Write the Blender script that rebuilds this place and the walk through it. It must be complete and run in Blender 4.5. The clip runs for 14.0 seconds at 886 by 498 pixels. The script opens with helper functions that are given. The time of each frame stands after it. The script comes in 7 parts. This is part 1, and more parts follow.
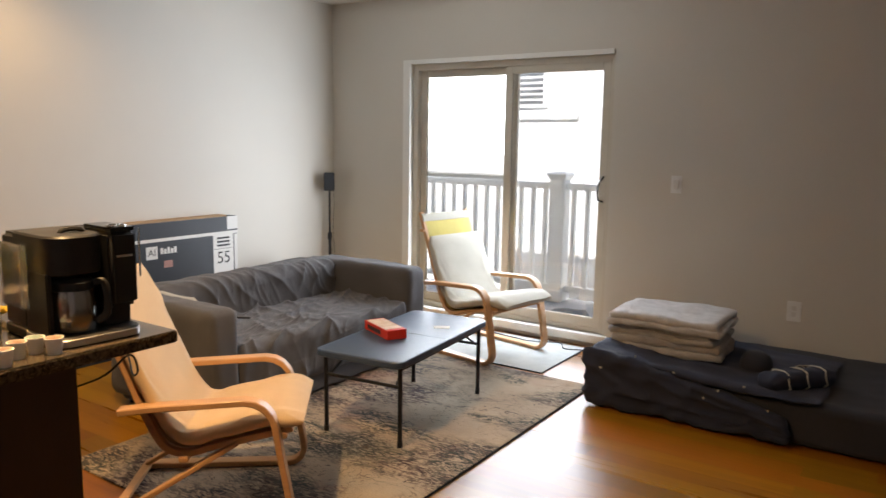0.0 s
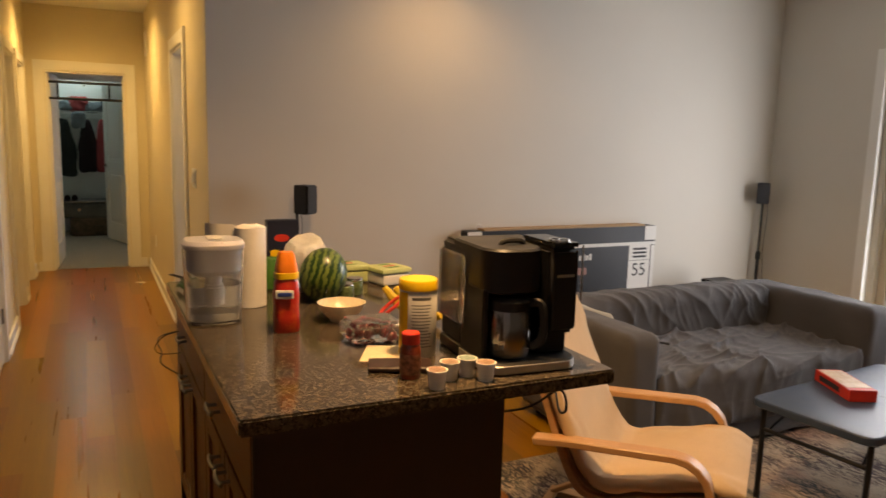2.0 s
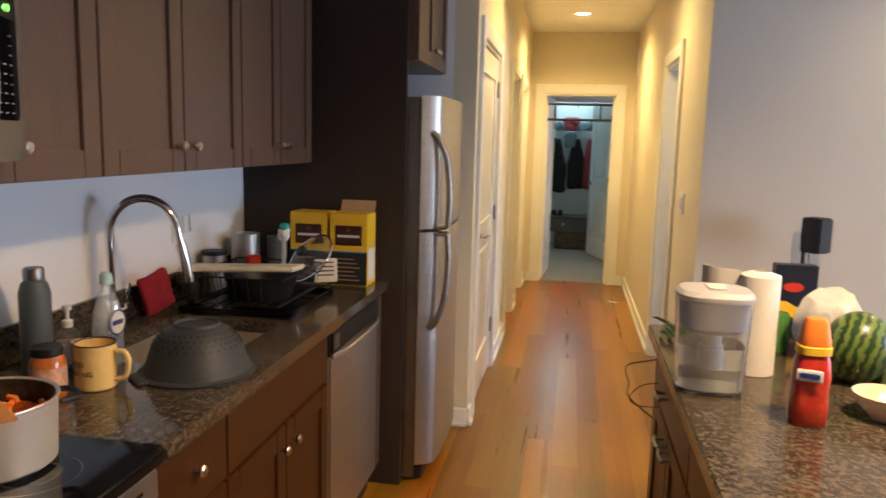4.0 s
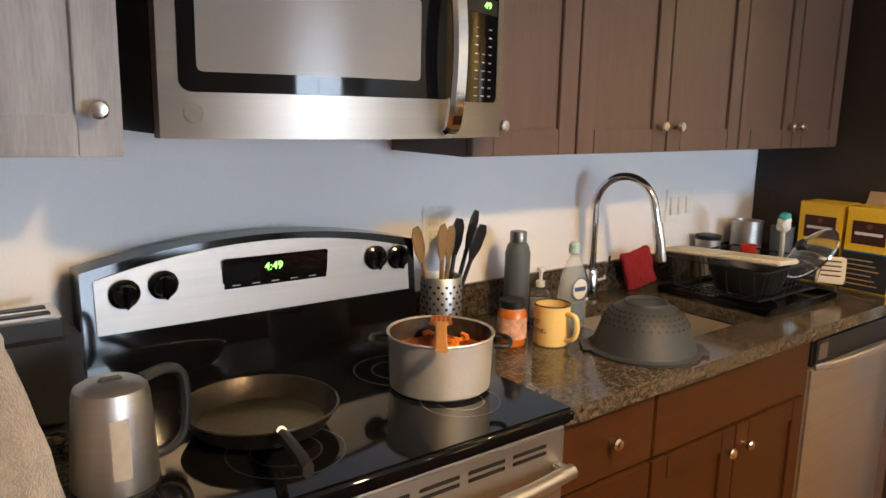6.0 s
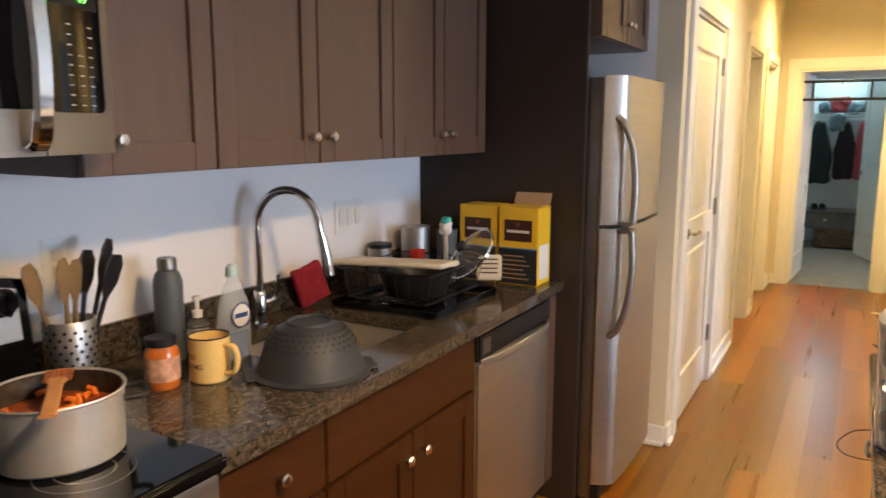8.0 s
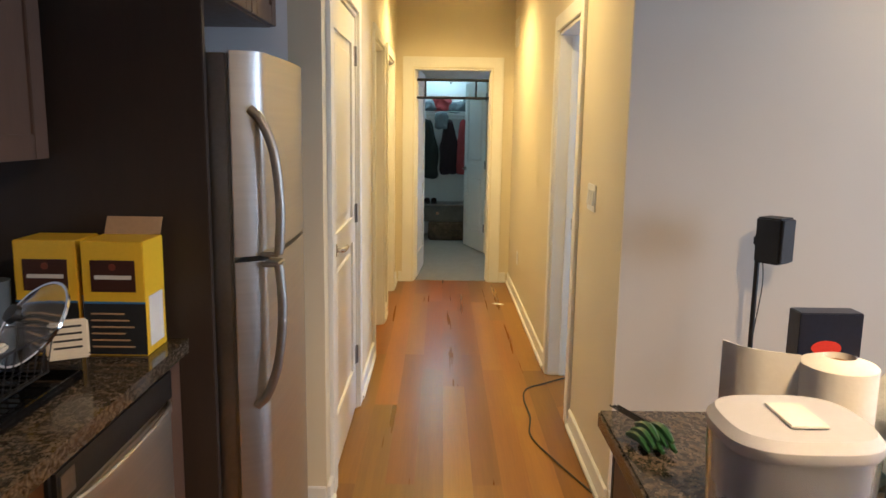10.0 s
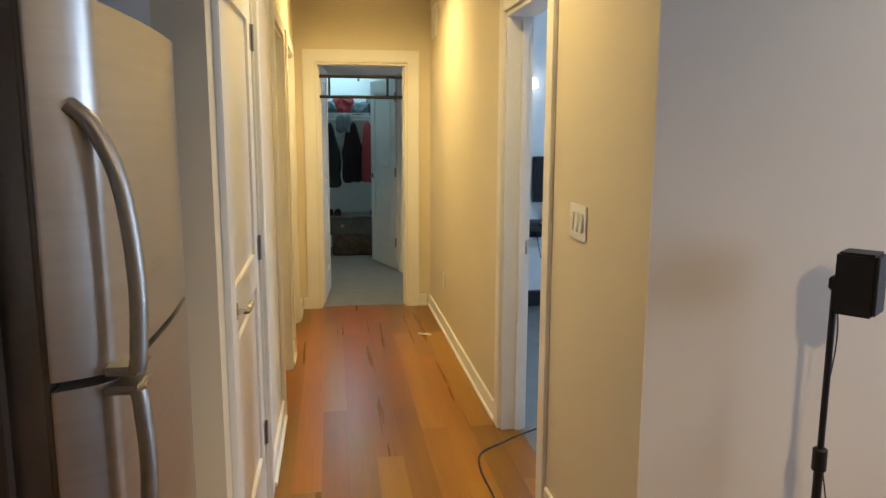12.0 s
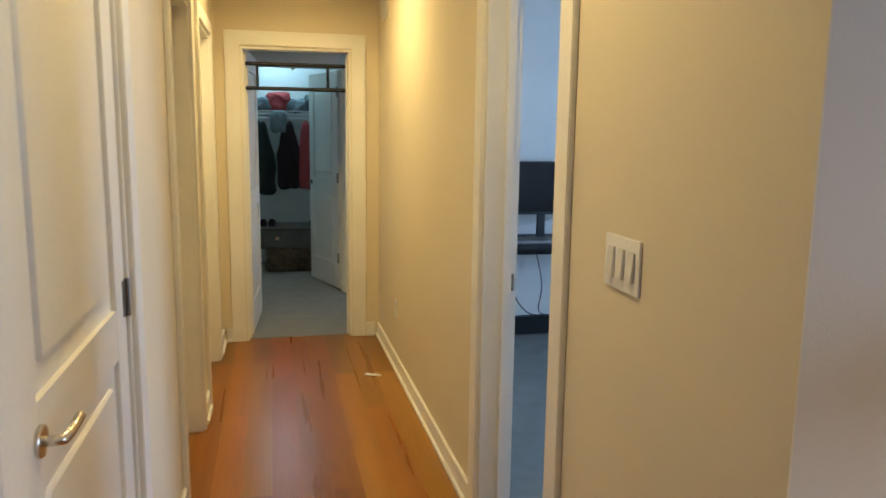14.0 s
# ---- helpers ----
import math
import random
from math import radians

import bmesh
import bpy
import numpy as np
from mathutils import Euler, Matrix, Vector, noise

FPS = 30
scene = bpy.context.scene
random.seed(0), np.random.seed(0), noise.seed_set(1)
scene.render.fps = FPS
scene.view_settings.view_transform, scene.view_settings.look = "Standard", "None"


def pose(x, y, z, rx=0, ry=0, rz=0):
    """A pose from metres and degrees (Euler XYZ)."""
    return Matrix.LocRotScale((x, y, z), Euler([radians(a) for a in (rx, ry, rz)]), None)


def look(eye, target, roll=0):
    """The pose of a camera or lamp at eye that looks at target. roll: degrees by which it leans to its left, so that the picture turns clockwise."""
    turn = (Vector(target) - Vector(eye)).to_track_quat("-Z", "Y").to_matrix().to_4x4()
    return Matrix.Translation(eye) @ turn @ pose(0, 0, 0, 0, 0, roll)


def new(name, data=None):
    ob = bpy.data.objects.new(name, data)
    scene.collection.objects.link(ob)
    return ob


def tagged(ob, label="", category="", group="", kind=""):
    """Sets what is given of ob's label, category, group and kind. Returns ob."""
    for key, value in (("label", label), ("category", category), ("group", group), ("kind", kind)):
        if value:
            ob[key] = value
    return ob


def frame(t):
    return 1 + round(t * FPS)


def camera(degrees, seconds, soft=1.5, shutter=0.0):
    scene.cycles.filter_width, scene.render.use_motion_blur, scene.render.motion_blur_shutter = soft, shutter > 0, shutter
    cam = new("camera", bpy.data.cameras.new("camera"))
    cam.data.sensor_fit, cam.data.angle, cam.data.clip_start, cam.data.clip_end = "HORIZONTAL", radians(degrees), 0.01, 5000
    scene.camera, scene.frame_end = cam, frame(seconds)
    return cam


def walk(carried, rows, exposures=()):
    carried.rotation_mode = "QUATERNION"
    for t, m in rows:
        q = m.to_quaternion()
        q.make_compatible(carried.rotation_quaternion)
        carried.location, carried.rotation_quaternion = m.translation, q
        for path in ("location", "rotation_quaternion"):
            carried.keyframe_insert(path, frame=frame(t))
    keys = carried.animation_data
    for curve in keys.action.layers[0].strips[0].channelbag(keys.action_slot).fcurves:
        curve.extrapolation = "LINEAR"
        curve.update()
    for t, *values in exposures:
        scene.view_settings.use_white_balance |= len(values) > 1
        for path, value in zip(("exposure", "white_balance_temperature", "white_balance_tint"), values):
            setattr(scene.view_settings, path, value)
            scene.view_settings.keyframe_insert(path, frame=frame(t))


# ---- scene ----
cam = camera(62.0, 14.0, shutter=0.22)
PATH = [
    (0, (-0.026, 0.329, 1.501), (-1.132, 1.969, 1.21), 0.9),
    (0.5, (-0.105, 0.386, 1.487), (-1.411, 1.873, 1.196), 1.7),
    (1, (-0.227, 0.445, 1.482), (-1.729, 1.732, 1.184), 1.3),
    (1.5, (-0.348, 0.452, 1.497), (-1.989, 1.556, 1.199), 1.0),
    (2, (-0.48, 0.498, 1.493), (-2.26, 1.36, 1.19), 1.6),
    (2.5, (-0.579, 0.528, 1.499), (-2.475, 1.085, 1.192), 1.8),
    (3, (-0.732, 0.473, 1.505), (-2.686, 0.782, 1.208), 1.2),
    (3.5, (-0.834, 0.435, 1.506), (-2.814, 0.493, 1.224), 0.8),
    (4, (-0.911, 0.475, 1.505), (-2.861, 0.14, 1.215), 1.5),
    (4.2, (-0.937, 0.512, 1.508), (-2.851, 0.014, 1.21), 2.0),
    (6.3, (-1.071, 0.694, 1.503), (-2.241, -0.885, 1.132), 1.1),
    (6.5, (-1.082, 0.703, 1.505), (-2.283, -0.852, 1.131), 1.0),
    (7, (-1.139, 0.731, 1.503), (-2.523, -0.67, 1.153), 0.8),
    (7.5, (-1.165, 0.749, 1.499), (-2.698, -0.492, 1.171), 0.3),
    (8, (-1.233, 0.686, 1.496), (-2.955, -0.278, 1.172), 0.1),
    (8.5, (-1.351, 0.533, 1.513), (-3.219, -0.106, 1.189), -0.2),
    (9, (-1.502, 0.482, 1.493), (-3.442, 0.126, 1.162), -0.4),
    (9.2, (-1.597, 0.473, 1.494), (-3.551, 0.21, 1.159), -0.1),
    (11.3, (-2.483, 0.324, 1.503), (-4.445, 0.547, 1.19), 0.6),
    (11.5, (-2.584, 0.317, 1.496), (-4.544, 0.56, 1.179), 0.4),
    (12, (-2.827, 0.264, 1.505), (-4.779, 0.559, 1.184), 0.2),
    (12.5, (-3.029, 0.279, 1.496), (-4.974, 0.614, 1.172), 0.3),
    (13, (-3.275, 0.323, 1.488), (-5.229, 0.595, 1.16), 1.0),
    (13.5, (-3.525, 0.323, 1.478), (-5.476, 0.623, 1.153), 1.0),
    (14, (-3.754, 0.348, 1.47), (-5.679, 0.794, 1.162), 0.8),
]
EXPOSURES = [(0, 2.78, 6600, 14), (0.5, 2.56, 6650, 14), (1, 2.38, 6800, 14), (1.5, 2.28, 7500, 18), (2, 2.34, 7450, 19), (2.5, 2.84, 6650, 12), (3, 3.03, 6400, 14), (4, 3.19, 5650, 14), (6.5, 3.84, 6100, 10), (7, 3.77, 6450, 12), (7.5, 3.67, 6300, 13), (8, 3.56, 5650, 13), (9, 3.3, 5550, 14), (11.5, 2.97, 5300, 9), (12.5, 2.83, 5550, 10), (13, 2.81, 5600, 10), (14, 2.75, 5250, 10)]
walk(cam, [(t, look(eye, target, roll)) for t, eye, target, roll in PATH], EXPOSURES)

# ---- world and light ----
SUN_EL, SUN_ROT = radians(34), radians(166)
world = bpy.data.worlds.new("sky")
scene.world = world
world.use_nodes = True
_wn = world.node_tree
_sky = _wn.nodes.new("ShaderNodeTexSky")
_sky.sky_type, _sky.sun_disc = "NISHITA", False
_sky.sun_elevation, _sky.sun_rotation = SUN_EL, SUN_ROT
_wn.links.new(_sky.outputs[0], _wn.nodes["Background"].inputs[0])
_wn.nodes["Background"].inputs[1].default_value = 0.05


def lamp(name, kind, m, energy, colour, **props):
    data = bpy.data.lights.new(name, kind)
    data.energy, data.color = energy, colour
    for key, value in props.items():
        if key == "size":
            data.size = value
        elif key == "size_y":
            data.shape, data.size_y = "RECTANGLE", value
        elif key == "angle":
            data.angle = value
        elif key == "radius":
            data.shadow_soft_size = value
        elif key == "spot":
            data.spot_size, data.spot_blend = radians(value), 0.8
    ob = new(name, data)
    ob.matrix_world = m
    return ob


WARM, DAY = (1.0, 0.63, 0.28), (0.80, 0.90, 1.0)
lamp("sun", "SUN", look((0, 0, 10), (-2.0, 8.0, 4.4)), 0.9, (1, 0.97, 0.93), angle=radians(0.5))
# daylight that enters by the balcony door, the bedroom window and an added, unseen dressing room window
lamp("door_daylight", "AREA", look((-2.885, 5.392, 1.12), (-2.885, 0, 1.0)), 15, DAY, size=1.62, size_y=1.86)
lamp("bedroom_daylight", "AREA", look((-5.95, 4.3, 1.5), (-6.6, 0, 1.0)), 9, (0.55, 0.74, 1.0), size=1.3, size_y=1.2)
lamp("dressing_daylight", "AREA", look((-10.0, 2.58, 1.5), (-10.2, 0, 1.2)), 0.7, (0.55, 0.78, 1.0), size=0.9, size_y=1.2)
CANS = [(-4.1, 2.4), (-2.05, 1.40)]
for (_x, _y), _w in zip(CANS, (8.5, 60)):
    lamp("can_light", "SPOT", pose(_x, _y, 2.655), _w, WARM, radius=0.11, spot=150)
for _x, _w in ((-7.87, 24), (-5.55, 12.5)):
    lamp("can_light", "SPOT", pose(_x, 0.5, 2.655), _w, (1.0, 0.66, 0.22), radius=0.06, spot=160)
lamp("closet_light", "POINT", pose(-11.9, 0.4, 2.35), 1.7, (0.62, 0.95, 1.0), radius=0.08)

# ---- materials ----


def mat(name, base, rough=0.5, metal=0.0, vary=0.12, scale=6.0, fine=90.0, bump=0.05, stretch=(1, 1, 1), second=None, piece=0.0,
        coat=0.0, alpha=1.0, glass=0.0, ior=1.45, sheen=0.0, rough_vary=0.1, emit=0.0, where="Object", spread=(0.35, 0.65), spec=0.5):
    """A surface: a base colour that varies at two scales, grain in the relief, uneven gloss."""
    m = bpy.data.materials.new(name)
    m.use_nodes = True
    t = m.node_tree
    b = t.nodes["Principled BSDF"]
    node = t.nodes.new

    def link(a, z):
        t.links.new(a, z)

    co = node("ShaderNodeTexCoord")
    mp = node("ShaderNodeMapping")
    mp.inputs["Scale"].default_value = stretch
    link(co.outputs[where], mp.inputs[0])
    big, small = node("ShaderNodeTexNoise"), node("ShaderNodeTexNoise")
    big.inputs["Scale"].default_value, big.inputs["Detail"].default_value = scale, 5
    small.inputs["Scale"].default_value, small.inputs["Detail"].default_value = fine, 3
    link(mp.outputs[0], big.inputs[0])
    link(mp.outputs[0], small.inputs[0])
    ramp = node("ShaderNodeValToRGB")
    other = second or tuple(max(0.0, c * (1 - 2.2 * vary)) for c in base)
    ramp.color_ramp.elements[0].color, ramp.color_ramp.elements[1].color = (*other, 1), (*base, 1)
    ramp.color_ramp.elements[0].position, ramp.color_ramp.elements[1].position = spread
    mix = node("ShaderNodeMath")
    mix.operation = "MULTIPLY_ADD"
    mix.inputs[1].default_value = 0.35
    link(small.outputs[0], mix.inputs[0])
    half = node("ShaderNodeMath")
    half.operation = "MULTIPLY_ADD"
    half.inputs[1].default_value, half.inputs[2].default_value = 0.75, -0.05
    link(big.outputs[0], half.inputs[0])
    link(half.outputs[0], mix.inputs[2])
    link(mix.outputs[0], ramp.inputs[0])
    colour = ramp.outputs[0]
    if piece:
        info, hsv = node("ShaderNodeObjectInfo"), node("ShaderNodeHueSaturation")
        shift = node("ShaderNodeMath")
        shift.operation, shift.inputs[1].default_value = "MULTIPLY", 41.0
        link(info.outputs["Random"], shift.inputs[0])
        link(shift.outputs[0], mp.inputs["Location"])
        rng = node("ShaderNodeMapRange")
        rng.inputs[3].default_value, rng.inputs[4].default_value = 1 - piece, 1 + piece
        link(info.outputs["Random"], rng.inputs[0])
        link(rng.outputs[0], hsv.inputs["Value"])
        link(colour, hsv.inputs["Color"])
        again, hue = node("ShaderNodeMath"), node("ShaderNodeMapRange")
        again.operation = "FRACT"
        far = node("ShaderNodeMath")
        far.operation, far.inputs[1].default_value = "MULTIPLY", 17.3
        link(info.outputs["Random"], far.inputs[0])
        link(far.outputs[0], again.inputs[0])
        hue.inputs[3].default_value, hue.inputs[4].default_value = 0.5 - 0.05 * piece, 0.5 + 0.05 * piece
        link(again.outputs[0], hue.inputs[0])
        link(hue.outputs[0], hsv.inputs["Hue"])
        colour = hsv.outputs[0]
    link(colour, b.inputs["Base Color"])
    rr = node("ShaderNodeMapRange")
    rr.inputs[3].default_value, rr.inputs[4].default_value = max(0.02, rough - rough_vary), min(1.0, rough + rough_vary)
    link(big.outputs[0], rr.inputs[0])
    link(rr.outputs[0], b.inputs["Roughness"])
    if bump:
        bp = node("ShaderNodeBump")
        bp.inputs["Strength"].default_value, bp.inputs["Distance"].default_value = bump, 0.01
        link(small.outputs[0], bp.inputs["Height"])
        link(bp.outputs[0], b.inputs["Normal"])
    b.inputs["Metallic"].default_value = metal
    b.inputs["Specular IOR Level"].default_value = spec
    b.inputs["Coat Weight"].default_value = coat
    b.inputs["Coat Roughness"].default_value = 0.12
    b.inputs["Alpha"].default_value = alpha
    b.inputs["Transmission Weight"].default_value = glass
    b.inputs["IOR"].default_value = ior
    b.inputs["Sheen Weight"].default_value = sheen
    if emit:
        link(colour, b.inputs["Emission Color"])
        b.inputs["Emission Strength"].default_value = emit
    return m


def granite():
    m = mat("granite", (0.100, 0.079, 0.055), 0.12, fine=260, scale=85, bump=0.0, second=(0.018, 0.015, 0.012), rough_vary=0.04, spread=(0.40, 0.62))
    t = m.node_tree
    b = t.nodes["Principled BSDF"]
    old = b.inputs["Base Color"].links[0].from_socket
    v, co = t.nodes.new("ShaderNodeTexVoronoi"), t.nodes.new("ShaderNodeTexCoord")
    v.inputs["Scale"].default_value = 300
    t.links.new(co.outputs["Object"], v.inputs["Vector"])
    r = t.nodes.new("ShaderNodeValToRGB")
    r.color_ramp.elements[0].position, r.color_ramp.elements[1].position = 0.72, 0.95
    r.color_ramp.elements[0].color, r.color_ramp.elements[1].color = (0, 0, 0, 1), (1, 1, 1, 1)
    t.links.new(v.outputs["Color"], r.inputs[0])
    mx = t.nodes.new("ShaderNodeMix")
    mx.data_type = "RGBA"
    t.links.new(r.outputs[0], mx.inputs["Factor"])
    t.links.new(old, mx.inputs["A"])
    mx.inputs["B"].default_value = (0.17, 0.135, 0.095, 1)
    t.links.new(mx.outputs["Result"], b.inputs["Base Color"])
    return m


M = dict(
    wall=mat("wall_paint", (0.60, 0.57, 0.51), 0.75, vary=0.02, scale=1.5, fine=220, bump=0.06),
    hall_wall=mat("hall_paint", (0.67, 0.60, 0.44), 0.7, vary=0.02, scale=1.5, fine=220, bump=0.06),
    kitchen_wall=mat("kitchen_paint", (0.82, 0.81, 0.81), 0.7, vary=0.02, scale=1.5, fine=220, bump=0.05),
    ceiling=mat("ceiling_paint", (0.74, 0.72, 0.66), 0.85, vary=0.02, scale=2, fine=150, bump=0.05),
    white=mat("white_gloss_paint", (0.78, 0.77, 0.73), 0.35, vary=0.03, scale=3, fine=60, bump=0.03),
    plank=mat("cherry_planks", (0.29, 0.126, 0.006), 0.29, vary=0.12, scale=3.0, fine=26, bump=0.0, stretch=(0.2, 5, 1), second=(0.175, 0.068, 0.003), piece=0.32, rough_vary=0.05, spread=(0.22, 0.74), spec=0.42),
    sub=mat("subfloor", (0.10, 0.045, 0.02), 0.7),
    carpet=mat("grey_carpet", (0.21, 0.21, 0.195), 0.95, vary=0.12, scale=8, fine=260, bump=0.6, sheen=0.2),
    # worn door finish, its grey raised to hold the bluish daylight sheen
    worn=mat("worn_sheen_finish", (0.33, 0.33, 0.345), 0.38, vary=0.16, scale=4, fine=40, bump=0.05, stretch=(6, 6, 0.7)),
    espresso=mat("espresso_wood", (0.115, 0.068, 0.046), 0.42, vary=0.09, scale=5, fine=40, bump=0.04, stretch=(6, 6, 0.7), coat=0.1),
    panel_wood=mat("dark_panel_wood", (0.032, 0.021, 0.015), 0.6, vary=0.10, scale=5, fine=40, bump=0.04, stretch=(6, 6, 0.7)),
    # brown wood lightened for the hall and kitchen light on the island fronts
    island_front_lit=mat("island_lit_front_wood", (0.19, 0.078, 0.024), 0.4, vary=0.16, scale=5, fine=40, bump=0.04, stretch=(0.7, 6, 6), spec=0.35),
    # dark wood taken near black, the unlit end's shade put into its colour
    island_wood_shaded=mat("island_wood_shaded", (0.023, 0.011, 0.008), 0.55, vary=0.16, scale=5, fine=40, bump=0.04, stretch=(6, 6, 0.7)),
    brownwood=mat("brown_wood", (0.060, 0.022, 0.0075), 0.36, vary=0.16, scale=5, fine=40, bump=0.04, stretch=(0.7, 6, 6), spec=0.28),
    granite=granite(),
    steel=mat("brushed_steel", (0.54, 0.52, 0.49), 0.42, 1.0, vary=0.05, scale=3, fine=120, bump=0.03, stretch=(0.5, 1, 25), rough_vary=0.06),
    sink_steel=mat("satin_sink_steel", (0.40, 0.37, 0.32), 0.36, 0.6, vary=0.06, scale=6, fine=140, bump=0.03),
    clear_film=mat("clear_thin_plastic", (0.72, 0.78, 0.82), 0.12, vary=0.02, bump=0.0, alpha=0.28),
    faint=mat("faint_print", (0.34, 0.34, 0.33), 0.6, vary=0.1),
    steel_dim=mat("range_steel", (0.38, 0.365, 0.34), 0.45, 1.0, vary=0.05, scale=3, fine=120, bump=0.03, stretch=(0.5, 1, 25), rough_vary=0.06),
    fleece_pale=mat("pale_fleece", (0.56, 0.55, 0.55), 0.98, vary=0.14, scale=18, fine=200, bump=0.9, sheen=0.5),
    aluminium=mat("aluminium", (0.78, 0.76, 0.72), 0.48, 0.8, vary=0.05, scale=8, fine=140, bump=0.03),
    steel_dark=mat("dark_steel", (0.30, 0.29, 0.28), 0.38, 1.0, vary=0.08),
    chrome=mat("chrome", (0.75, 0.74, 0.72), 0.08, 1.0, vary=0.03, bump=0.0, rough_vary=0.03),
    nickel=mat("brushed_nickel", (0.62, 0.58, 0.52), 0.25, 1.0, vary=0.05, bump=0.0),
    black=mat("black_plastic", (0.011, 0.011, 0.012), 0.48, vary=0.2, bump=0.04),
    black_gloss=mat("black_glass", (0.005, 0.005, 0.006), 0.06, vary=0.2, bump=0.0, rough_vary=0.03, spec=0.38),
    black_metal=mat("black_metal", (0.012, 0.013, 0.016), 0.42, vary=0.2),
    screen=mat("microwave_screen", (0.20, 0.20, 0.20), 0.22, vary=0.05, bump=0.0, fine=400),
    sofa=mat("grey_sofa_cover", (0.088, 0.088, 0.096), 0.92, vary=0.12, scale=4, fine=300, bump=0.25, sheen=0.12),
    birch=mat("bent_birch", (0.56, 0.32, 0.15), 0.42, vary=0.08, scale=6, fine=40, bump=0.03, stretch=(1, 6, 6)),
    cream=mat("cream_cotton", (0.62, 0.45, 0.27), 0.9, vary=0.06, scale=4, fine=300, bump=0.2, sheen=0.1),
    cream_white=mat("white_cotton", (0.43, 0.41, 0.345), 0.9, vary=0.06, scale=4, fine=300, bump=0.2, sheen=0.1),
    yellow_web=mat("yellow_webbing", (0.52, 0.43, 0.12), 0.85, vary=0.08, fine=200, bump=0.2),
    table=mat("blue_grey_resin", (0.042, 0.068, 0.122), 0.38, vary=0.10, scale=12, fine=300, bump=0.12),
    navy=mat("navy_sheet", (0.020, 0.022, 0.032), 0.85, vary=0.2, scale=5, fine=260, bump=0.25, sheen=0.04),
    quilt=mat("navy_quilt", (0.018, 0.025, 0.055), 0.85, vary=0.2, scale=8, fine=260, bump=0.3, sheen=0.04),
    fleece=mat("grey_fleece", (0.42, 0.39, 0.36), 0.98, vary=0.14, scale=14, fine=200, bump=0.9, sheen=0.5),
    terry=mat("grey_terry", (0.30, 0.26, 0.21), 0.98, vary=0.14, scale=30, fine=260, bump=0.9, sheen=0.4),
    vinyl=mat("white_vinyl", (0.80, 0.80, 0.78), 0.45, vary=0.04, bump=0.02),
    almond=mat("almond_frame", (0.58, 0.54, 0.46), 0.45, vary=0.04, bump=0.02),
    siding=mat("white_siding", (0.74, 0.74, 0.73), 0.7, vary=0.05),
    glass=mat("window_glass", (0.95, 0.97, 0.97), 0.02, vary=0.01, bump=0.0, rough_vary=0.01, glass=1.0, ior=1.45),
    clear=mat("clear_plastic", (0.90, 0.92, 0.95), 0.06, vary=0.01, bump=0.0, rough_vary=0.02, glass=0.95, ior=1.2),
    water=mat("water", (0.92, 0.95, 0.96), 0.02, vary=0.01, bump=0.0, rough_vary=0.01, glass=1.0, ior=1.2),
    card=mat("brown_card", (0.42, 0.28, 0.16), 0.85, vary=0.08),
    boxdark=mat("printed_dark_card", (0.021, 0.024, 0.030), 0.5, vary=0.1),
    paper=mat("white_paper", (0.70, 0.69, 0.66), 0.8, vary=0.04),
    red=mat("red_print", (0.55, 0.035, 0.02), 0.45, vary=0.1),
    yellow=mat("yellow_plastic", (0.80, 0.52, 0.02), 0.4, vary=0.05),
    mug=mat("yellow_enamel", (0.78, 0.56, 0.20), 0.25, vary=0.06, bump=0.0),
    orange=mat("orange_plastic", (0.80, 0.22, 0.02), 0.4, vary=0.06),
    green=mat("green_leafy", (0.06, 0.20, 0.03), 0.6, vary=0.2),
    display=mat("green_digits", (0.25, 1.0, 0.10), 0.5, vary=0.0, bump=0, emit=0.35),
    lampglow=mat("lamp_diffuser", (1.0, 0.80, 0.50), 0.6, vary=0.0, bump=0, emit=1.6),
    deck=mat("grey_deck", (0.42, 0.42, 0.42), 0.7, vary=0.1),
    grass=mat("ground_far", (0.16, 0.17, 0.12), 0.9, vary=0.2, scale=0.3),
)

# ---- mesh helpers ----


def thing(name, label, category, at=(0, 0, 0), group="", kind=""):
    ob = new(name)
    ob.empty_display_size = 0.1
    ob.location = at
    return tagged(ob, label, category, group, kind)


def top(ob):
    while ob.parent:
        ob = ob.parent
    return ob


def part(name, bm, material, parent=None, label="", smooth=True):
    """Links bm, whose coordinates are the world's, as one mesh under parent."""
    if parent:
        bmesh.ops.translate(bm, verts=bm.verts, vec=-top(parent).location)
    bmesh.ops.recalc_face_normals(bm, faces=bm.faces)
    me = bpy.data.meshes.new(name)
    bm.to_mesh(me)
    bm.free()
    me.materials.append(M[material] if isinstance(material, str) else material)
    if smooth:
        me.shade_smooth()
        me.set_sharp_from_angle(angle=radians(38))
    ob = new(name, me)
    if parent:
        ob.parent = parent
    return tagged(ob, label)


def box(x0, x1, y0, y1, z0, z1, bevel=0.0, bm=None, seg=2):
    own = bmesh.new()
    bmesh.ops.create_cube(own, size=1)
    lo, hi = Vector((min(x0, x1), min(y0, y1), min(z0, z1))), Vector((max(x0, x1), max(y0, y1), max(z0, z1)))
    for v in own.verts:
        v.co = Vector(lo[i] if v.co[i] < 0 else hi[i] for i in range(3))
    if bevel:
        bmesh.ops.bevel(own, geom=own.edges[:], offset=min(bevel, 0.45 * min(hi - lo)), segments=seg, affect="EDGES")
    return join(bm, own)


def join(bm, own):
    if bm is None:
        return own
    at = {v: bm.verts.new(v.co) for v in own.verts}
    for f in own.faces:
        bm.faces.new([at[v] for v in f.verts])
    own.free()
    return bm


def moved(bm, m):
    bmesh.ops.transform(bm, matrix=m, verts=bm.verts)
    return bm


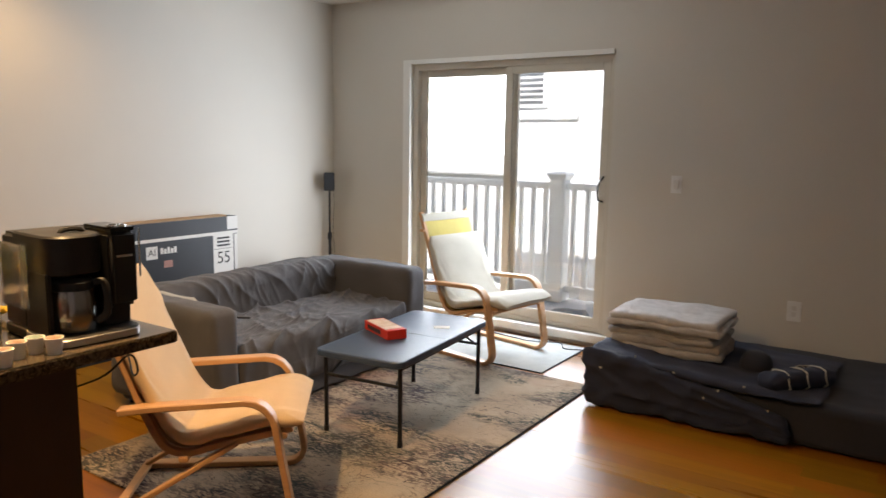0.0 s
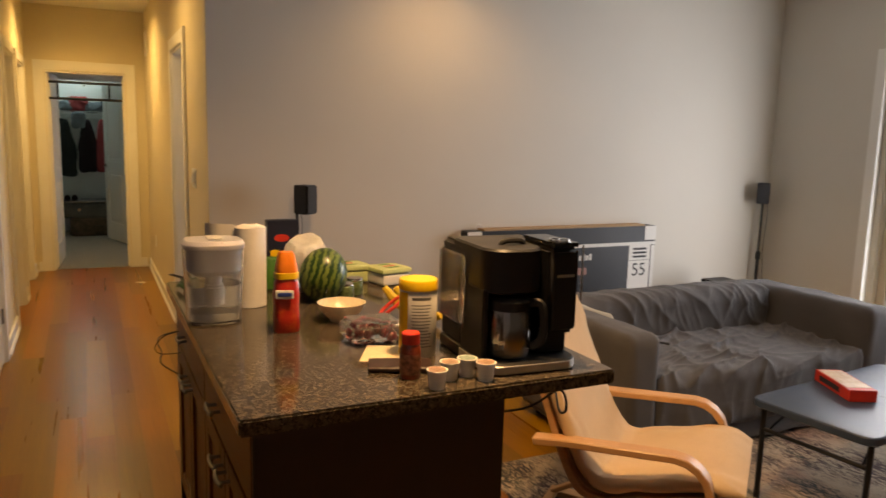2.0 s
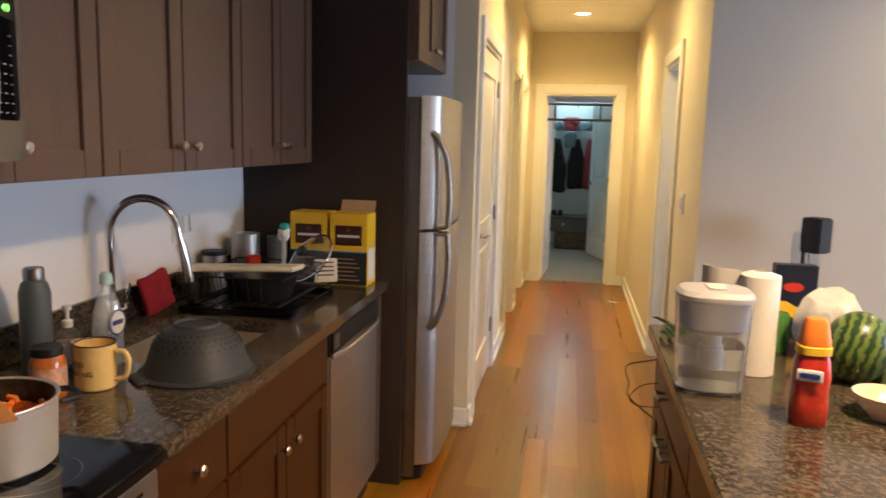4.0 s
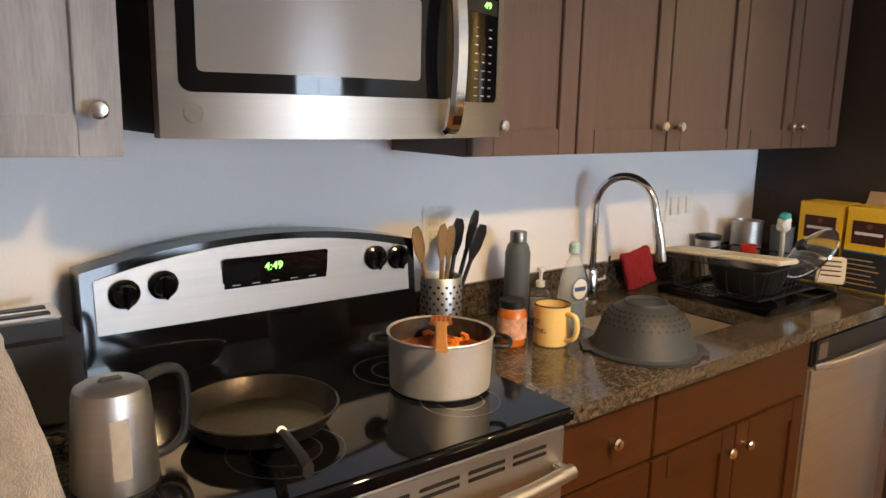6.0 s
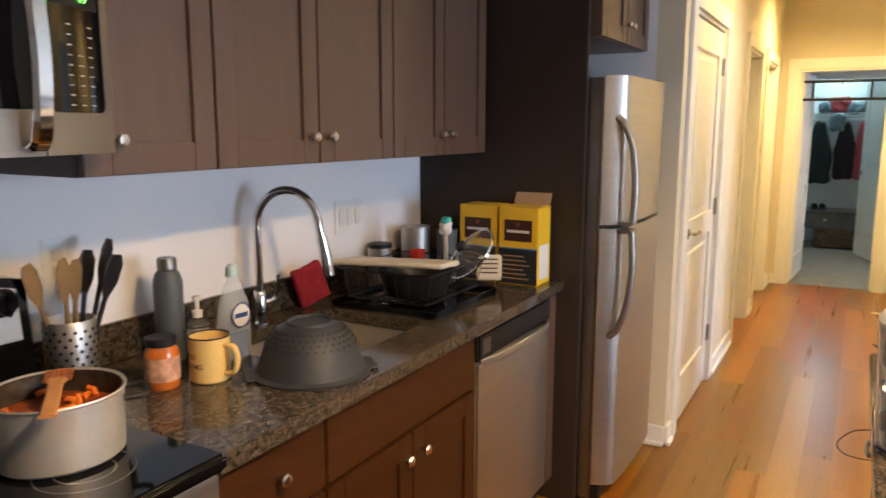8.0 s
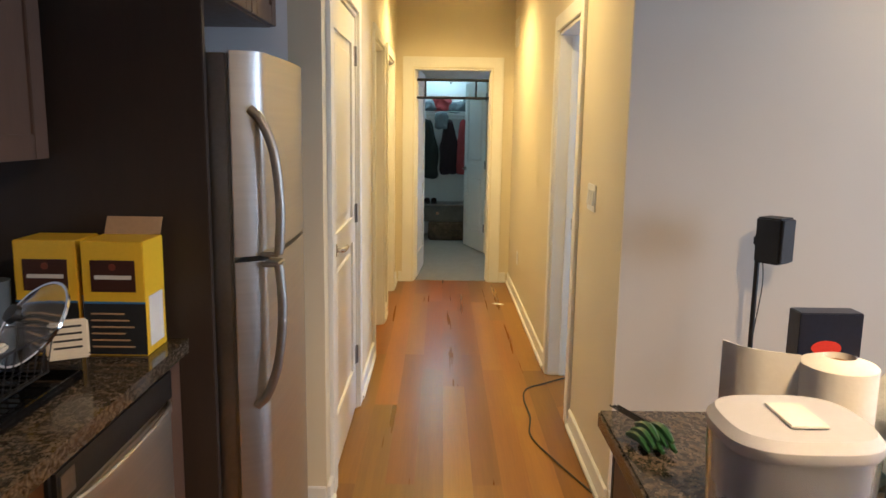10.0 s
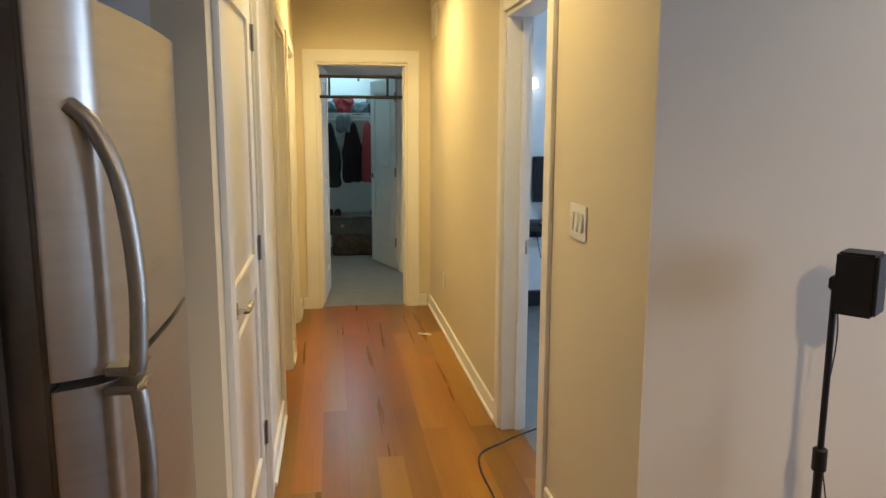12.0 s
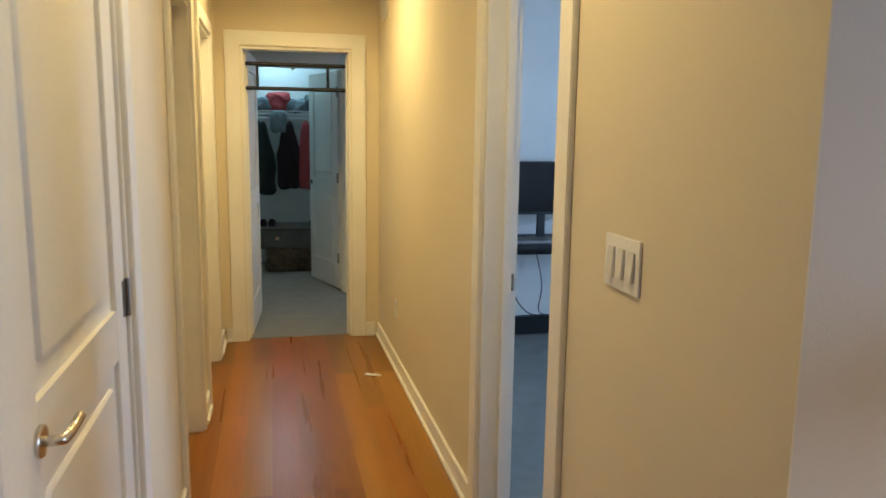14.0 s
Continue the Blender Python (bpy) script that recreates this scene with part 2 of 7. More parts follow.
def lathe(profile, at=(0, 0, 0), seg=32, bm=None, m=None):
    """A turned shape from (radius, height) pairs, round z; closed where a radius is 0."""
    own = bmesh.new()
    rings = []
    for r, z in profile:
        if r < 1e-6:
            rings.append([own.verts.new((0, 0, z))])
        else:
            rings.append([own.verts.new((r * math.cos(2 * math.pi * k / seg), r * math.sin(2 * math.pi * k / seg), z)) for k in range(seg)])
    for a, b in zip(rings, rings[1:]):
        for k in range(seg):
            j = (k + 1) % seg
            f = [a[k % len(a)], a[j % len(a)], b[j % len(b)], b[k % len(b)]]
            f = list(dict.fromkeys(f))
            if len(f) > 2:
                own.faces.new(f)
    moved(own, Matrix.Translation(at) @ (m or Matrix()))
    return join(bm, own)


def cyl(r, z0, z1, at=(0, 0, 0), seg=24, bm=None, m=None, bevel=0.0):
    b = min(bevel, r * 0.5)
    prof = [(0, z0), (r - b, z0), (r, z0 + b), (r, z1 - b), (r - b, z1), (0, z1)] if b else [(0, z0), (r, z0), (r, z1), (0, z1)]
    return lathe(prof, at, seg, bm, m)


def sweep(points, section, side=None, bm=None, closed=False, sizes=None):
    """Carries a closed section of (u, v) along points; side keeps u along one direction."""
    own = bmesh.new()
    pts = [Vector(p) for p in points]
    n = len(pts)
    rings, u = [], Vector(side) if side else None
    for i, p in enumerate(pts):
        a, b = pts[(i - 1) % n if closed else max(i - 1, 0)], pts[(i + 1) % n if closed else min(i + 1, n - 1)]
        t = (b - a).normalized()
        if side:
            uu = (Vector(side) - t * t.dot(Vector(side))).normalized()
        else:
            ref = u if u is not None else (Vector((0, 0, 1)) if abs(t.z) < 0.9 else Vector((1, 0, 0)))
            uu = (ref - t * t.dot(ref)).normalized()
            u = uu
        w = t.cross(uu)
        k = sizes[i] if sizes else 1.0
        rings.append([own.verts.new(p + uu * (s * k) + w * (q * k)) for s, q in section])
    m = len(section)
    for i in range(n if closed else n - 1):
        a, b = rings[i], rings[(i + 1) % n]
        for k in range(m):
            own.faces.new([a[k], a[(k + 1) % m], b[(k + 1) % m], b[k]])
    if not closed:
        own.faces.new(rings[0][::-1])
        own.faces.new(rings[-1])
    return join(bm, own)


def ring(r, seg=10):
    return [(r * math.cos(2 * math.pi * k / seg), r * math.sin(2 * math.pi * k / seg)) for k in range(seg)]


def rect(w, h, b=0.0):
    w, h = w / 2, h / 2
    if not b:
        return [(-w, -h), (w, -h), (w, h), (-w, h)]
    return [(-w + b, -h), (w - b, -h), (w, -h + b), (w, h - b), (w - b, h), (-w + b, h), (-w, h - b), (-w, -h + b)]


def tube(points, r, seg=8, bm=None):
    return sweep(points, ring(r, seg), bm=bm)


def smooth_path(points, n=6):
    """A rounded line through the points (Catmull-Rom)."""
    p = [Vector(q) for q in points]
    p = [2 * p[0] - p[1]] + p + [2 * p[-1] - p[-2]]
    out = []
    for i in range(1, len(p) - 2):
        for k in range(n):
            t = k / n
            out.append(0.5 * ((2 * p[i]) + (p[i + 1] - p[i - 1]) * t + (2 * p[i - 1] - 5 * p[i] + 4 * p[i + 1] - p[i + 2]) * t * t + (3 * p[i] - p[i - 1] - 3 * p[i + 1] + p[i + 2]) * t ** 3))
    out.append(p[-2])
    return out


def soft(x0, x1, y0, y1, z0, z1, r=0.05, n=14, folds=0.0, scale=5.0, stretch=(1, 1, 1), seed=0.0, bm=None, shape=None):
    """A padded block with round edges and cloth folds."""
    own = bmesh.new()
    bmesh.ops.create_cube(own, size=1)
    bmesh.ops.subdivide_edges(own, edges=own.edges[:], cuts=n, use_grid_fill=True)
    lo, hi = Vector((x0, y0, z0)), Vector((x1, y1, z1))
    rr = min(r, 0.499 * min(hi - lo))
    for v in own.verts:
        p = Vector(lo[i] + (v.co[i] + 0.5) * (hi[i] - lo[i]) for i in range(3))
        q = Vector(min(max(p[i], lo[i] + rr), hi[i] - rr) for i in range(3))
        d = p - q
        nrm = d.normalized() if d.length > 1e-7 else Vector((0, 0, 1))
        p = q + nrm * rr if d.length > 1e-7 else p
        if folds:
            s = Vector((p.x * stretch[0], p.y * stretch[1], p.z * stretch[2])) * scale + Vector((seed, seed * 1.7, 0))
            f = noise.noise(s) + 0.5 * noise.noise(s * 2.3)
            ridge = (1 - abs(noise.noise(s * 1.3 + Vector((7, 3, 1))))) ** 3
            p += nrm * folds * (0.6 * f + 0.8 * ridge - 0.4)
        if shape:
            p = shape(p)
        v.co = p
    return join(bm, own)


def words(text, size, m, depth=0.0006, name="lettering", material="paper", parent=None, label="", align="CENTER"):
    """Lettering in the built-in font, lying in the xy plane of m."""
    cu = bpy.data.curves.new(name, "FONT")
    cu.body, cu.size, cu.extrude, cu.align_x, cu.align_y = text, size, depth, align, "CENTER"
    tmp = bpy.data.objects.new(name, cu)
    me = bpy.data.meshes.new_from_object(tmp)
    bm = bmesh.new()
    bm.from_mesh(me)
    bpy.data.objects.remove(tmp)
    bpy.data.curves.remove(cu)
    bpy.data.meshes.remove(me)
    moved(bm, m)
    return part(name, bm, material, parent, label, smooth=False)


def struct(name, bm, material, label="", category=""):
    ob = part(name, bm, material)
    return tagged(ob, label or name.replace("_", " "), category or name.split("_")[0], kind="structure")


CEIL = 2.67
LEFT, RIGHT, END = -0.016, 1.088, -9.005  # the hallway's walls
TVX, WINY, KITY, EASTX = -4.645, 5.37, -0.92, 3.4


# ---- setting ----
struct("floor", box(-9.06, EASTX, KITY, WINY, -0.12, -0.012), "sub", "subfloor under reddish brown wood planks", "floor")
struct("carpet_bedroom", box(-9.0, -4.8, 1.16, 4.4, -0.10, -0.002), "carpet", "grey looped carpet in the bedroom", "carpet")
struct("carpet_dressing", box(-13.0, -9.061, -1.6, 2.6, -0.10, 0.002), "carpet", "grey looped carpet past the hallway", "carpet")
struct("ceiling", box(-13.0, EASTX, -1.7, WINY + 0.2, CEIL, CEIL + 0.1), "ceiling", "plain cream painted ceiling", "ceiling")


def wall(name, x0, x1, y0, y1, holes=(), axis="x", material="wall", label="", z1=CEIL):
    """A wall along x or y, with openings (from, to, sill, head) that go through it."""
    bm = bmesh.new()
    a0, a1 = (x0, x1) if axis == "x" else (y0, y1)
    at = a0
    cells = []
    for h0, h1, s, h in sorted(holes):
        cells += [(at, h0, 0, z1), (h0, h1, h, z1)] + ([(h0, h1, 0, s)] if s > 0 else [])
        at = h1
    cells.append((at, a1, 0, z1))
    for c0, c1, s, h in cells:
        if c1 - c0 > 1e-4:
            box(*((c0, c1, y0, y1) if axis == "x" else (x0, x1, c0, c1)), s, h, bm=bm)
    bmesh.ops.remove_doubles(bm, verts=bm.verts, dist=1e-5)
    return struct(name, bm, material, label or "smooth painted wall", "wall")


SL0, SL1, SLH = -3.77, -2.0, 2.12  # the balcony door's opening
wall("wall_window", TVX, EASTX, WINY, WINY + 0.16, [(SL0, SL1, 0.10, SLH)], label="greige wall round the balcony door")
wall("wall_tv", TVX - 0.12, TVX, RIGHT + 0.0041, WINY + 0.16, axis="y", label="greige living room wall behind the sofa")
wall("wall_hall_right", END, TVX - 0.1201, RIGHT, RIGHT + 0.12, [(-6.30, -5.59, 0, 2.04)], material="hall_wall", label="cream hallway wall with the bedroom door")
struct("wall_hall_return", box(TVX - 0.1201, TVX, RIGHT, RIGHT + 0.004, 0, CEIL), "hall_wall", "cream hallway wall at the living room corner", "wall")
wall("wall_hall_left", END, TVX, LEFT - 0.12, LEFT, [(-5.72, -4.84, 0, 2.04), (-7.40, -6.68, 0, 2.04), (-8.56, -7.80, 0, 2.04)], material="hall_wall", label="cream hallway wall with three doorways")
wall("wall_fridge", TVX - 0.12, TVX, KITY, LEFT - 0.12, axis="y", material="kitchen_wall", label="pale grey wall beside the refrigerator")
wall("wall_kitchen", TVX - 0.12, EASTX, KITY - 0.12, KITY, material="kitchen_wall", label="pale grey kitchen wall above the worktop")
wall("wall_east", EASTX, EASTX + 0.12, KITY - 0.12, WINY + 0.16, axis="y", label="plain greige wall")
wall("wall_hall_end", END - 0.12, END, -1.6, 2.6, [(0.150, 0.892, 0, 2.035)], axis="y", material="hall_wall", label="cream wall at the end of the hallway")
wall("wall_closet", -10.62, -10.50, -1.6, 2.6, [(0.15, 0.98, 0, 2.05)], axis="y", material="white", label="white wall round the closet")
wall("wall_closet_back", -13.0, -12.3, -1.6, 2.6, axis="y", material="white", label="white back wall of the closet")
wall("wall_dressing_south", -13.0, END, -1.72, -1.6, material="white", label="plain white wall")
# opening added out of view to let cool light into the dressing room
wall("wall_dressing_north", -13.0, END, 2.6, 2.72, [(-10.45, -9.55, 0.9, 2.1)], material="white", label="white wall with an added, unseen window")
wall("wall_closet_left", -12.3, -10.62, -0.55, -0.45, material="white", label="white closet side wall")
wall("wall_closet_right", -12.3, -10.62, 1.45, 1.55, material="white", label="white closet side wall")
wall("wall_bedroom_west", -9.125, -9.0051, 2.72, 4.4, axis="y", material="white", label="white bedroom wall")
wall("wall_bedroom_north", -9.125, -4.81, 4.4, 4.52, [(-6.6, -5.3, 0.9, 2.1)], material="white", label="white bedroom wall with a window")
wall("wall_bedroom_back", -9.0, -8.88, RIGHT + 0.1201, 4.4, axis="y", material="white", label="bluish white bedroom wall behind the desk")
for a, b in ((-5.72, -4.84), (-7.40, -6.68), (-8.56, -7.80)):
    struct("wall_recess", box(a - 0.05, b + 0.05, LEFT - 0.24, LEFT - 0.121, 0, 2.1), "white", "white wall behind a doorway", "wall")

# baseboards: a board with a small shoe moulding
def baseboard(x0, x1, y, d, axis="x"):
    bm = bmesh.new()
    for t, h in ((0.014, 0.10), (0.026, 0.022)):
        if axis == "x":
            box(x0, x1, y, y + d * t, 0, h, 0.004, bm)
        else:
            box(y, y + d * t, x0, x1, 0, h, 0.004, bm)
    return tagged(part("baseboard", bm, "white"), "white painted baseboard with shoe moulding", "baseboard", kind="structure")


baseboard(-9.0, -6.395, RIGHT, -1)
baseboard(-5.485, TVX, RIGHT, -1)
baseboard(-6.60, -5.83, LEFT, 1)
baseboard(-7.72, -7.48, LEFT, 1)
baseboard(-8.99, -8.65, LEFT, 1)
baseboard(LEFT + 0.03, 0.048, END, 1, "y")
baseboard(0.995, RIGHT - 0.03, END, 1, "y")
baseboard(RIGHT, WINY, TVX, 1, "y")
baseboard(TVX + 0.03, -3.86, WINY, -1)
baseboard(-1.92, EASTX, WINY, -1)
baseboard(-0.22, LEFT, TVX, 1, "y")


def casing(name, a0, a1, head, face, d, axis="x", w=0.09, depth=0.12, label="white painted door casing"):
    """Flat trim round an opening, with the jamb lining; d is the side of the wall it faces."""
    t = thing(name, label, "door frame", kind="structure")

    def b(p0, p1, q0, q1, z0, z1):
        return box(p0, p1, q0, q1, z0, z1, 0.003) if axis == "x" else box(q0, q1, p0, p1, z0, z1, 0.003)

    f0, f1 = face, face + d * 0.018
    part("side_casing", b(a0 - w, a0 - 0.004, f0, f1, 0, head + w), "white", t)
    part("side_casing", b(a1 + 0.004, a1 + w, f0, f1, 0, head + w), "white", t)
    part("head_casing", b(a0 - 0.004, a1 + 0.004, f0, f1, head + 0.004, head + w), "white", t)
    i0, i1 = face + d * 0.004, face - d * (depth + 0.004)
    part("jamb", b(a0, a0 + 0.018, i0, i1, 0, head - 0.018), "white", t)
    part("jamb", b(a1 - 0.018, a1, i0, i1, 0, head - 0.018), "white", t)
    part("head_jamb", b(a0, a1, i0, i1, head - 0.018, head), "white", t)
    s = face - d * depth * 0.55
    part("door_stop", b(a0 + 0.018, a0 + 0.03, s, s - d * 0.035, 0, head - 0.03), "white", t)
    part("door_stop", b(a1 - 0.03, a1 - 0.018, s, s - d * 0.035, 0, head - 0.03), "white", t)
    return t


casing("door_frame_bedroom", -6.30, -5.59, 2.04, RIGHT, -1)
casing("door_frame_end", 0.150, 0.892, 2.035, END, 1, "y", w=0.10)
casing("door_frame_pantry", -5.72, -4.84, 2.04, LEFT, 1, w=0.10)
baseboard(-4.738, TVX, LEFT, 1)
casing("door_frame_bath", -7.40, -6.68, 2.04, LEFT, 1, w=0.08)
casing("door_frame_linen", -8.56, -7.80, 2.04, LEFT, 1, w=0.08)
casing("door_frame_closet", 0.15, 0.98, 2.05, -10.50, 1, "y")


def panel_door(name, width, height, label, lever=True, lever_end=0.06):
    """A two-panel moulded door leaf, hinged at x = 0 along +x, its face towards +y."""
    t = thing(name, label, "door", kind="structure")
    bm = bmesh.new()
    panels = [(0.24, 0.92), (1.04, height - 0.13)]
    mx = 0.11
    box(0, mx, -0.02, 0.02, 0.01, height, 0.002, bm)
    box(width - mx, width, -0.02, 0.02, 0.01, height, 0.002, bm)
    for z0, z1 in ((0.01, panels[0][0]), (panels[0][1], panels[1][0]), (panels[1][1], height)):
        box(mx, width - mx, -0.02, 0.02, z0, z1, 0.0, bm)
    part("leaf", bm, "white", t, smooth=False)
    for z0, z1 in panels:
        pm = box(mx, width - mx, -0.008, 0.008, z0, z1)
        box(mx + 0.045, width - mx - 0.045, -0.016, 0.016, z0 + 0.045, z1 - 0.045, 0.012, pm, 1)
        part("panel", pm, "white", t)
    for z in (0.30, 1.05, 1.83):
        hm = box(-0.004, 0.03, 0.0195, 0.0225, z - 0.045, z + 0.045)
        cyl(0.007, z - 0.048, z + 0.048, (-0.004, 0.026, 0), 10, hm)
        part("hinge", hm, "steel_dark", t, "dull steel butt hinge")
    if lever:
        x = width - lever_end
        hm = cyl(0.027, 0, 0.008, (x, 0.020, 0.978), 20, None, pose(0, 0, 0, -90, 0, 0), 0.002)
        tube(smooth_path([(x, 0.028, 0.978), (x, 0.052, 0.978), (x - 0.02, 0.058, 0.978), (x - 0.10, 0.058, 0.979)]), 0.009, 10, hm)
        part("lever_handle", hm, "nickel", t, "brushed nickel lever handle")
    return t


d = panel_door("door_pantry", 0.835, 2.01, "closed white two-panel door with a lever handle", lever_end=0.105)
d.matrix_basis = pose(-5.70, LEFT - 0.025, 0.004)
d = panel_door("door_dressing", 0.72, 2.02, "white door swung open into the far room", False)
d.matrix_basis = pose(END - 0.13, 0.172, 0.004, 0, 0, 176)
d = panel_door("door_closet", 0.72, 2.02, "white two-panel closet door standing ajar")
d.matrix_basis = pose(-10.63, 0.955, 0.004, 0, 0, 198)
d = panel_door("door_bedroom", 0.67, 2.01, "white bedroom door swung wide open", False)
d.matrix_basis = pose(-5.605, RIGHT + 0.15, 0.004, 0, 0, 92)
d = panel_door("door_bath", 0.70, 2.01, "closed white door in a doorway", False)
d.matrix_basis = pose(-7.39, LEFT - 0.09, 0.004)
d = panel_door("door_linen", 0.73, 2.01, "closed white door in a doorway", False)
d.matrix_basis = pose(-8.55, LEFT - 0.09, 0.004)

# recessed ceiling lights
for _x, _y in CANS + [(-7.87, 0.5), (-5.55, 0.5)]:
    t = thing("recessed_light", "round recessed ceiling light with a white trim, lit", "ceiling light", (_x, _y, CEIL), "recessed ceiling lights")
    part("trim", lathe([(0.062, CEIL - 0.001), (0.066, CEIL - 0.006), (0.088, CEIL - 0.006), (0.092, CEIL - 0.001)], (_x, _y, 0), 32), "white", t)
    part("diffuser", cyl(0.062, CEIL - 0.004, CEIL - 0.001, (_x, _y, 0), 28), "lampglow", t, "glowing warm diffuser")

# ---- balcony door and outside ----
t = thing("balcony_door", "two-panel sliding glass door in an almond frame", "sliding door", (SL0, WINY, 0), kind="structure")
zs = 0.10
for x0, x1, z0, z1 in ((SL0, SL0 + 0.05, zs, SLH), (SL1 - 0.035, SL1, zs, SLH), (SL0 + 0.05, SL1 - 0.035, SLH - 0.05, SLH), (SL0 + 0.05, SL1 - 0.035, zs, zs + 0.035)):
    part("frame", box(x0, x1, WINY + 0.03, WINY + 0.13, z0, z1, 0.004), "almond", t)
mid = -2.83
for name, x0, x1, y in (("fixed_panel", SL0 + 0.05, mid + 0.03, 0.095), ("sliding_panel", mid - 0.06, SL1 - 0.035, 0.05)):
    bm = bmesh.new()
    za, zb = zs + 0.035, SLH - 0.05
    sw = 0.06
    for a, b, c, e in ((x0, x0 + sw, za, zb), (x1 - sw, x1, za, zb), (x0 + sw, x1 - sw, zb - 0.055, zb), (x0 + sw, x1 - sw, za, za + 0.075)):
        box(a, b, WINY + y - 0.015, WINY + y + 0.015, c, e, 0.003, bm)
    p = part(name, bm, "almond", t)
    g = part("pane", box(x0 + sw, x1 - sw, WINY + y - 0.003, WINY + y + 0.003, za + 0.075, zb - 0.055), "glass", p, "clear glass pane")
    g.visible_shadow = False
part("handle", tube(smooth_path([(SL1 - 0.06, WINY + 0.035, 1.08), (SL1 - 0.075, WINY - 0.02, 1.10), (SL1 - 0.075, WINY - 0.025, 1.2), (SL1 - 0.06, WINY + 0.035, 1.26)]), 0.007), "black", t, "dark curved pull handle")
bm = box(SL0 - 0.075, SL0, WINY - 0.015, WINY + 0.002, 0.06, SLH + 0.035, 0.003)
box(SL0, SL1, WINY - 0.015, WINY + 0.002, SLH, SLH + 0.035, 0.003, bm)
part("casing", bm, "white", t)
part("sill", box(SL0 - 0.05, SL1 + 0.04, WINY - 0.05, WINY + 0.03, 0.04, 0.10, 0.006), "white", t, "white painted sill step")

struct("balcony_deck", box(-5.6, 0.6, WINY + 0.17, 6.95, -0.16, -0.02, 0.01), "deck", "grey balcony deck", "balcony")
rail = thing("balcony_railing", "white vinyl balcony railing with square posts", "railing", (-3.03, 6.76, -0.02))
for x in (-5.3, -3.03, -0.8):
    pb = box(x - 0.075, x + 0.075, 6.685, 6.835, -0.02, 1.15, 0.008)
    box(x - 0.095, x + 0.095, 6.665, 6.855, 0.0, 0.10, 0.01, pb)
    p = part("post", pb, "vinyl", rail)
    part("cap", lathe([(0.0, 1.235), (0.13, 1.215), (0.14, 1.20), (0.11, 1.165), (0.10, 1.15), (0, 1.15)], (x, 6.76, 0), 4, None, pose(0, 0, 0, 0, 0, 45)), "vinyl", p)
for x0, x1 in ((-5.22, -3.11), (-2.95, -0.88)):
    part("top_rail", box(x0, x1, 6.72, 6.80, 1.06, 1.12, 0.012), "vinyl", rail)
    part("bottom_rail", box(x0, x1, 6.73, 6.79, 0.08, 0.14, 0.008), "vinyl", rail)
    nb = round((x1 - x0) / 0.135)
    for k in range(nb):
        x = x0 + (k + 0.5) * (x1 - x0) / nb
        part("baluster", box(x - 0.02, x + 0.02, 6.74, 6.78, 0.14, 1.06, 0.004), "vinyl", rail)
hb = thing("neighbour_house", "white sided house across the yard with a louvred window", "house", (-5, 10.5, -3))
part("wall", box(-5.2, 4, 9.6, 16, -3, 7.0), "siding", hb)
part("wall", box(-14, -5.2, 12.0, 18, -3, 0.9), "siding", hb, "lower white wing with a flat roof")
part("roof", box(-14.2, -5.2, 11.8, 18, 0.9, 1.12, 0.03), "siding", hb)
bm = bmesh.new()
for k in range(40):
    z = -2.9 + k * 0.24
    box(-5.18, 4, 9.588, 9.6, z, z + 0.236, 0.002, bm)
part("siding_boards", bm, "siding", hb)
part("trim_board", box(-5.1, -4.12, 9.53, 9.587, 1.80, 1.88, 0.01), "siding", hb)
part("corner_board", box(-4.10, -4.0, 9.54, 9.587, -3, 6.9, 0.01), "siding", hb)
wv = part("window", box(-5.04, -4.58, 9.535, 9.587, 1.96, 2.96, 0.01), "siding", hb)
bm = bmesh.new()
for k in range(12):
    box(-4.99, -4.63, 9.52, 9.534, 2.02 + k * 0.075, 2.06 + k * 0.075, 0.0, bm)
part("louvre", bm, "steel_dark", wv, "grey louvre slats")
glow = mat("hazy_sky", (0.93, 0.97, 1.0), 1.0, vary=0.0, bump=0, emit=0.35)
struct("backdrop", box(-160, 160, 75, 75.5, -3.0, 110), glow, "bright hazy sky", "sky")
struct("ground", box(-400, 400, WINY + 1.6, 800, -3.2, -3.0), "grass", "ground between the houses", "ground")

# ---- kitchen ----
CT, CF = 0.914, -0.272  # worktop height and front edge
BF, UF = -0.295, -0.595  # faces of base and wall cabinet doors


def knob(at, d, parent):
    m = pose(0, 0, 0, -90 * d, 0, 0)
    part("knob", lathe([(0.006, 0), (0.006, 0.012), (0.013, 0.018), (0.0145, 0.024), (0.011, 0.029), (0, 0.031)], at, 16, None, m), "nickel", parent, "round brushed nickel knob")


def shaker(name, x0, x1, z0, z1, face, d, material, parent, rail=0.062, knob_at=None, slab=False):
    """A framed cabinet front with a recessed panel, facing +y (d = 1) or -y."""
    g = 0.0025
    x0, x1, z0, z1 = x0 + g, x1 - g, z0 + g, z1 - g
    b = face - d * 0.02
    if slab:
        p = part(name, box(x0, x1, b, face, z0, z1, 0.003), material, parent)
    else:
        p = part(name, box(x0 + rail - 0.004, x1 - rail + 0.004, b, face - d * 0.009, z0 + rail - 0.004, z1 - rail + 0.004), material, parent)
        for a in (x0, x1 - rail):
            part("stile", box(a, a + rail, b, face, z0, z1, 0.002), material, p)
        for c in (z0, z1 - rail):
            part("rail", box(x0 + rail, x1 - rail, b, face, c, c + rail, 0.002), material, p)
    if knob_at:
        knob((knob_at[0], face, knob_at[1]), d, p)
    return p


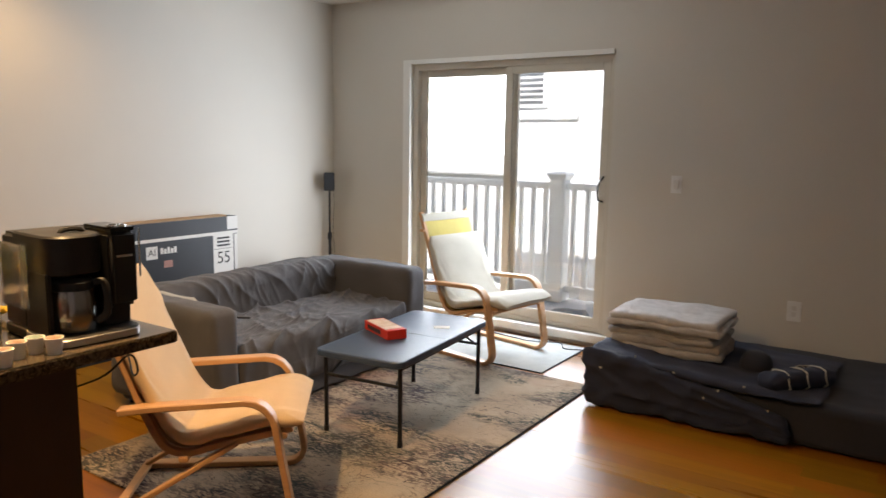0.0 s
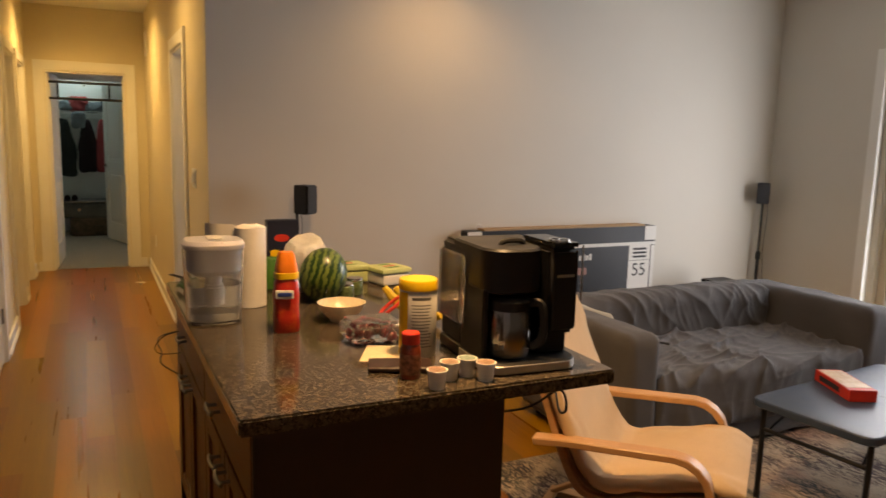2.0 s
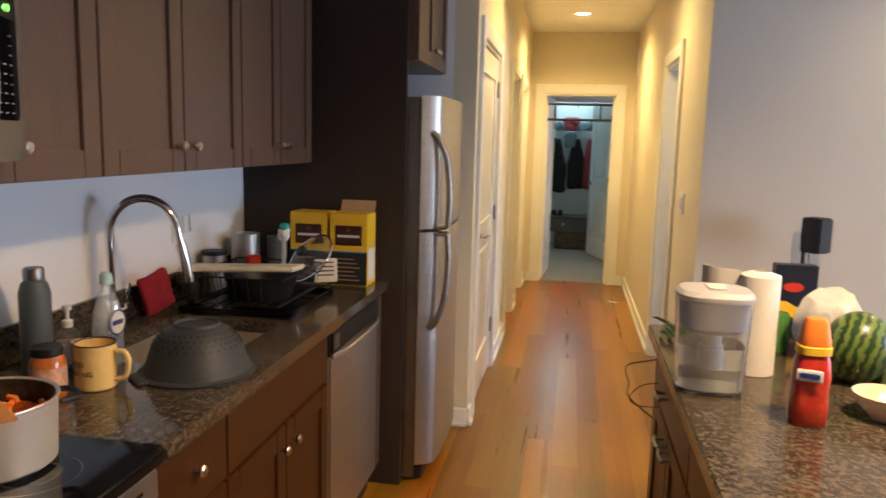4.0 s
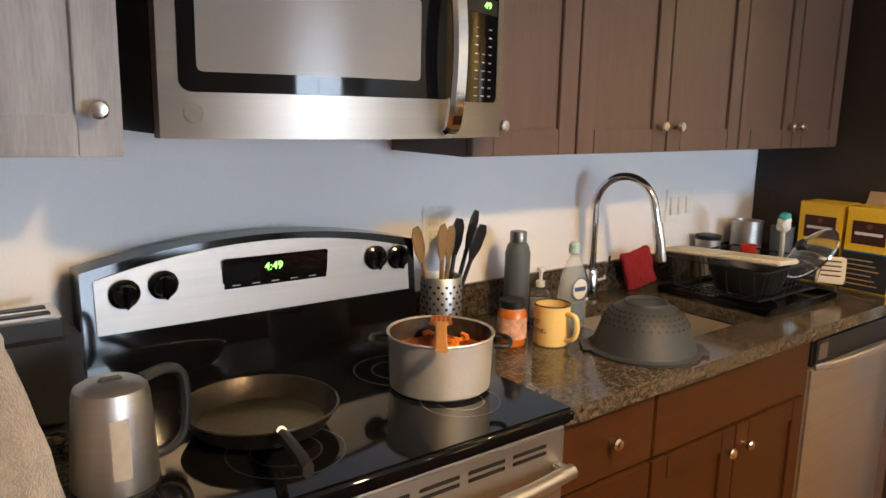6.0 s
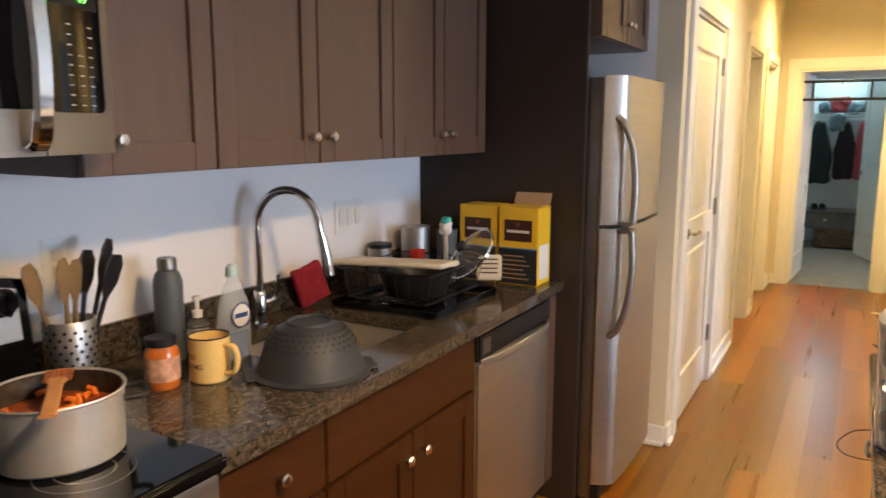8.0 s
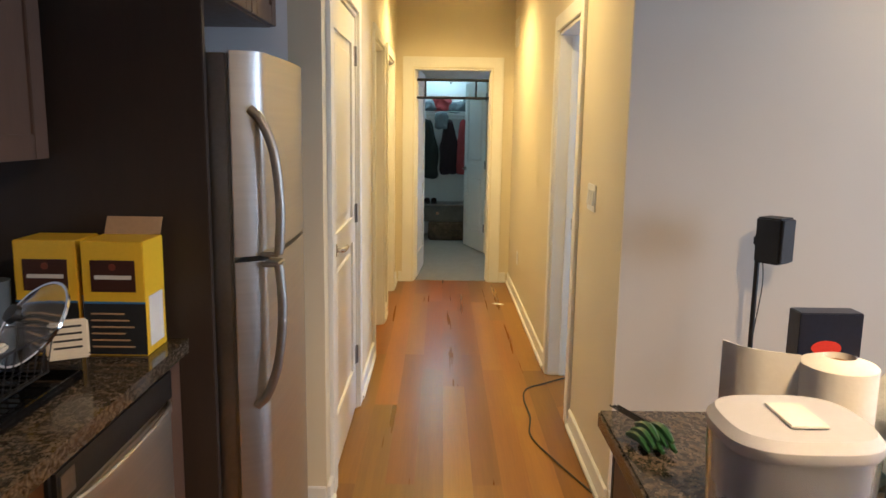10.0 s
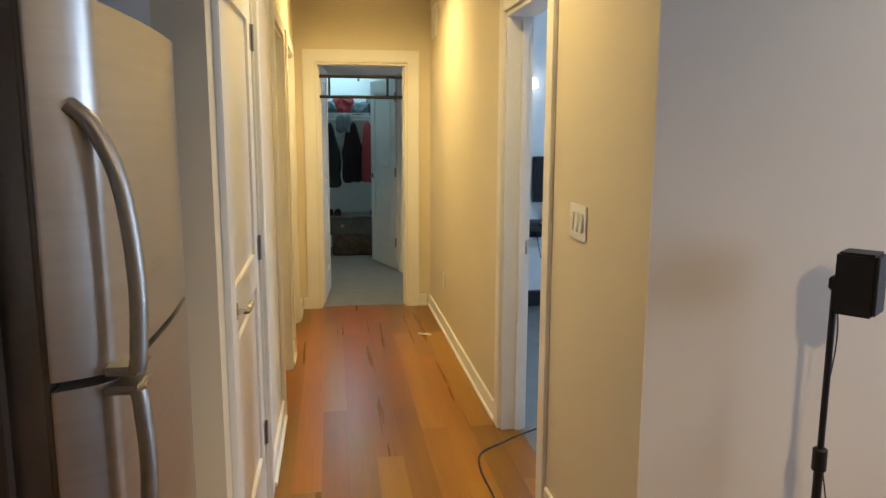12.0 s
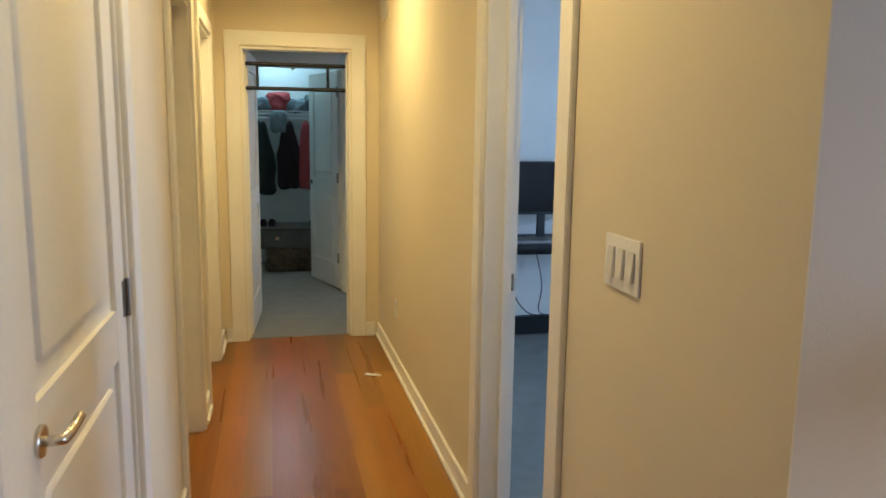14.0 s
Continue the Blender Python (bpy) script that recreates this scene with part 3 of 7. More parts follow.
def base_unit(x0, x1, label, fronts, material="brownwood", body_top=CT - 0.042):
    t = thing("base_cabinet", label, "cabinet", ((x0 + x1) / 2, KITY + 0.3, 0), "kitchen base cabinets")
    part("body", box(x0 + 0.001, x1 - 0.001, KITY + 0.004, BF - 0.021, 0.10, body_top), "espresso", t)
    part("toe_kick", box(x0, x1, KITY + 0.02, BF - 0.09, 0.0, 0.10), "espresso", t)
    for kind, a, b, z0, z1, kx, kz in fronts:
        shaker(kind, a, b, z0, z1, BF, 1, material, t, knob_at=(kx, kz) if kx else None, slab=kind in ("drawer", "false_front"))
    return t


def wall_unit(x0, x1, z0, label, doors, face=UF, z1=2.46, material="espresso"):
    t = thing("wall_cabinet", label, "cabinet", ((x0 + x1) / 2, KITY + 0.15, z0), "kitchen wall cabinets")
    part("body", box(x0 + 0.001, x1 - 0.001, KITY + 0.002, face - 0.021, z0, z1), "espresso", t)
    for a, b, kx in doors:
        shaker("door", a, b, z0, z1, face, 1, material, t, knob_at=(kx, z0 + 0.072))
    return t


R0, R1 = -2.122, -1.345  # the range
base_unit(-2.455, R1 - (R1 - R0) - 0.003, "brown wood base cabinet with drawers beside the range",
          [("drawer", -2.455, -2.127, 0.70, 0.868, -2.298, 0.79), ("drawer", -2.455, -2.127, 0.41, 0.695, -2.298, 0.62), ("drawer", -2.455, -2.127, 0.115, 0.405, -2.298, 0.33)])
base_unit(-3.19, -2.456, "brown wood sink base cabinet with two doors",
          [("false_front", -3.19, -2.456, 0.70, 0.868, None, 0), ("door", -2.822, -2.456, 0.115, 0.695, -2.778, 0.632), ("door", -3.19, -2.822, 0.115, 0.695, -2.864, 0.632)], body_top=0.69)
base_unit(R1 + 0.003, -0.75, "brown wood base cabinet at the end of the worktop",
          [("drawer", R1 + 0.003, -0.75, 0.70, 0.868, -1.06, 0.79), ("door", R1 + 0.003, -0.75, 0.115, 0.695, -1.3, 0.632)])
wall_unit(-2.465, R0 - 0.002, 1.40, "dark espresso wall cabinet beside the microwave", [(-2.465, R0 - 0.002, -2.199)])
wall_unit(-3.204, -2.466, 1.40, "dark espresso two-door wall cabinet over the sink", [(-2.835, -2.466, -2.797), (-3.204, -2.835, -2.872)])
wall_unit(-3.86, -3.205, 1.40, "dark espresso two-door wall cabinet next to the tall panel", [(-3.53, -3.205, -3.503), (-3.86, -3.53, -3.559)])
wall_unit(R0, R1, 1.885, "short dark espresso cabinet above the microwave", [(-1.752, R1, -1.79), (R0, -1.752, -1.715)])
# this door's colour carries a daylight sheen that the espresso doors lack
wc = wall_unit(-1.375, -0.75, 1.422, "dark espresso wall cabinet with a worn, sheen-tinted door standing ajar", [(-1.375, -0.75, -1.34)], material="worn")
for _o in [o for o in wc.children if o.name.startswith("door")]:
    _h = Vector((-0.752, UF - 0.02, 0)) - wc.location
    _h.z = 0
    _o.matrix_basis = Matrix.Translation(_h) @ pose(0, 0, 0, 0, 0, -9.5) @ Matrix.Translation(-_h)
wall_unit(-4.60, -3.93, 1.828, "dark espresso cabinet above the refrigerator", [(-4.265, -3.93, -4.235), (-4.60, -4.265, -4.295)], -0.165)

tp = thing("tall_panel", "tall dark espresso panel between dishwasher and refrigerator", "panel", (-3.91, -0.55, 0))
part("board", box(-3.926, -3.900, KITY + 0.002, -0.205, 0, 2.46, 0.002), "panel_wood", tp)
part("filler", box(-3.899, -3.805, BF - 0.03, BF - 0.005, 0.10, CT - 0.042, 0.002), "espresso", tp)

# worktop: two slabs, the longer one cut out for the sink
SX0, SX1, SY0, SY1 = -3.11, -2.60, -0.80, -0.42
wt = thing("worktop", "polished dark brown granite worktop with a backsplash strip", "worktop", (-3.0, -0.6, CT - 0.04))
bm = bmesh.new()
cut = 0.06
pts_out = [(R0 - 0.004, CF), (-3.899, CF), (-3.899, KITY + 0.001), (R0 - 0.004, KITY + 0.001)]
inner = []
for cx, cy, a0 in ((SX1 - cut, SY1 - cut, 0), (SX0 + cut, SY1 - cut, 90), (SX0 + cut, SY0 + cut, 180), (SX1 - cut, SY0 + cut, 270)):
    inner += [(cx + cut * math.cos(radians(a0 + k * 18)), cy + cut * math.sin(radians(a0 + k * 18))) for k in range(6)]
for z, flip in ((CT, 1), (CT - 0.038, -1)):
    vo = [bm.verts.new((*p, z)) for p in pts_out]
    vi = [bm.verts.new((*p, z)) for p in inner]
    for q in range(4):
        seg = vi[q * 6:q * 6 + 6]
        for a, b in zip(seg, seg[1:]):
            bm.faces.new([vo[q], a, b])
        bm.faces.new([vo[q], seg[-1], vi[(q * 6 + 6) % 24], vo[(q + 1) % 4]])
bm.verts.ensure_lookup_table()
n = 28
for q in range(4):
    bm.faces.new([bm.verts[q], bm.verts[(q + 1) % 4], bm.verts[n + (q + 1) % 4], bm.verts[n + q]])
for q in range(24):
    bm.faces.new([bm.verts[4 + q], bm.verts[4 + (q + 1) % 24], bm.verts[n + 4 + (q + 1) % 24], bm.verts[n + 4 + q]])
part("slab", bm, "granite", wt)
part("backsplash", box(-3.899, R0 - 0.004, KITY + 0.001, KITY + 0.021, CT + 0.001, CT + 0.10, 0.003), "granite", wt)
wt2 = thing("worktop", "polished dark brown granite worktop beside the range", "worktop", (-1.05, -0.6, CT - 0.04))
part("slab", box(R1 + 0.004, -0.73, KITY + 0.001, CF, CT - 0.038, CT, 0.004), "granite", wt2)
sink = thing("sink", "undermounted stainless steel kitchen sink", "sink", (-2.86, -0.6, CT - 0.2))
bm = bmesh.new()
for k, (z, g) in enumerate(((CT - 0.042, 0.03), (CT - 0.042, -0.004), (CT - 0.17, 0.012), (CT - 0.19, 0.035))):
    for cx, cy, a0 in ((SX1 - cut, SY1 - cut, 0), (SX0 + cut, SY1 - cut, 90), (SX0 + cut, SY0 + cut, 180), (SX1 - cut, SY0 + cut, 270)):
        sg = -1 if k == 0 else 1
        for j in range(6):
            r = cut - sg * g
            bm.verts.new((cx + r * math.cos(radians(a0 + j * 18)), cy + r * math.sin(radians(a0 + j * 18)), z))
bm.verts.ensure_lookup_table()
for k in range(3):
    for q in range(24):
        bm.faces.new([bm.verts[k * 24 + q], bm.verts[k * 24 + (q + 1) % 24], bm.verts[k * 24 + 24 + (q + 1) % 24], bm.verts[k * 24 + 24 + q]])
bm.faces.new([bm.verts[72 + q] for q in range(24)])
part("bowl", bm, "sink_steel", sink)
part("drain", lathe([(0, 0.004), (0.02, 0.002), (0.04, 0.004), (0.045, 0.0)], (-2.86, -0.61, CT - 0.19), 24), "steel_dark", sink)

fc = thing("faucet", "tall chrome gooseneck kitchen faucet with a side lever", "faucet", (-2.845, -0.845, CT))
part("base", lathe([(0, CT), (0.028, CT), (0.028, CT + 0.006), (0.021, CT + 0.012), (0.021, CT + 0.09), (0.016, CT + 0.10), (0, CT + 0.10)], (-2.845, -0.845, 0)), "chrome", fc)
fx, fy = 0.06, 0.18
arc = [(-2.845, -0.845, CT + 0.08), (-2.845, -0.845, CT + 0.30)]
for k in range(1, 11):
    a = math.pi * k / 11
    arc.append((-2.845 - fx * (1 - math.cos(a)) / 2, -0.845 + fy * (1 - math.cos(a)) / 2, CT + 0.30 + 0.103 * math.sin(a)))
arc.append((-2.845 - fx - 0.003, -0.845 + fy + 0.008, CT + 0.27))
part("neck", tube(smooth_path(arc, 3), 0.0125, 14), "chrome", fc)
e = Vector(arc[-1])
part("spray_head", tube([e, e + Vector((-0.004, 0.010, -0.05)), e + Vector((-0.009, 0.018, -0.115))], 0.0165, 14), "chrome", fc)
part("lever", tube(smooth_path([(-2.865, -0.845, CT + 0.06), (-2.895, -0.845, CT + 0.062), (-2.91, -0.84, CT + 0.075), (-2.915, -0.835, CT + 0.14)]), 0.006), "chrome", fc)

# range
rg = thing("range", "stainless steel electric range with a black glass cooktop", "stove", ((R0 + R1) / 2, -0.6, 0))
part("body", box(R0, R1, KITY + 0.03, BF - 0.015, 0.02, 0.895, 0.004), "black", rg)
ck = part("cooktop", box(R0, R1, KITY + 0.11, CF + 0.03, 0.896, 0.930, 0.010, None, 3), "black_gloss", rg, "black glass cooktop")
for x, y, r in ((-1.57, -0.62, 0.085), (-1.95, -0.62, 0.10), (-1.57, -0.40, 0.10), (-1.95, -0.40, 0.08)):
    for rr in (r, r * 0.6):
        part("burner_ring", lathe([(rr - 0.0015, 0.9302), (rr + 0.0015, 0.9302)], (x, y, 0), 48), "steel_dark", ck)
dr = part("oven_door", box(R0 + 0.004, R1 - 0.004, BF - 0.014, BF + 0.03, 0.20, 0.885, 0.006), "steel", rg)
part("oven_window", box(R0 + 0.07, R1 - 0.07, BF + 0.0305, BF + 0.034, 0.30, 0.735, 0.004), "black_gloss", dr)
for k in range(6):
    for z in (0.837, 0.852):
        part("vent_slot", box(R0 + 0.06 + k * 0.11, R0 + 0.15 + k * 0.11, BF + 0.0302, BF + 0.032, z, z + 0.008, 0.001), "black", dr)
bm = tube(smooth_path([(R0 + 0.015, BF + 0.06, 0.80), (R0 + 0.2, BF + 0.076, 0.80), (R1 - 0.2, BF + 0.076, 0.80), (R1 - 0.015, BF + 0.06, 0.80)]), 0.016, 12)
for x in (R0 + 0.03, R1 - 0.03):
    box(x - 0.012, x + 0.012, BF + 0.03, BF + 0.064, 0.787, 0.813, 0.004, bm)
part("handle", bm, "steel", dr, "bowed brushed steel bar handle")
part("storage_drawer", box(R0 + 0.004, R1 - 0.004, BF - 0.014, BF + 0.025, 0.03, 0.19, 0.006), "steel", rg)


def backguard(z0, zc, ze, x0, x1, y0, y1, lean=0.1, n=24):
    """A panel with an arched top edge, leaning back a little."""
    bm = bmesh.new()
    rows = []
    for k in range(n + 1):
        u = k / n
        x = x0 + u * (x1 - x0)
        z = ze + (zc - ze) * (1 - (2 * u - 1) ** 2)
        rows.append([bm.verts.new(p) for p in ((x, y0, z0), (x, y1, z0), (x, y1 - lean * (z - z0), z), (x, y0, z))])
    for a, b in zip(rows, rows[1:]):
        for k in range(4):
            bm.faces.new([a[k], a[(k + 1) % 4], b[(k + 1) % 4], b[k]])
    bm.faces.new(rows[0])
    bm.faces.new(rows[-1][::-1])
    return bm


YG = -0.785
bg = part("backguard", backguard(0.925, 1.229, 1.184, R0 + 0.002, R1 - 0.002, KITY + 0.03, YG), "black_gloss", rg, "black backguard with an arched top")
part("control_panel", backguard(1.062, 1.215, 1.168, R0 + 0.025, R1 - 0.025, YG - 0.06, YG - 0.0137 + 0.005), "steel_dim", bg, "arched brushed steel control panel")


def on_panel(x, z, out=0.0):
    return pose(x, YG - 0.0087 - 0.1 * (z - 1.062) + out, z, 90 + 5.7, 0, 180)


dm = bmesh.new()
box(-0.124, 0.124, -0.036, 0.036, 0.0, 0.006, 0.004, dm)
part("clock_window", moved(dm, on_panel(-1.746, 1.150, 0.0)), "black_gloss", bg)
words("4:49", 0.025, on_panel(-1.736, 1.160, 0.008), 0.0004, "clock_digits", "display", bg, "green clock digits reading 4:49")
for k in range(5):
    for j in range(2):
        if (k, j) != (2, 1):
            own = box(-0.009, 0.009, -0.0012, 0.0012, 0, 0.0008)
            part("button_mark", moved(own, on_panel(-1.648 - k * 0.045, 1.128 + j * 0.04, 0.0075)), "faint", bg)
for x, z in ((-1.424, 1.138), (-1.499, 1.147), (-2.002, 1.150), (-2.066, 1.145)):
    km = lathe([(0, 0), (0.030, 0), (0.030, 0.004), (0.024, 0.008), (0.021, 0.020), (0.0, 0.021)], (0, 0, 0), 24)
    box(-0.005, 0.005, -0.024, 0.024, 0.006, 0.030, 0.003, km)
    part("burner_knob", moved(km, on_panel(x, z, 0.002)), "black_gloss", bg, "black burner knob")

# microwave with a bowed front
M0, M1 = -2.162, -1.428
mw = thing("microwave", "stainless steel over-the-range microwave with a bowed front", "microwave", ((M0 + M1) / 2, -0.7, 1.445))
Z0, Z1 = 1.449, 1.872
part("body", box(M0 + 0.002, M1 - 0.002, KITY + 0.003, -0.578, Z0 + 0.006, Z1, 0.003), "black", mw)


def bow(x):
    u = (x - (M0 + M1) / 2) / ((M1 - M0) / 2)
    return -0.462 - 0.084 * u * u


def bowed(x0, x1, z0, z1, back, out, n=18, corner=0.0):
    """A slab that follows the bowed front."""
    bm = bmesh.new()
    rows = []
    steps = [x0 + (x1 - x0) * k / n for k in range(n + 1)]
    if corner:
        ends = [corner * (1 - math.cos(radians(a))) for a in (0, 18, 36, 54, 72, 90)]
        steps = [x0 + e for e in ends] + [x for x in steps if x0 + corner < x < x1 - corner] + [x1 - e for e in reversed(ends)]
    for x in steps:
        g = 0.0
        if corner:
            e = min(x - x0, x1 - x)
            g = corner - math.sqrt(max(0.0, corner ** 2 - max(0.0, corner - e) ** 2))
        y0, y1 = bow(x) + back, bow(x) + out
        rows.append([bm.verts.new(p) for p in ((x, y0, z0 + g), (x, y1, z0 + g), (x, y1, z1 - g), (x, y0, z1 - g))])
    for a, b in zip(rows, rows[1:]):
        for k in range(4):
            bm.faces.new([a[k], a[(k + 1) % 4], b[(k + 1) % 4], b[k]])
    bm.faces.new(rows[0])
    bm.faces.new(rows[-1][::-1])
    return bm


DX = -1.985  # where the door ends and the control strip begins
df = part("door", bowed(DX + 0.002, M1 - 0.002, Z0, Z1, -0.03, 0.0), "steel_dim", mw)
part("door_glass", bowed(DX + 0.012, M1 - 0.030, 1.524, 1.752, -0.004, 0.0025, corner=0.02), "black_gloss", df)
part("window", bowed(DX + 0.100, M1 - 0.056, 1.556, 1.702, 0.0, 0.004, corner=0.010), "screen", df, "grey perforated window screen")
cp = part("control_strip", bowed(M0 + 0.002, DX - 0.002, Z0, Z1, -0.03, 0.0, 6), "steel_dim", mw)
part("keypad", bowed(M0 + 0.028, DX - 0.014, 1.521, 1.741, -0.003, 0.003, 8, 0.014), "black_gloss", cp)
for r in range(9):
    for c in range(3):
        if r in (0, 1, 2) and c == 1:
            continue
        x = M0 + 0.060 + c * 0.026
        z = 1.534 + (8 - r) * 0.0168
        part("key_mark", bowed(x - 0.0055, x + 0.0055, z - 0.0012, z + 0.0012, 0.002, 0.0036, 1), "faint", cp)
part("display", bowed(M0 + 0.035, DX - 0.026, 1.698, 1.729, 0.002, 0.0036, 3), "black", cp)
words("4:49", 0.019, pose(-2.078, bow(-2.078) + 0.0042, 1.7135, 90, 0, 180), 0.0003, "clock_digits", "display", cp, "green clock digits")
hx = DX + 0.028
bm = sweep(smooth_path([(hx, bow(hx) - 0.002, Z0 + 0.014), (hx, bow(hx) + 0.026, Z0 + 0.026), (hx, bow(hx) + 0.040, Z0 + 0.10), (hx, bow(hx) + 0.042, 1.64), (hx, bow(hx) + 0.030, 1.73), (hx, bow(hx) - 0.002, 1.765)]), rect(0.036, 0.018, 0.007), (1, 0, 0))
part("handle", bm, "chrome", df, "curved polished steel handle")
ex = -1.478
part("emblem", cyl(0.0155, -0.006, 0.003, (0, 0, 0), 24, None, Matrix.Translation((ex, bow(ex), 1.490)) @ pose(0, 0, 0, 0, 0, -26) @ pose(0, 0, 0, -90, 0, 0)), mat("emblem_grey", (0.22, 0.21, 0.20), 0.5), df, "small round grey emblem")
for k in range(5):
    part("vent_slat", bowed(M0 + 0.03, M1 - 0.03, 1.792 + k * 0.015, 1.799 + k * 0.015, -0.002, 0.002, 12), "black", mw)

# dishwasher
dw = thing("dishwasher", "stainless steel dishwasher with a black control strip", "dishwasher", (-3.5, -0.6, 0))
part("body", box(-3.80, -3.193, KITY + 0.03, BF - 0.03, 0.02, CT - 0.042), "black", dw)
dd = part("door", box(-3.80, -3.195, BF - 0.03, BF + 0.005, 0.11, 0.775, 0.008), "steel", dw)
cs = part("control_strip", box(-3.80, -3.195, BF - 0.03, BF + 0.012, 0.778, 0.870, 0.010), "black", dw, "glossy black control strip")
part("vent", box(-3.27, -3.215, BF + 0.0125, BF + 0.015, 0.80, 0.85, 0.002), "steel_dark", cs)
part("handle", sweep(smooth_path([(-3.22, BF + 0.004, 0.775), (-3.30, BF + 0.032, 0.780), (-3.50, BF + 0.042, 0.782), (-3.70, BF + 0.032, 0.780), (-3.78, BF + 0.004, 0.775)]), rect(0.022, 0.012, 0.004)), "steel", dd)

# refrigerator
fr = thing("refrigerator", "stainless steel top-freezer refrigerator with curved handles", "refrigerator", (-4.29, -0.45, 0))
FX0, FX1 = -4.60, -3.935
part("body", box(FX0 + 0.004, FX1 - 0.004, KITY + 0.05, -0.155, 0.02, 1.682, 0.006), "steel_dark", fr)
part("grille", box(FX0 + 0.01, FX1 - 0.01, -0.154, -0.12, 0.02, 0.075, 0.004), "black", fr)


def fridge_door(z0, z1):
    bm = bmesh.new()
    rows = []
    for k in range(61):
        u = 0.5 - 0.5 * math.cos(math.pi * k / 60)
        x = FX0 + u * (FX1 - FX0)
        e = min(u, 1 - u) * (FX1 - FX0)
        y = -0.076 + 0.016 * (1 - (2 * u - 1) ** 2) - (0.070 * (1 - e / 0.06) ** 2 if e < 0.06 else 0)
        rows.append([bm.verts.new(p) for p in ((x, -0.150, z0), (x, y, z0), (x, y, z1), (x, -0.150, z1))])
    for a, b in zip(rows, rows[1:]):
        for k in range(4):
            bm.faces.new([a[k], a[(k + 1) % 4], b[(k + 1) % 4], b[k]])
    bm.faces.new(rows[0])
    bm.faces.new(rows[-1][::-1])
    return bm


fz = part("freezer_door", fridge_door(1.135, 1.688), "steel", fr)
fd = part("fridge_door", fridge_door(0.085, 1.120), "steel", fr)
hx = FX1 - 0.026
for zs, door in (((1.538, 1.505, 1.42, 1.28, 1.17, 1.142), fz), ((0.700, 0.735, 0.83, 0.97, 1.08, 1.112), fd)):
    bm = sweep(smooth_path([(hx, y, z) for y, z in zip((-0.104, -0.072, -0.040, -0.026, -0.030, -0.034), zs)]), ring(0.0135, 14), (1, 0, 0))
    box(hx - 0.070, hx + 0.012, -0.085, -0.028, zs[-1] - 0.007, zs[-1] + 0.007, 0.006, bm)
    part("handle", bm, "steel_dim", door, "bowed steel handle")
part("hinge_cap", box(FX0 + 0.01, FX0 + 0.07, -0.145, -0.085, 1.689, 1.701, 0.004), "steel_dark", fr)
part("magnet", cyl(0.014, 0, 0.005, (FX0 + 0.03, -0.092, 1.519), 20, None, pose(0, 0, 0, -90, 0, 0)), "nickel", fz)

# ---- island ----
IX0, IX1, IY0, IY1 = -3.42, -1.925, 0.752, 1.70
isl = thing("island", "kitchen island cabinet with brown drawer fronts and dark end panel", "kitchen island", ((IX0 + IX1) / 2, 1.1, 0))
part("body", box(IX0 + 0.03, IX1 - 0.051, 0.806, 1.388, 0.10, CT - 0.045), "island_wood_shaded", isl)
part("toe_kick", box(IX0 + 0.05, IX1 - 0.06, 0.86, 1.38, 0, 0.10), "island_wood_shaded", isl)
part("end_panel", box(IX1 - 0.050, IX1 - 0.03, 0.786, 1.390, 0.0, CT - 0.042, 0.002), "island_wood_shaded", isl)
part("end_panel", box(IX0 + 0.008, IX0 + 0.028, 0.786, 1.390, 0.0, CT - 0.042, 0.002), "island_wood_shaded", isl)
part("back_panel", box(IX0 + 0.03, IX1 - 0.051, 1.389, 1.403, 0.0, CT - 0.042), "island_wood_shaded", isl)
F = 0.785
w3 = [(-2.665, IX1 - 0.052), (IX0 + 0.03, -2.668)]


def pull(x, z, parent):
    bm = cyl(0.005, 0, 0.026, (x - 0.028, F, z), 10, None, pose(0, 0, 0, 90, 0, 0))
    cyl(0.005, 0, 0.026, (x + 0.028, F, z), 10, bm, pose(0, 0, 0, 90, 0, 0))
    tube(smooth_path([(x - 0.045, F - 0.024, z), (x - 0.02, F - 0.029, z), (x + 0.02, F - 0.029, z), (x + 0.045, F - 0.024, z)]), 0.0055, 8, bm)
    part("pull", bm, "steel_dark", parent, "small dark nickel bar pull")


for x0, x1 in w3:
    p = shaker("drawer", x0, x1, 0.69, 0.868, F, -1, "island_front_lit", isl, slab=True)
    pull((x0 + x1) / 2 - 0.09, 0.765, p)
    xm = (x0 + x1) / 2
    for a, b, kx in ((x0, xm, xm - 0.05), (xm, x1, xm + 0.05)):
        p = shaker("door", a, b, 0.115, 0.685, F, -1, "island_front_lit", isl)
        pull(kx, 0.635, p)
it = thing("countertop", "polished dark brown granite island top with an overhang", "worktop", ((IX0 + IX1) / 2, 1.24, CT - 0.04))
part("slab", box(IX0, IX1, IY0, IY1, CT - 0.038, CT, 0.005), "granite", it)

# ---- living room ----
sf = thing("sofa", "two-seat sofa under a rumpled dark grey cover", "sofa", (-3.38, 3.51, 0))
X0, X1, Y0, Y1 = -3.84, -2.93, 2.60, 4.43


def crumple(p):
    s = noise.noise(Vector((p.x * 5 + 3, p.y * 2.2, p.z * 3)))
    return p + Vector((0, 0, 0.02 * s)) if p.z > 0.2 else p


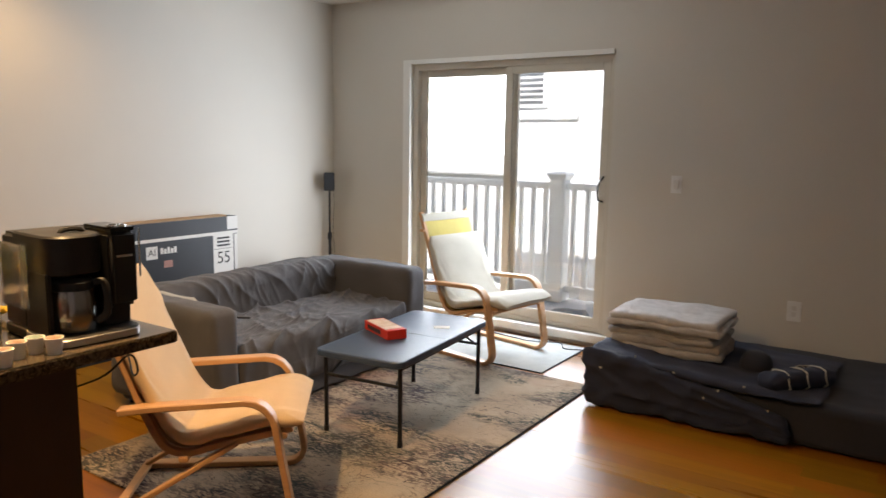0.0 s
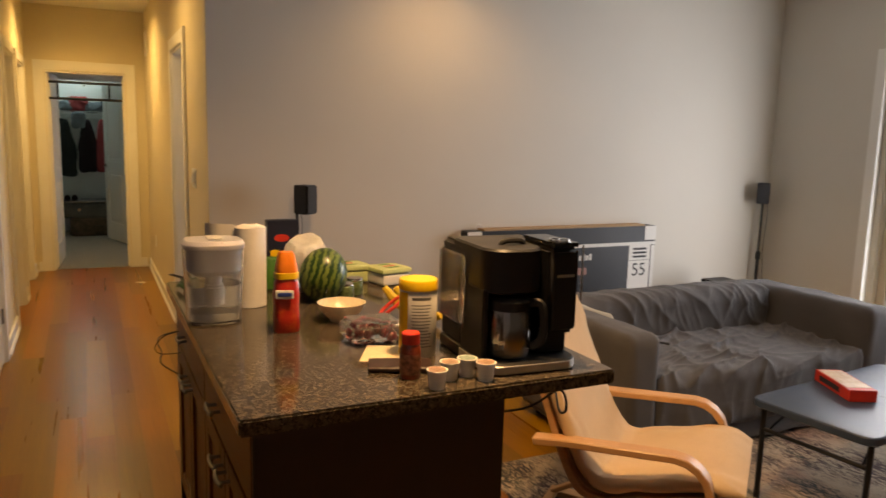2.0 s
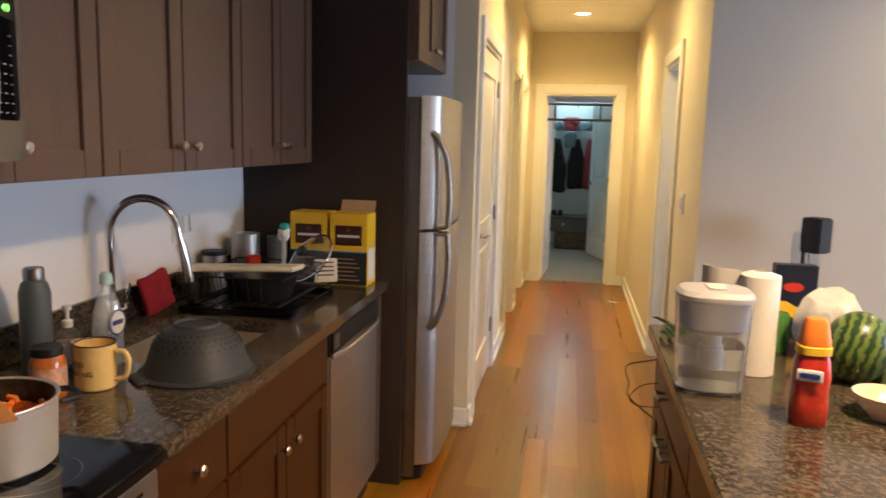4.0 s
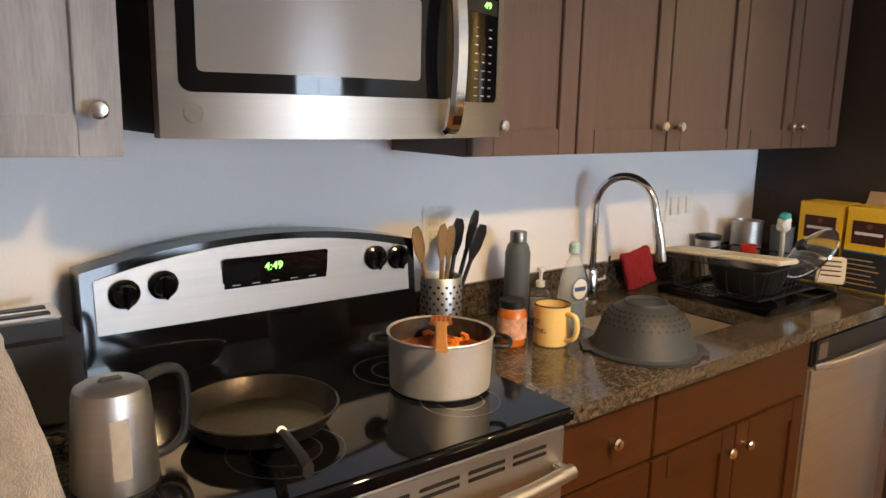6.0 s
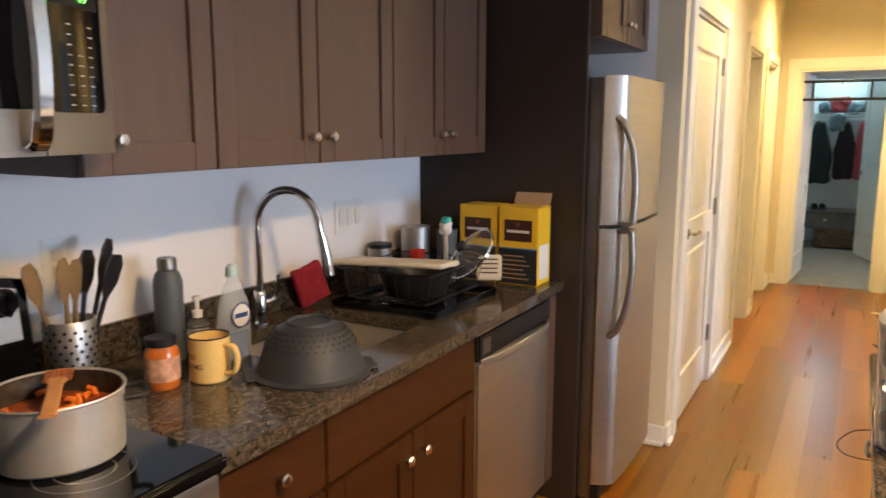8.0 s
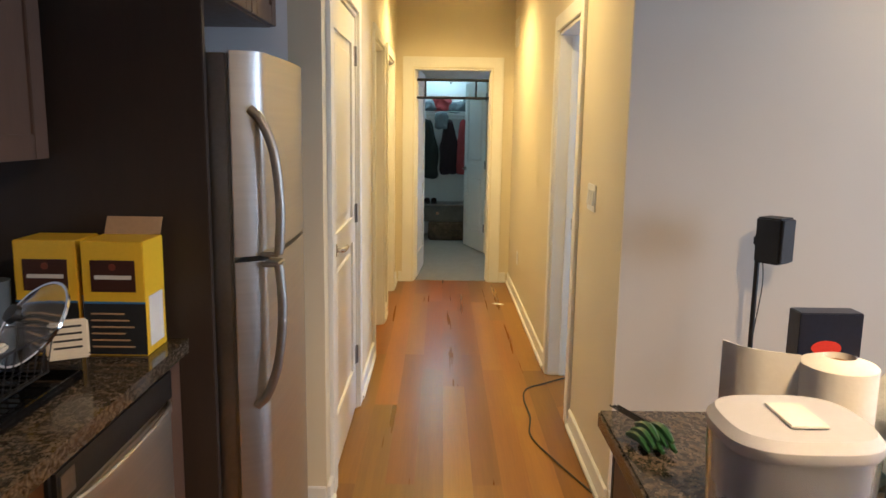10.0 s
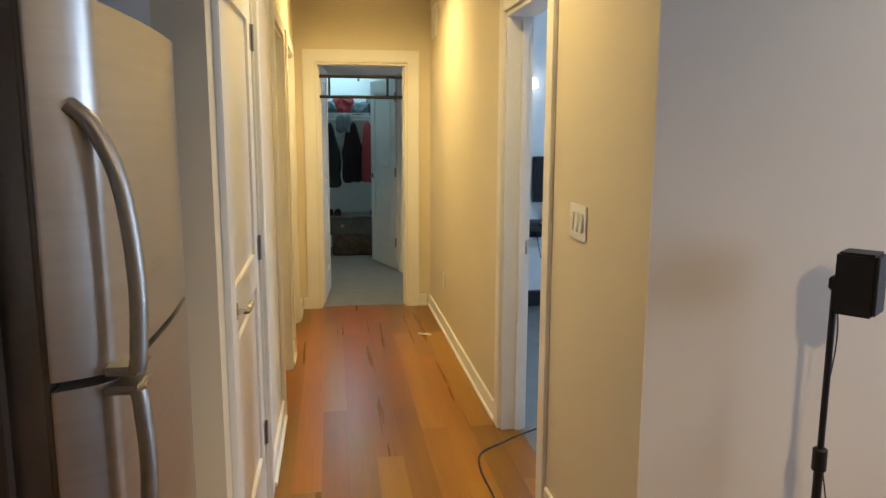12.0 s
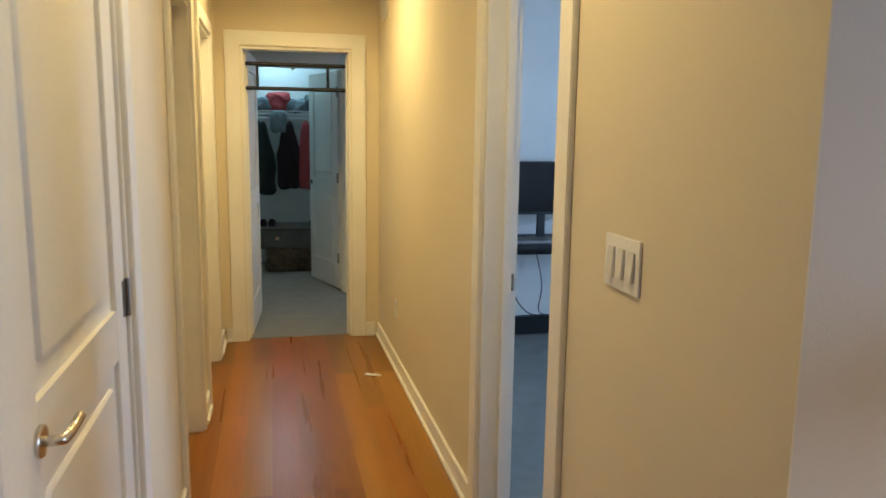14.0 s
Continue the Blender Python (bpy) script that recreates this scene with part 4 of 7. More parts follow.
def creases(a, b, p):
    """Height of a loose cover over (a, b): thin slanting ridges that start, bend and die out."""
    lift = 0.0
    for k, (slant, rate, high, sharp) in enumerate(((0.9, 6.5, 0.030, 2.4), (-0.45, 4.5, 0.026, 3.0), (0.35, 16.0, 0.014, 2.0))):
        bend = 0.16 * noise.noise(Vector((a * 3.1 + k * 5, b * 2.3, k)))
        s = (a + slant * b + bend) * rate
        near = abs(s - round(s)) * 2
        own = noise.noise(Vector((a * 2.1 + k * 7.3, b * 3.3 + round(s) * 1.9, 2.0 * k)))
        lift += high * max(0.0, min(1.0, 0.5 + 2.6 * own)) * (1 - near) ** sharp
    return lift + 0.010 * noise.noise(p * 4.5) + 0.004 * noise.noise(p * 14)


def drape_back(p):
    f = 0.5 * creases(p.y, p.z * 1.0 - p.x * 0.6, p)
    return p + Vector((0.8 * f, 0, 0.45 * f))


def drape_seat(p):
    f = creases(p.y * 0.75 + p.x * 0.45 + 2.0, p.x * 0.9 - p.y * 0.35 - p.z * 0.7, p) * 0.75
    return p + Vector((0.5 * f, 0, f)) if p.z > 0.25 else p + Vector((0.9 * f, 0, 0.2 * f))


part("arm", soft(X0 + 0.02, X1, Y0, Y0 + 0.20, 0.06, 0.645, 0.05, 18, 0.010, 4, (1, 1, 0.5)), "sofa", sf)
part("arm", soft(X0 + 0.02, X1, Y1 - 0.20, Y1, 0.06, 0.645, 0.05, 18, 0.010, 4, (1, 1, 0.5), 5), "sofa", sf)
part("backrest", soft(X0, X0 + 0.26, Y0 + 0.16, Y1 - 0.16, 0.06, 0.655, 0.09, 150, 0.006, 4, (1, 1.4, 0.6), 2, None, drape_back), "sofa", sf)
part("seat", soft(X0 + 0.2, X1 - 0.02, Y0 + 0.17, Y1 - 0.17, 0.12, 0.415, 0.06, 150, 0.008, 5, (1.2, 1.2, 0.6), 9, None, drape_seat), "sofa", sf, "seat under a loose rumpled cover")
part("skirt", soft(X0 + 0.05, X1 - 0.05, Y0 + 0.05, Y1 - 0.05, 0.015, 0.16, 0.03, 24, 0.012, 6, (1, 1, 0.3), 4), "sofa", sf)
for x in (X0 + 0.1, X1 - 0.12):
    for y in (Y0 + 0.1, Y1 - 0.1):
        part("leg", cyl(0.022, 0, 0.07, (x, y, 0), 14), "black", sf)

tb = thing("folding_table", "low blue-grey folding table with black metal legs", "table")
TW, TL, TH = 0.51, 1.02, 0.445
bm = bmesh.new()
levels = []
for z, g in ((TH - 0.035, 0.006), (TH - 0.030, 0.0), (TH - 0.006, 0.0), (TH - 0.001, 0.004), (TH, 0.010)):
    lv = []
    for cx, cy, a0 in ((1, 1, 0), (-1, 1, 90), (-1, -1, 180), (1, -1, 270)):
        for q in range(8):
            a = radians(a0 + q * 90 / 7)
            lv.append(bm.verts.new((cx * (TW / 2 - 0.05) + (0.05 - g) * math.cos(a), cy * (TL / 2 - 0.05) + (0.05 - g) * math.sin(a), z)))
    levels.append(lv)
for a, b in zip(levels, levels[1:]):
    for q in range(32):
        bm.faces.new([a[q], a[(q + 1) % 32], b[(q + 1) % 32], b[q]])
bm.faces.new(levels[0][::-1])
bm.faces.new(levels[-1])
part("tabletop", bm, "table", tb)
part("fold_seam", box(-TW / 2 + 0.004, TW / 2 - 0.004, -0.0015, 0.0015, TH - 0.002, TH + 0.0004), "black", tb)
for sy in (-1, 1):
    for sx in (-1, 1):
        x, y = sx * (TW / 2 - 0.035), sy * (TL / 2 - 0.06)
        lb = tube([(x, y, 0.0), (x, y, TH - 0.03)], 0.0115, 12)
        cyl(0.014, 0, 0.03, (x, y, 0), 12, lb)
        part("leg", lb, "black_metal", tb)
    y = sy * (TL / 2 - 0.06)
    part("crossbar", tube([(-TW / 2 + 0.035, y, TH - 0.14), (TW / 2 - 0.035, y, TH - 0.14)], 0.009, 10), "black_metal", tb)
    for sx in (-1, 1):
        part("brace", tube([(sx * (TW / 2 - 0.06), y, TH - 0.14), (sx * (TW / 2 - 0.09), y - sy * 0.16, TH - 0.03)], 0.006, 8), "black_metal", tb)
part("skirt_rail", box(-TW / 2 + 0.03, -TW / 2 + 0.045, -TL / 2 + 0.06, TL / 2 - 0.06, TH - 0.06, TH - 0.034, 0.002), "black_metal", tb)
part("skirt_rail", box(TW / 2 - 0.045, TW / 2 - 0.03, -TL / 2 + 0.06, TL / 2 - 0.06, TH - 0.06, TH - 0.034, 0.002), "black_metal", tb)
tb.matrix_basis = pose(-2.38, 3.49, 0.008, 0, 0, 6.5)


def lounge_chair(label, cushion, slipped):
    """A bent-birch cantilever armchair, facing +x, its seat's middle over the origin."""
    t = thing("lounge_chair", label, "armchair", group="bent birch lounge chairs")
    for s in (-1, 1):
        y = s * 0.30
        arm = [(-0.32, y, 0.502), (-0.2, y, 0.515), (0.16, y, 0.535)]
        arm += [(0.16 + 0.12 * math.sin(radians(a)), y, 0.415 + 0.12 * math.cos(radians(a))) for a in (20, 40, 60, 80)]
        arm += [(0.30, y, 0.30), (0.335, y, 0.10)]
        arm += [(0.335 - 0.07 + 0.07 * math.cos(radians(a)), y, 0.085 - 0.072 * math.sin(radians(a))) for a in (10, 35, 60, 85)]
        arm += [(0.0, y, 0.014), (-0.42, y, 0.014)]
        part("arm_frame", sweep(arm, rect(0.062, 0.026, 0.004), (0, 1, 0)), "birch", t)
        rail = smooth_path([(0.34, s * 0.245, 0.40), (0.05, s * 0.245, 0.335), (-0.11, s * 0.245, 0.305), (-0.21, s * 0.245, 0.40), (-0.36, s * 0.245, 0.80), (-0.44, s * 0.245, 1.01)], 5)
        part("seat_rail", sweep(rail, rect(0.034, 0.028, 0.004), (0, 1, 0)), "birch", t)
        part("support_strut", sweep([(-0.40, y * 0.9, 0.03), (0.12, y * 0.83, 0.345)], rect(0.04, 0.02, 0.004), (0, 1, 0)), "birch", t)
    for x, z in ((0.30, 0.375), (-0.09, 0.285), (-0.40, 0.02), (-0.40, 0.88)):
        part("cross_rail", box(x - 0.02, x + 0.02, -0.28, 0.28, z - 0.011, z + 0.011, 0.004), "birch", t)
    web = smooth_path([(0.30, 0, 0.385), (0.05, 0, 0.345), (-0.10, 0, 0.32), (-0.20, 0, 0.41), (-0.35, 0, 0.81), (-0.425, 0, 1.00)], 6)
    part("webbing", sweep(web, rect(0.47, 0.006), (0, 1, 0)), "yellow_web" if slipped else cushion, t)
    k = 0.80 if slipped else 1.0
    line = [(0.385, 0, 0.425), (0.25, 0, 0.435), (0.07, 0, 0.395), (-0.06, 0, 0.365), (-0.135, 0, 0.405), (-0.215, 0, 0.55), (-0.315, 0, 0.79), (-0.39, 0, 1.00)]
    if slipped:
        line = [(0.42, 0, 0.425), (0.28, 0, 0.44), (0.07, 0, 0.395), (-0.06, 0, 0.365), (-0.135, 0, 0.41), (-0.205, 0, 0.53), (-0.285, 0, 0.72), (-0.33, 0, 0.84)]
    pth = smooth_path(line, 6)
    bm = bmesh.new()
    n, rings = len(pth), []
    for i, p in enumerate(pth):
        a, b = pth[max(i - 1, 0)], pth[min(i + 1, n - 1)]
        tg = (b - a).normalized()
        nr = Vector((0, 1, 0)).cross(tg)
        e = min(i, n - 1 - i) / 4
        th = 0.034 * min(1, 0.35 + 0.65 * math.sqrt(min(1, e)))
        hw = 0.285 - 0.03 * max(0, 1 - e) ** 2
        sec = []
        for j in range(56):
            g = 2 * math.pi * j / 56
            c, s = math.cos(g), math.sin(g)
            yy = hw * math.copysign(abs(c) ** 0.35, c)
            vv = th * math.copysign(abs(s) ** 0.7, s)
            q = p + Vector((0, yy, 0)) + nr * vv
            w = noise.noise(Vector((q.x * 9, q.y * 3, q.z * 9))) + 0.6 * noise.noise(Vector((q.x * 4, q.y * 16, q.z * 4)))
            q += nr * (0.007 * w + 0.006 * max(0, 1 - abs(noise.noise(Vector((q.x * 5, q.y * 17 + q.z * 6, 4.0)))) * 5))
            sec.append(bm.verts.new(q))
        rings.append(sec)
    for a, b in zip(rings, rings[1:]):
        for j in range(56):
            bm.faces.new([a[j], a[(j + 1) % 56], b[(j + 1) % 56], b[j]])
    bm.faces.new(rings[0][::-1])
    bm.faces.new(rings[-1])
    part("cushion", bm, cushion, t, "thin padded cotton cushion")
    if slipped:
        part("head_strap", sweep(web[-3:], rect(0.52, 0.016, 0.006), (0, 1, 0)), "cream_white", t, "white strap over the bare headrest")
    return t


ca = lounge_chair("bent birch lounge chair with a cream cotton cushion", "cream", False)
ca.matrix_basis = pose(-2.427, 2.248, 0.009, 0, 0, 39.5) @ Matrix.Scale(0.95, 4)
cb = lounge_chair("bent birch lounge chair, its white cushion slid down off yellow webbing", "cream_white", True)
cb.matrix_basis = pose(-2.68, 4.815, 0.006, 0, 0, -10) @ Matrix.Scale(0.967, 4)


def rug_mat():
    m = mat("worn_rug", (0.44, 0.355, 0.255), 0.97, vary=0.1, scale=2.2, fine=160, bump=0.6, second=(0.29, 0.22, 0.15), sheen=0.05, spread=(0.32, 0.6))
    t = m.node_tree
    b = t.nodes["Principled BSDF"]
    colour = b.inputs["Base Color"].links[0].from_socket
    co = t.nodes.new("ShaderNodeTexCoord")

    def cloud(scale, stretch, seed, detail, bend, lo, hi, line=False):
        mp, n, r = t.nodes.new("ShaderNodeMapping"), t.nodes.new("ShaderNodeTexNoise"), t.nodes.new("ShaderNodeMapRange")
        mp.inputs["Scale"].default_value, mp.inputs["Location"].default_value = stretch, (seed, seed * 0.7, 0)
        n.inputs["Scale"].default_value, n.inputs["Detail"].default_value, n.inputs["Distortion"].default_value = scale, detail, bend
        t.links.new(co.outputs["Object"], mp.inputs[0])
        t.links.new(mp.outputs[0], n.inputs[0])
        out = n.outputs[0]
        if line:
            sub, ab = t.nodes.new("ShaderNodeMath"), t.nodes.new("ShaderNodeMath")
            sub.operation, ab.operation = "SUBTRACT", "ABSOLUTE"
            sub.inputs[1].default_value = 0.5
            t.links.new(out, sub.inputs[0])
            t.links.new(sub.outputs[0], ab.inputs[0])
            out = ab.outputs[0]
        r.inputs[1].default_value, r.inputs[2].default_value = lo, hi
        t.links.new(out, r.inputs[0])
        return r.outputs[0]

    def both(a, z):
        n = t.nodes.new("ShaderNodeMath")
        n.operation = "MULTIPLY"
        t.links.new(a, n.inputs[0])
        t.links.new(z, n.inputs[1])
        return n.outputs[0]

    def tint(where, dark):
        mx = t.nodes.new("ShaderNodeMix")
        mx.data_type = "RGBA"
        mx.inputs["B"].default_value = (*dark, 1)
        t.links.new(where, mx.inputs["Factor"])
        t.links.new(colour, mx.inputs["A"])
        return mx.outputs["Result"]

    # faded tints, then worn dark pile broken up by the weave, then thin jagged lines
    colour = tint(cloud(1.1, (1, 1.2, 1), 31, 4, 0.4, 0.54, 0.78), (0.20, 0.22, 0.21))
    colour = tint(cloud(1.6, (1, 1.2, 1), 5, 5, 0.6, 0.56, 0.80), (0.28, 0.13, 0.09))
    for seed, dark in ((0.0, (0.022, 0.024, 0.030)), (9.0, (0.050, 0.026, 0.026)), (23.0, (0.030, 0.040, 0.034))):
        colour = tint(both(cloud(1.5, (1.0, 1.5, 1), seed, 5, 0.8, 0.50, 0.60), cloud(1.0, (13, 38, 1), seed + 3, 6, 2.2, 0.44, 0.56)), dark)
    colour = tint(both(cloud(1.3, (1, 1, 1), 14, 3, 0.2, 0.44, 0.52), cloud(1.0, (7, 15, 1), 2, 1.5, 1.6, 0.012, 0.004, True)), (0.055, 0.040, 0.034))
    t.links.new(colour, b.inputs["Base Color"])
    return m


M["rug"] = rug_mat()
M["mat_grey"] = mat("pale_mat", (0.50, 0.53, 0.52), 0.95, vary=0.12, scale=5, fine=140, bump=0.5)
rg2 = thing("rug", "worn cream rug with a faded dark abstract pattern", "rug", (-2.5, 3.28, 0))
part("woven_field", box(-3.25, -1.715, 2.04, 4.515, 0.0, 0.009, 0.003), "rug", rg2)
part("binding", box(-1.716, -1.708, 2.04, 4.515, 0.0, 0.010, 0.003), "navy", rg2, "dark stitched edge")
mt = thing("floor_mat", "pale grey-blue mat with a dark bound edge", "mat", (-2.6, 4.95, 0))
part("mat", box(-3.2, -2.09, 4.565, 5.30, 0.0, 0.006, 0.002), "mat_grey", mt)
part("edge", box(-2.091, -2.080, 4.56, 5.30, 0.0, 0.008, 0.003), "navy", mt)
part("edge", box(-3.2, -2.091, 4.553, 4.565, 0.0, 0.008, 0.003), "navy", mt)

md = thing("mattress", "low mattress on the floor under a dark navy sheet", "mattress", (-0.6, 4.8, 0))
part("pad", soft(-1.59, 0.42, 4.26, 5.335, 0.0, 0.235, 0.045, 26, 0.008, 5, (1, 1, 0.4), 3), "navy", md)

# ---- on the worktop and the range ----
def cloth(name, w, d, h, material, at, label, category, seed=0.0, r=0.03, folds=0.012, rz=0.0, shape=None, n=14):
    t = thing(name, label, category)
    part("cloth", soft(-w / 2, w / 2, -d / 2, d / 2, 0, h, r, n, folds, 9, (1, 1, 1), seed, None, shape), material, t)
    t.matrix_basis = pose(*at, 0, 0, rz)
    return t


def plate(name, x, y, z, w, h, m, label, gangs=1, outlet=False):
    """A wall plate with rocker switches or sockets, facing +y before m turns it."""
    t = thing(name, label, "outlet" if outlet else "light switch")
    part("plate", box(-w / 2, w / 2, 0, 0.006, -h / 2, h / 2, 0.003), "vinyl", t)
    for k in range(gangs):
        xx = (k - (gangs - 1) / 2) * 0.046
        if outlet:
            for zz in (-0.02, 0.02):
                part("socket", box(xx - 0.014, xx + 0.014, 0.006, 0.0075, zz - 0.014, zz + 0.014, 0.0007), "paper", t)
        else:
            part("rocker", moved(box(-0.016, 0.016, 0.0, 0.008, -0.033, 0.033, 0.002), pose(xx, 0.004, 0, 5, 0, 0)), "paper", t)
    t.matrix_basis = Matrix.Translation((x, y, z)) @ m
    return t


plate("light_switch", -3.392, KITY, 1.18, 0.165, 0.125, pose(0, 0, 0), "white three-gang switch plate above the worktop", 3)
plate("outlet", -2.262, KITY, 1.185, 0.075, 0.12, pose(0, 0, 0), "white wall outlet above the worktop", 1, True)
plate("light_switch", -5.205, RIGHT, 1.197, 0.165, 0.12, pose(0, 0, 0, 0, 0, 180), "white three-gang rocker switch in the hallway", 3)
plate("outlet", -8.21, RIGHT, 0.387, 0.072, 0.115, pose(0, 0, 0, 0, 0, 180), "cream wall outlet in the hallway", 1, True)
plate("light_switch", -1.523, WINY, 1.23, 0.072, 0.118, pose(0, 0, 0, 0, 0, 180), "white rocker switch beside the balcony door", 1)
plate("outlet", -0.733, WINY, 0.464, 0.085, 0.13, pose(0, 0, 0, 0, 0, 180), "white wall outlet above the mattress", 1, True)
plate("outlet", -2.75, 1.4035, 0.62, 0.075, 0.12, pose(0, 0, 0), "white outlet on the back of the island", 1, True)

pan = thing("frying_pan", "dark nonstick frying pan with a black handle", "pan", (-1.575, -0.512, 0.93))
part("bowl", lathe([(0, 0.932), (0.100, 0.932), (0.113, 0.938), (0.137, 0.978), (0.140, 0.979), (0.141, 0.976), (0.118, 0.941), (0.102, 0.936), (0, 0.936)], (-1.575, -0.512, 0), 48), mat("pan_coating", (0.06, 0.05, 0.038), 0.32, 0.7, vary=0.2, scale=20), pan)
hd = Vector((0.22, 1.0, 0)).normalized()
pc = Vector((-1.575, -0.512, 0)) - hd * 0.006
hb2 = sweep([pc + hd * 0.142 + Vector((0, 0, 0.972)), pc + hd * 0.20 + Vector((0, 0, 0.990)), pc + hd * 0.30 + Vector((0, 0, 1.002)), pc + hd * 0.335 + Vector((0, 0, 1.0))], rect(0.026, 0.016, 0.006))
hp2 = part("handle", hb2, "black", pan)
part("bracket", sweep([pc + hd * 0.136 + Vector((0, 0, 0.962)), pc + hd * 0.175 + Vector((0, 0, 0.985))], rect(0.03, 0.016, 0.005)), "steel_dark", pan, "riveted steel bracket")

PX, PY = -1.968, -0.492
pot = thing("cooking_pot", "aluminium pot of pasta in red sauce with a wooden spoon across", "pot", (PX, PY, 0.93))
part("wall", lathe([(0, 0.931), (0.098, 0.931), (0.106, 0.938), (0.110, 1.045), (0.114, 1.049), (0.113, 1.052), (0.107, 1.048), (0.102, 0.945), (0, 0.937)], (PX, PY, 0), 48), "aluminium", pot)
rs = random.Random(4)
bm = lathe([(0, 1.013), (0.06, 1.015), (0.103, 1.008), (0.103, 0.98), (0, 0.98)], (PX, PY, 0), 36)
for v in bm.verts:
    v.co.z += 0.006 * noise.noise(v.co * 40) if v.co.z > 1.0 else 0
part("inner_wall", lathe([(0.1065, 1.0495), (0.1058, 1.047), (0.1012, 0.95), (0.098, 0.94)], (PX, PY, 0), 48), mat("mottled_inner_wall", (0.10, 0.075, 0.055), 0.45, 0.5, vary=0.3, scale=25), pot, "dark mottled inside wall")
part("sauce", bm, mat("red_sauce", (0.42, 0.085, 0.012), 0.35, vary=0.3, scale=30, fine=120, bump=0.6), pot, "red tomato sauce")
for k in range(26):
    a, r = rs.uniform(0, 6.28), 0.09 * math.sqrt(rs.random())
    own = tube([(-0.013, 0, 0), (0, 0.003, 0.004), (0.013, 0, 0)], 0.0055, 6)
    part("pasta", moved(own, pose(PX + r * math.cos(a), PY + r * math.sin(a), 1.018, rs.uniform(-25, 25), rs.uniform(-25, 25), rs.uniform(0, 180))), "orange", pot)
hdir = Vector((0.80, -0.60, 0))
for s in (-1, 1):
    c = Vector((PX, PY, 1.03)) + hdir * s * 0.108
    side = Vector((0.6, 0.8, 0))
    bm = sweep(smooth_path([c + side * 0.035, c + hdir * s * 0.03 + side * 0.03, c + hdir * s * 0.038, c + hdir * s * 0.03 - side * 0.03, c - side * 0.035]), ring(0.006, 8))
    part("handle", bm, "black", pot, "looped black handle")
sp = thing("wooden_spoon", "wooden slotted spoon resting across the pot", "spoon", (PX, PY, 1.05))
M["beech"] = mat("beech", (0.55, 0.27, 0.08), 0.6, vary=0.12, scale=10)
M["stained"] = mat("sauce_stained_beech", (0.52, 0.15, 0.02), 0.45, vary=0.25, scale=25)
# the handle lies over the rim nearest the aisle, the head over the sauce
_y, _x = Vector((0.60, 0.79, 0.02)).normalized(), Vector((0.797, -0.604, 0))
_m = Matrix((_x, _y, _x.cross(_y))).transposed().to_4x4()
_m = Matrix.Translation((PX - 0.040, PY - 0.052, 1.054)) @ _m
bm = bmesh.new()
for k in range(5):
    a0 = -0.024 + k * 0.0096
    box(a0, a0 + 0.0082, -0.036 + 0.5 * abs(k - 2) * 0.010, 0.022, -0.003, 0.003, 0.0015, bm)
box(-0.024, 0.024, 0.018, 0.034, -0.003, 0.003, 0.002, bm)
box(-0.022, 0.022, -0.030, -0.018, -0.0028, 0.0028, 0.001, bm)
part("head", moved(bm, _m), "stained", sp, "slotted head stained with sauce")
part("handle", moved(sweep([(0, 0.030, 0), (0, 0.055, 0.001), (0, 0.12, 0.0), (0, 0.222, 0.0)], rect(0.025, 0.007, 0.003), (1, 0, 0), sizes=[1.5, 1.0, 0.95, 1.05]), _m), "beech", sp)

kt = thing("electric_kettle", "brushed steel electric kettle with a black handle and water gauge", "kettle", (-1.310, -0.45, CT))
KX, KY = -1.310, -0.45
part("base", lathe([(0, CT), (0.075, CT), (0.076, CT + 0.018), (0.07, CT + 0.022), (0, CT + 0.022)], (KX, KY, 0), 36), "black", kt)
part("body", lathe([(0.072, CT + 0.022), (0.074, CT + 0.03), (0.064, CT + 0.19), (0.060, CT + 0.205), (0.045, CT + 0.214), (0, CT + 0.216)], (KX, KY, 0), 40), "steel", kt)
part("lid_grip", box(KX - 0.02, KX + 0.02, KY - 0.008, KY + 0.008, CT + 0.212, CT + 0.222, 0.004), "black", kt)
part("handle", sweep(smooth_path([(KX - 0.055, KY - 0.01, CT + 0.205), (KX - 0.105, KY - 0.015, CT + 0.212), (KX - 0.13, KY - 0.018, CT + 0.185), (KX - 0.128, KY - 0.018, CT + 0.09), (KX - 0.10, KY - 0.015, CT + 0.055), (KX - 0.068, KY - 0.01, CT + 0.05)]), rect(0.026, 0.018, 0.006), (0, 1, 0)), "black", kt, "thick black plastic handle")
own = box(-0.016, 0.016, 0, 0.004, -0.055, 0.055, 0.0035)
part("water_gauge", moved(own, pose(KX + 0.005, KY + 0.0665, CT + 0.11, 4, 0, -5)), mat("gauge", (0.34, 0.31, 0.25), 0.3), kt, "clear water gauge strip")
for _o in kt.children:
    _o.scale = (0.87, 0.87, 0.84)
to = thing("toaster", "black toaster with a chrome top", "toaster", (-1.18, -0.77, CT))
part("body", box(-1.325, -1.03, -0.87, -0.68, CT + 0.008, CT + 0.215, 0.03, None, 4), "black", to)
part("slot_plate", box(-1.30, -1.055, -0.83, -0.72, CT + 0.2155, CT + 0.219, 0.001), "chrome", to)
for yy in (-0.80, -0.755):
    part("slot", box(-1.285, -1.07, yy - 0.011, yy + 0.011, CT + 0.2195, CT + 0.2205), "black", to)
for xx in (-1.29, -1.07):
    for yy in (-0.84, -0.71):
        part("foot", cyl(0.012, CT, CT + 0.010, (xx, yy, 0), 10), "black", to)
tw = thing("towel", "grey terry towel hung over a stand on the worktop", "towel", (-1.08, -0.42, CT))
part("stand", tube([(-1.06, -0.44, CT), (-1.06, -0.44, CT + 0.42)], 0.012), "steel_dark", tw)
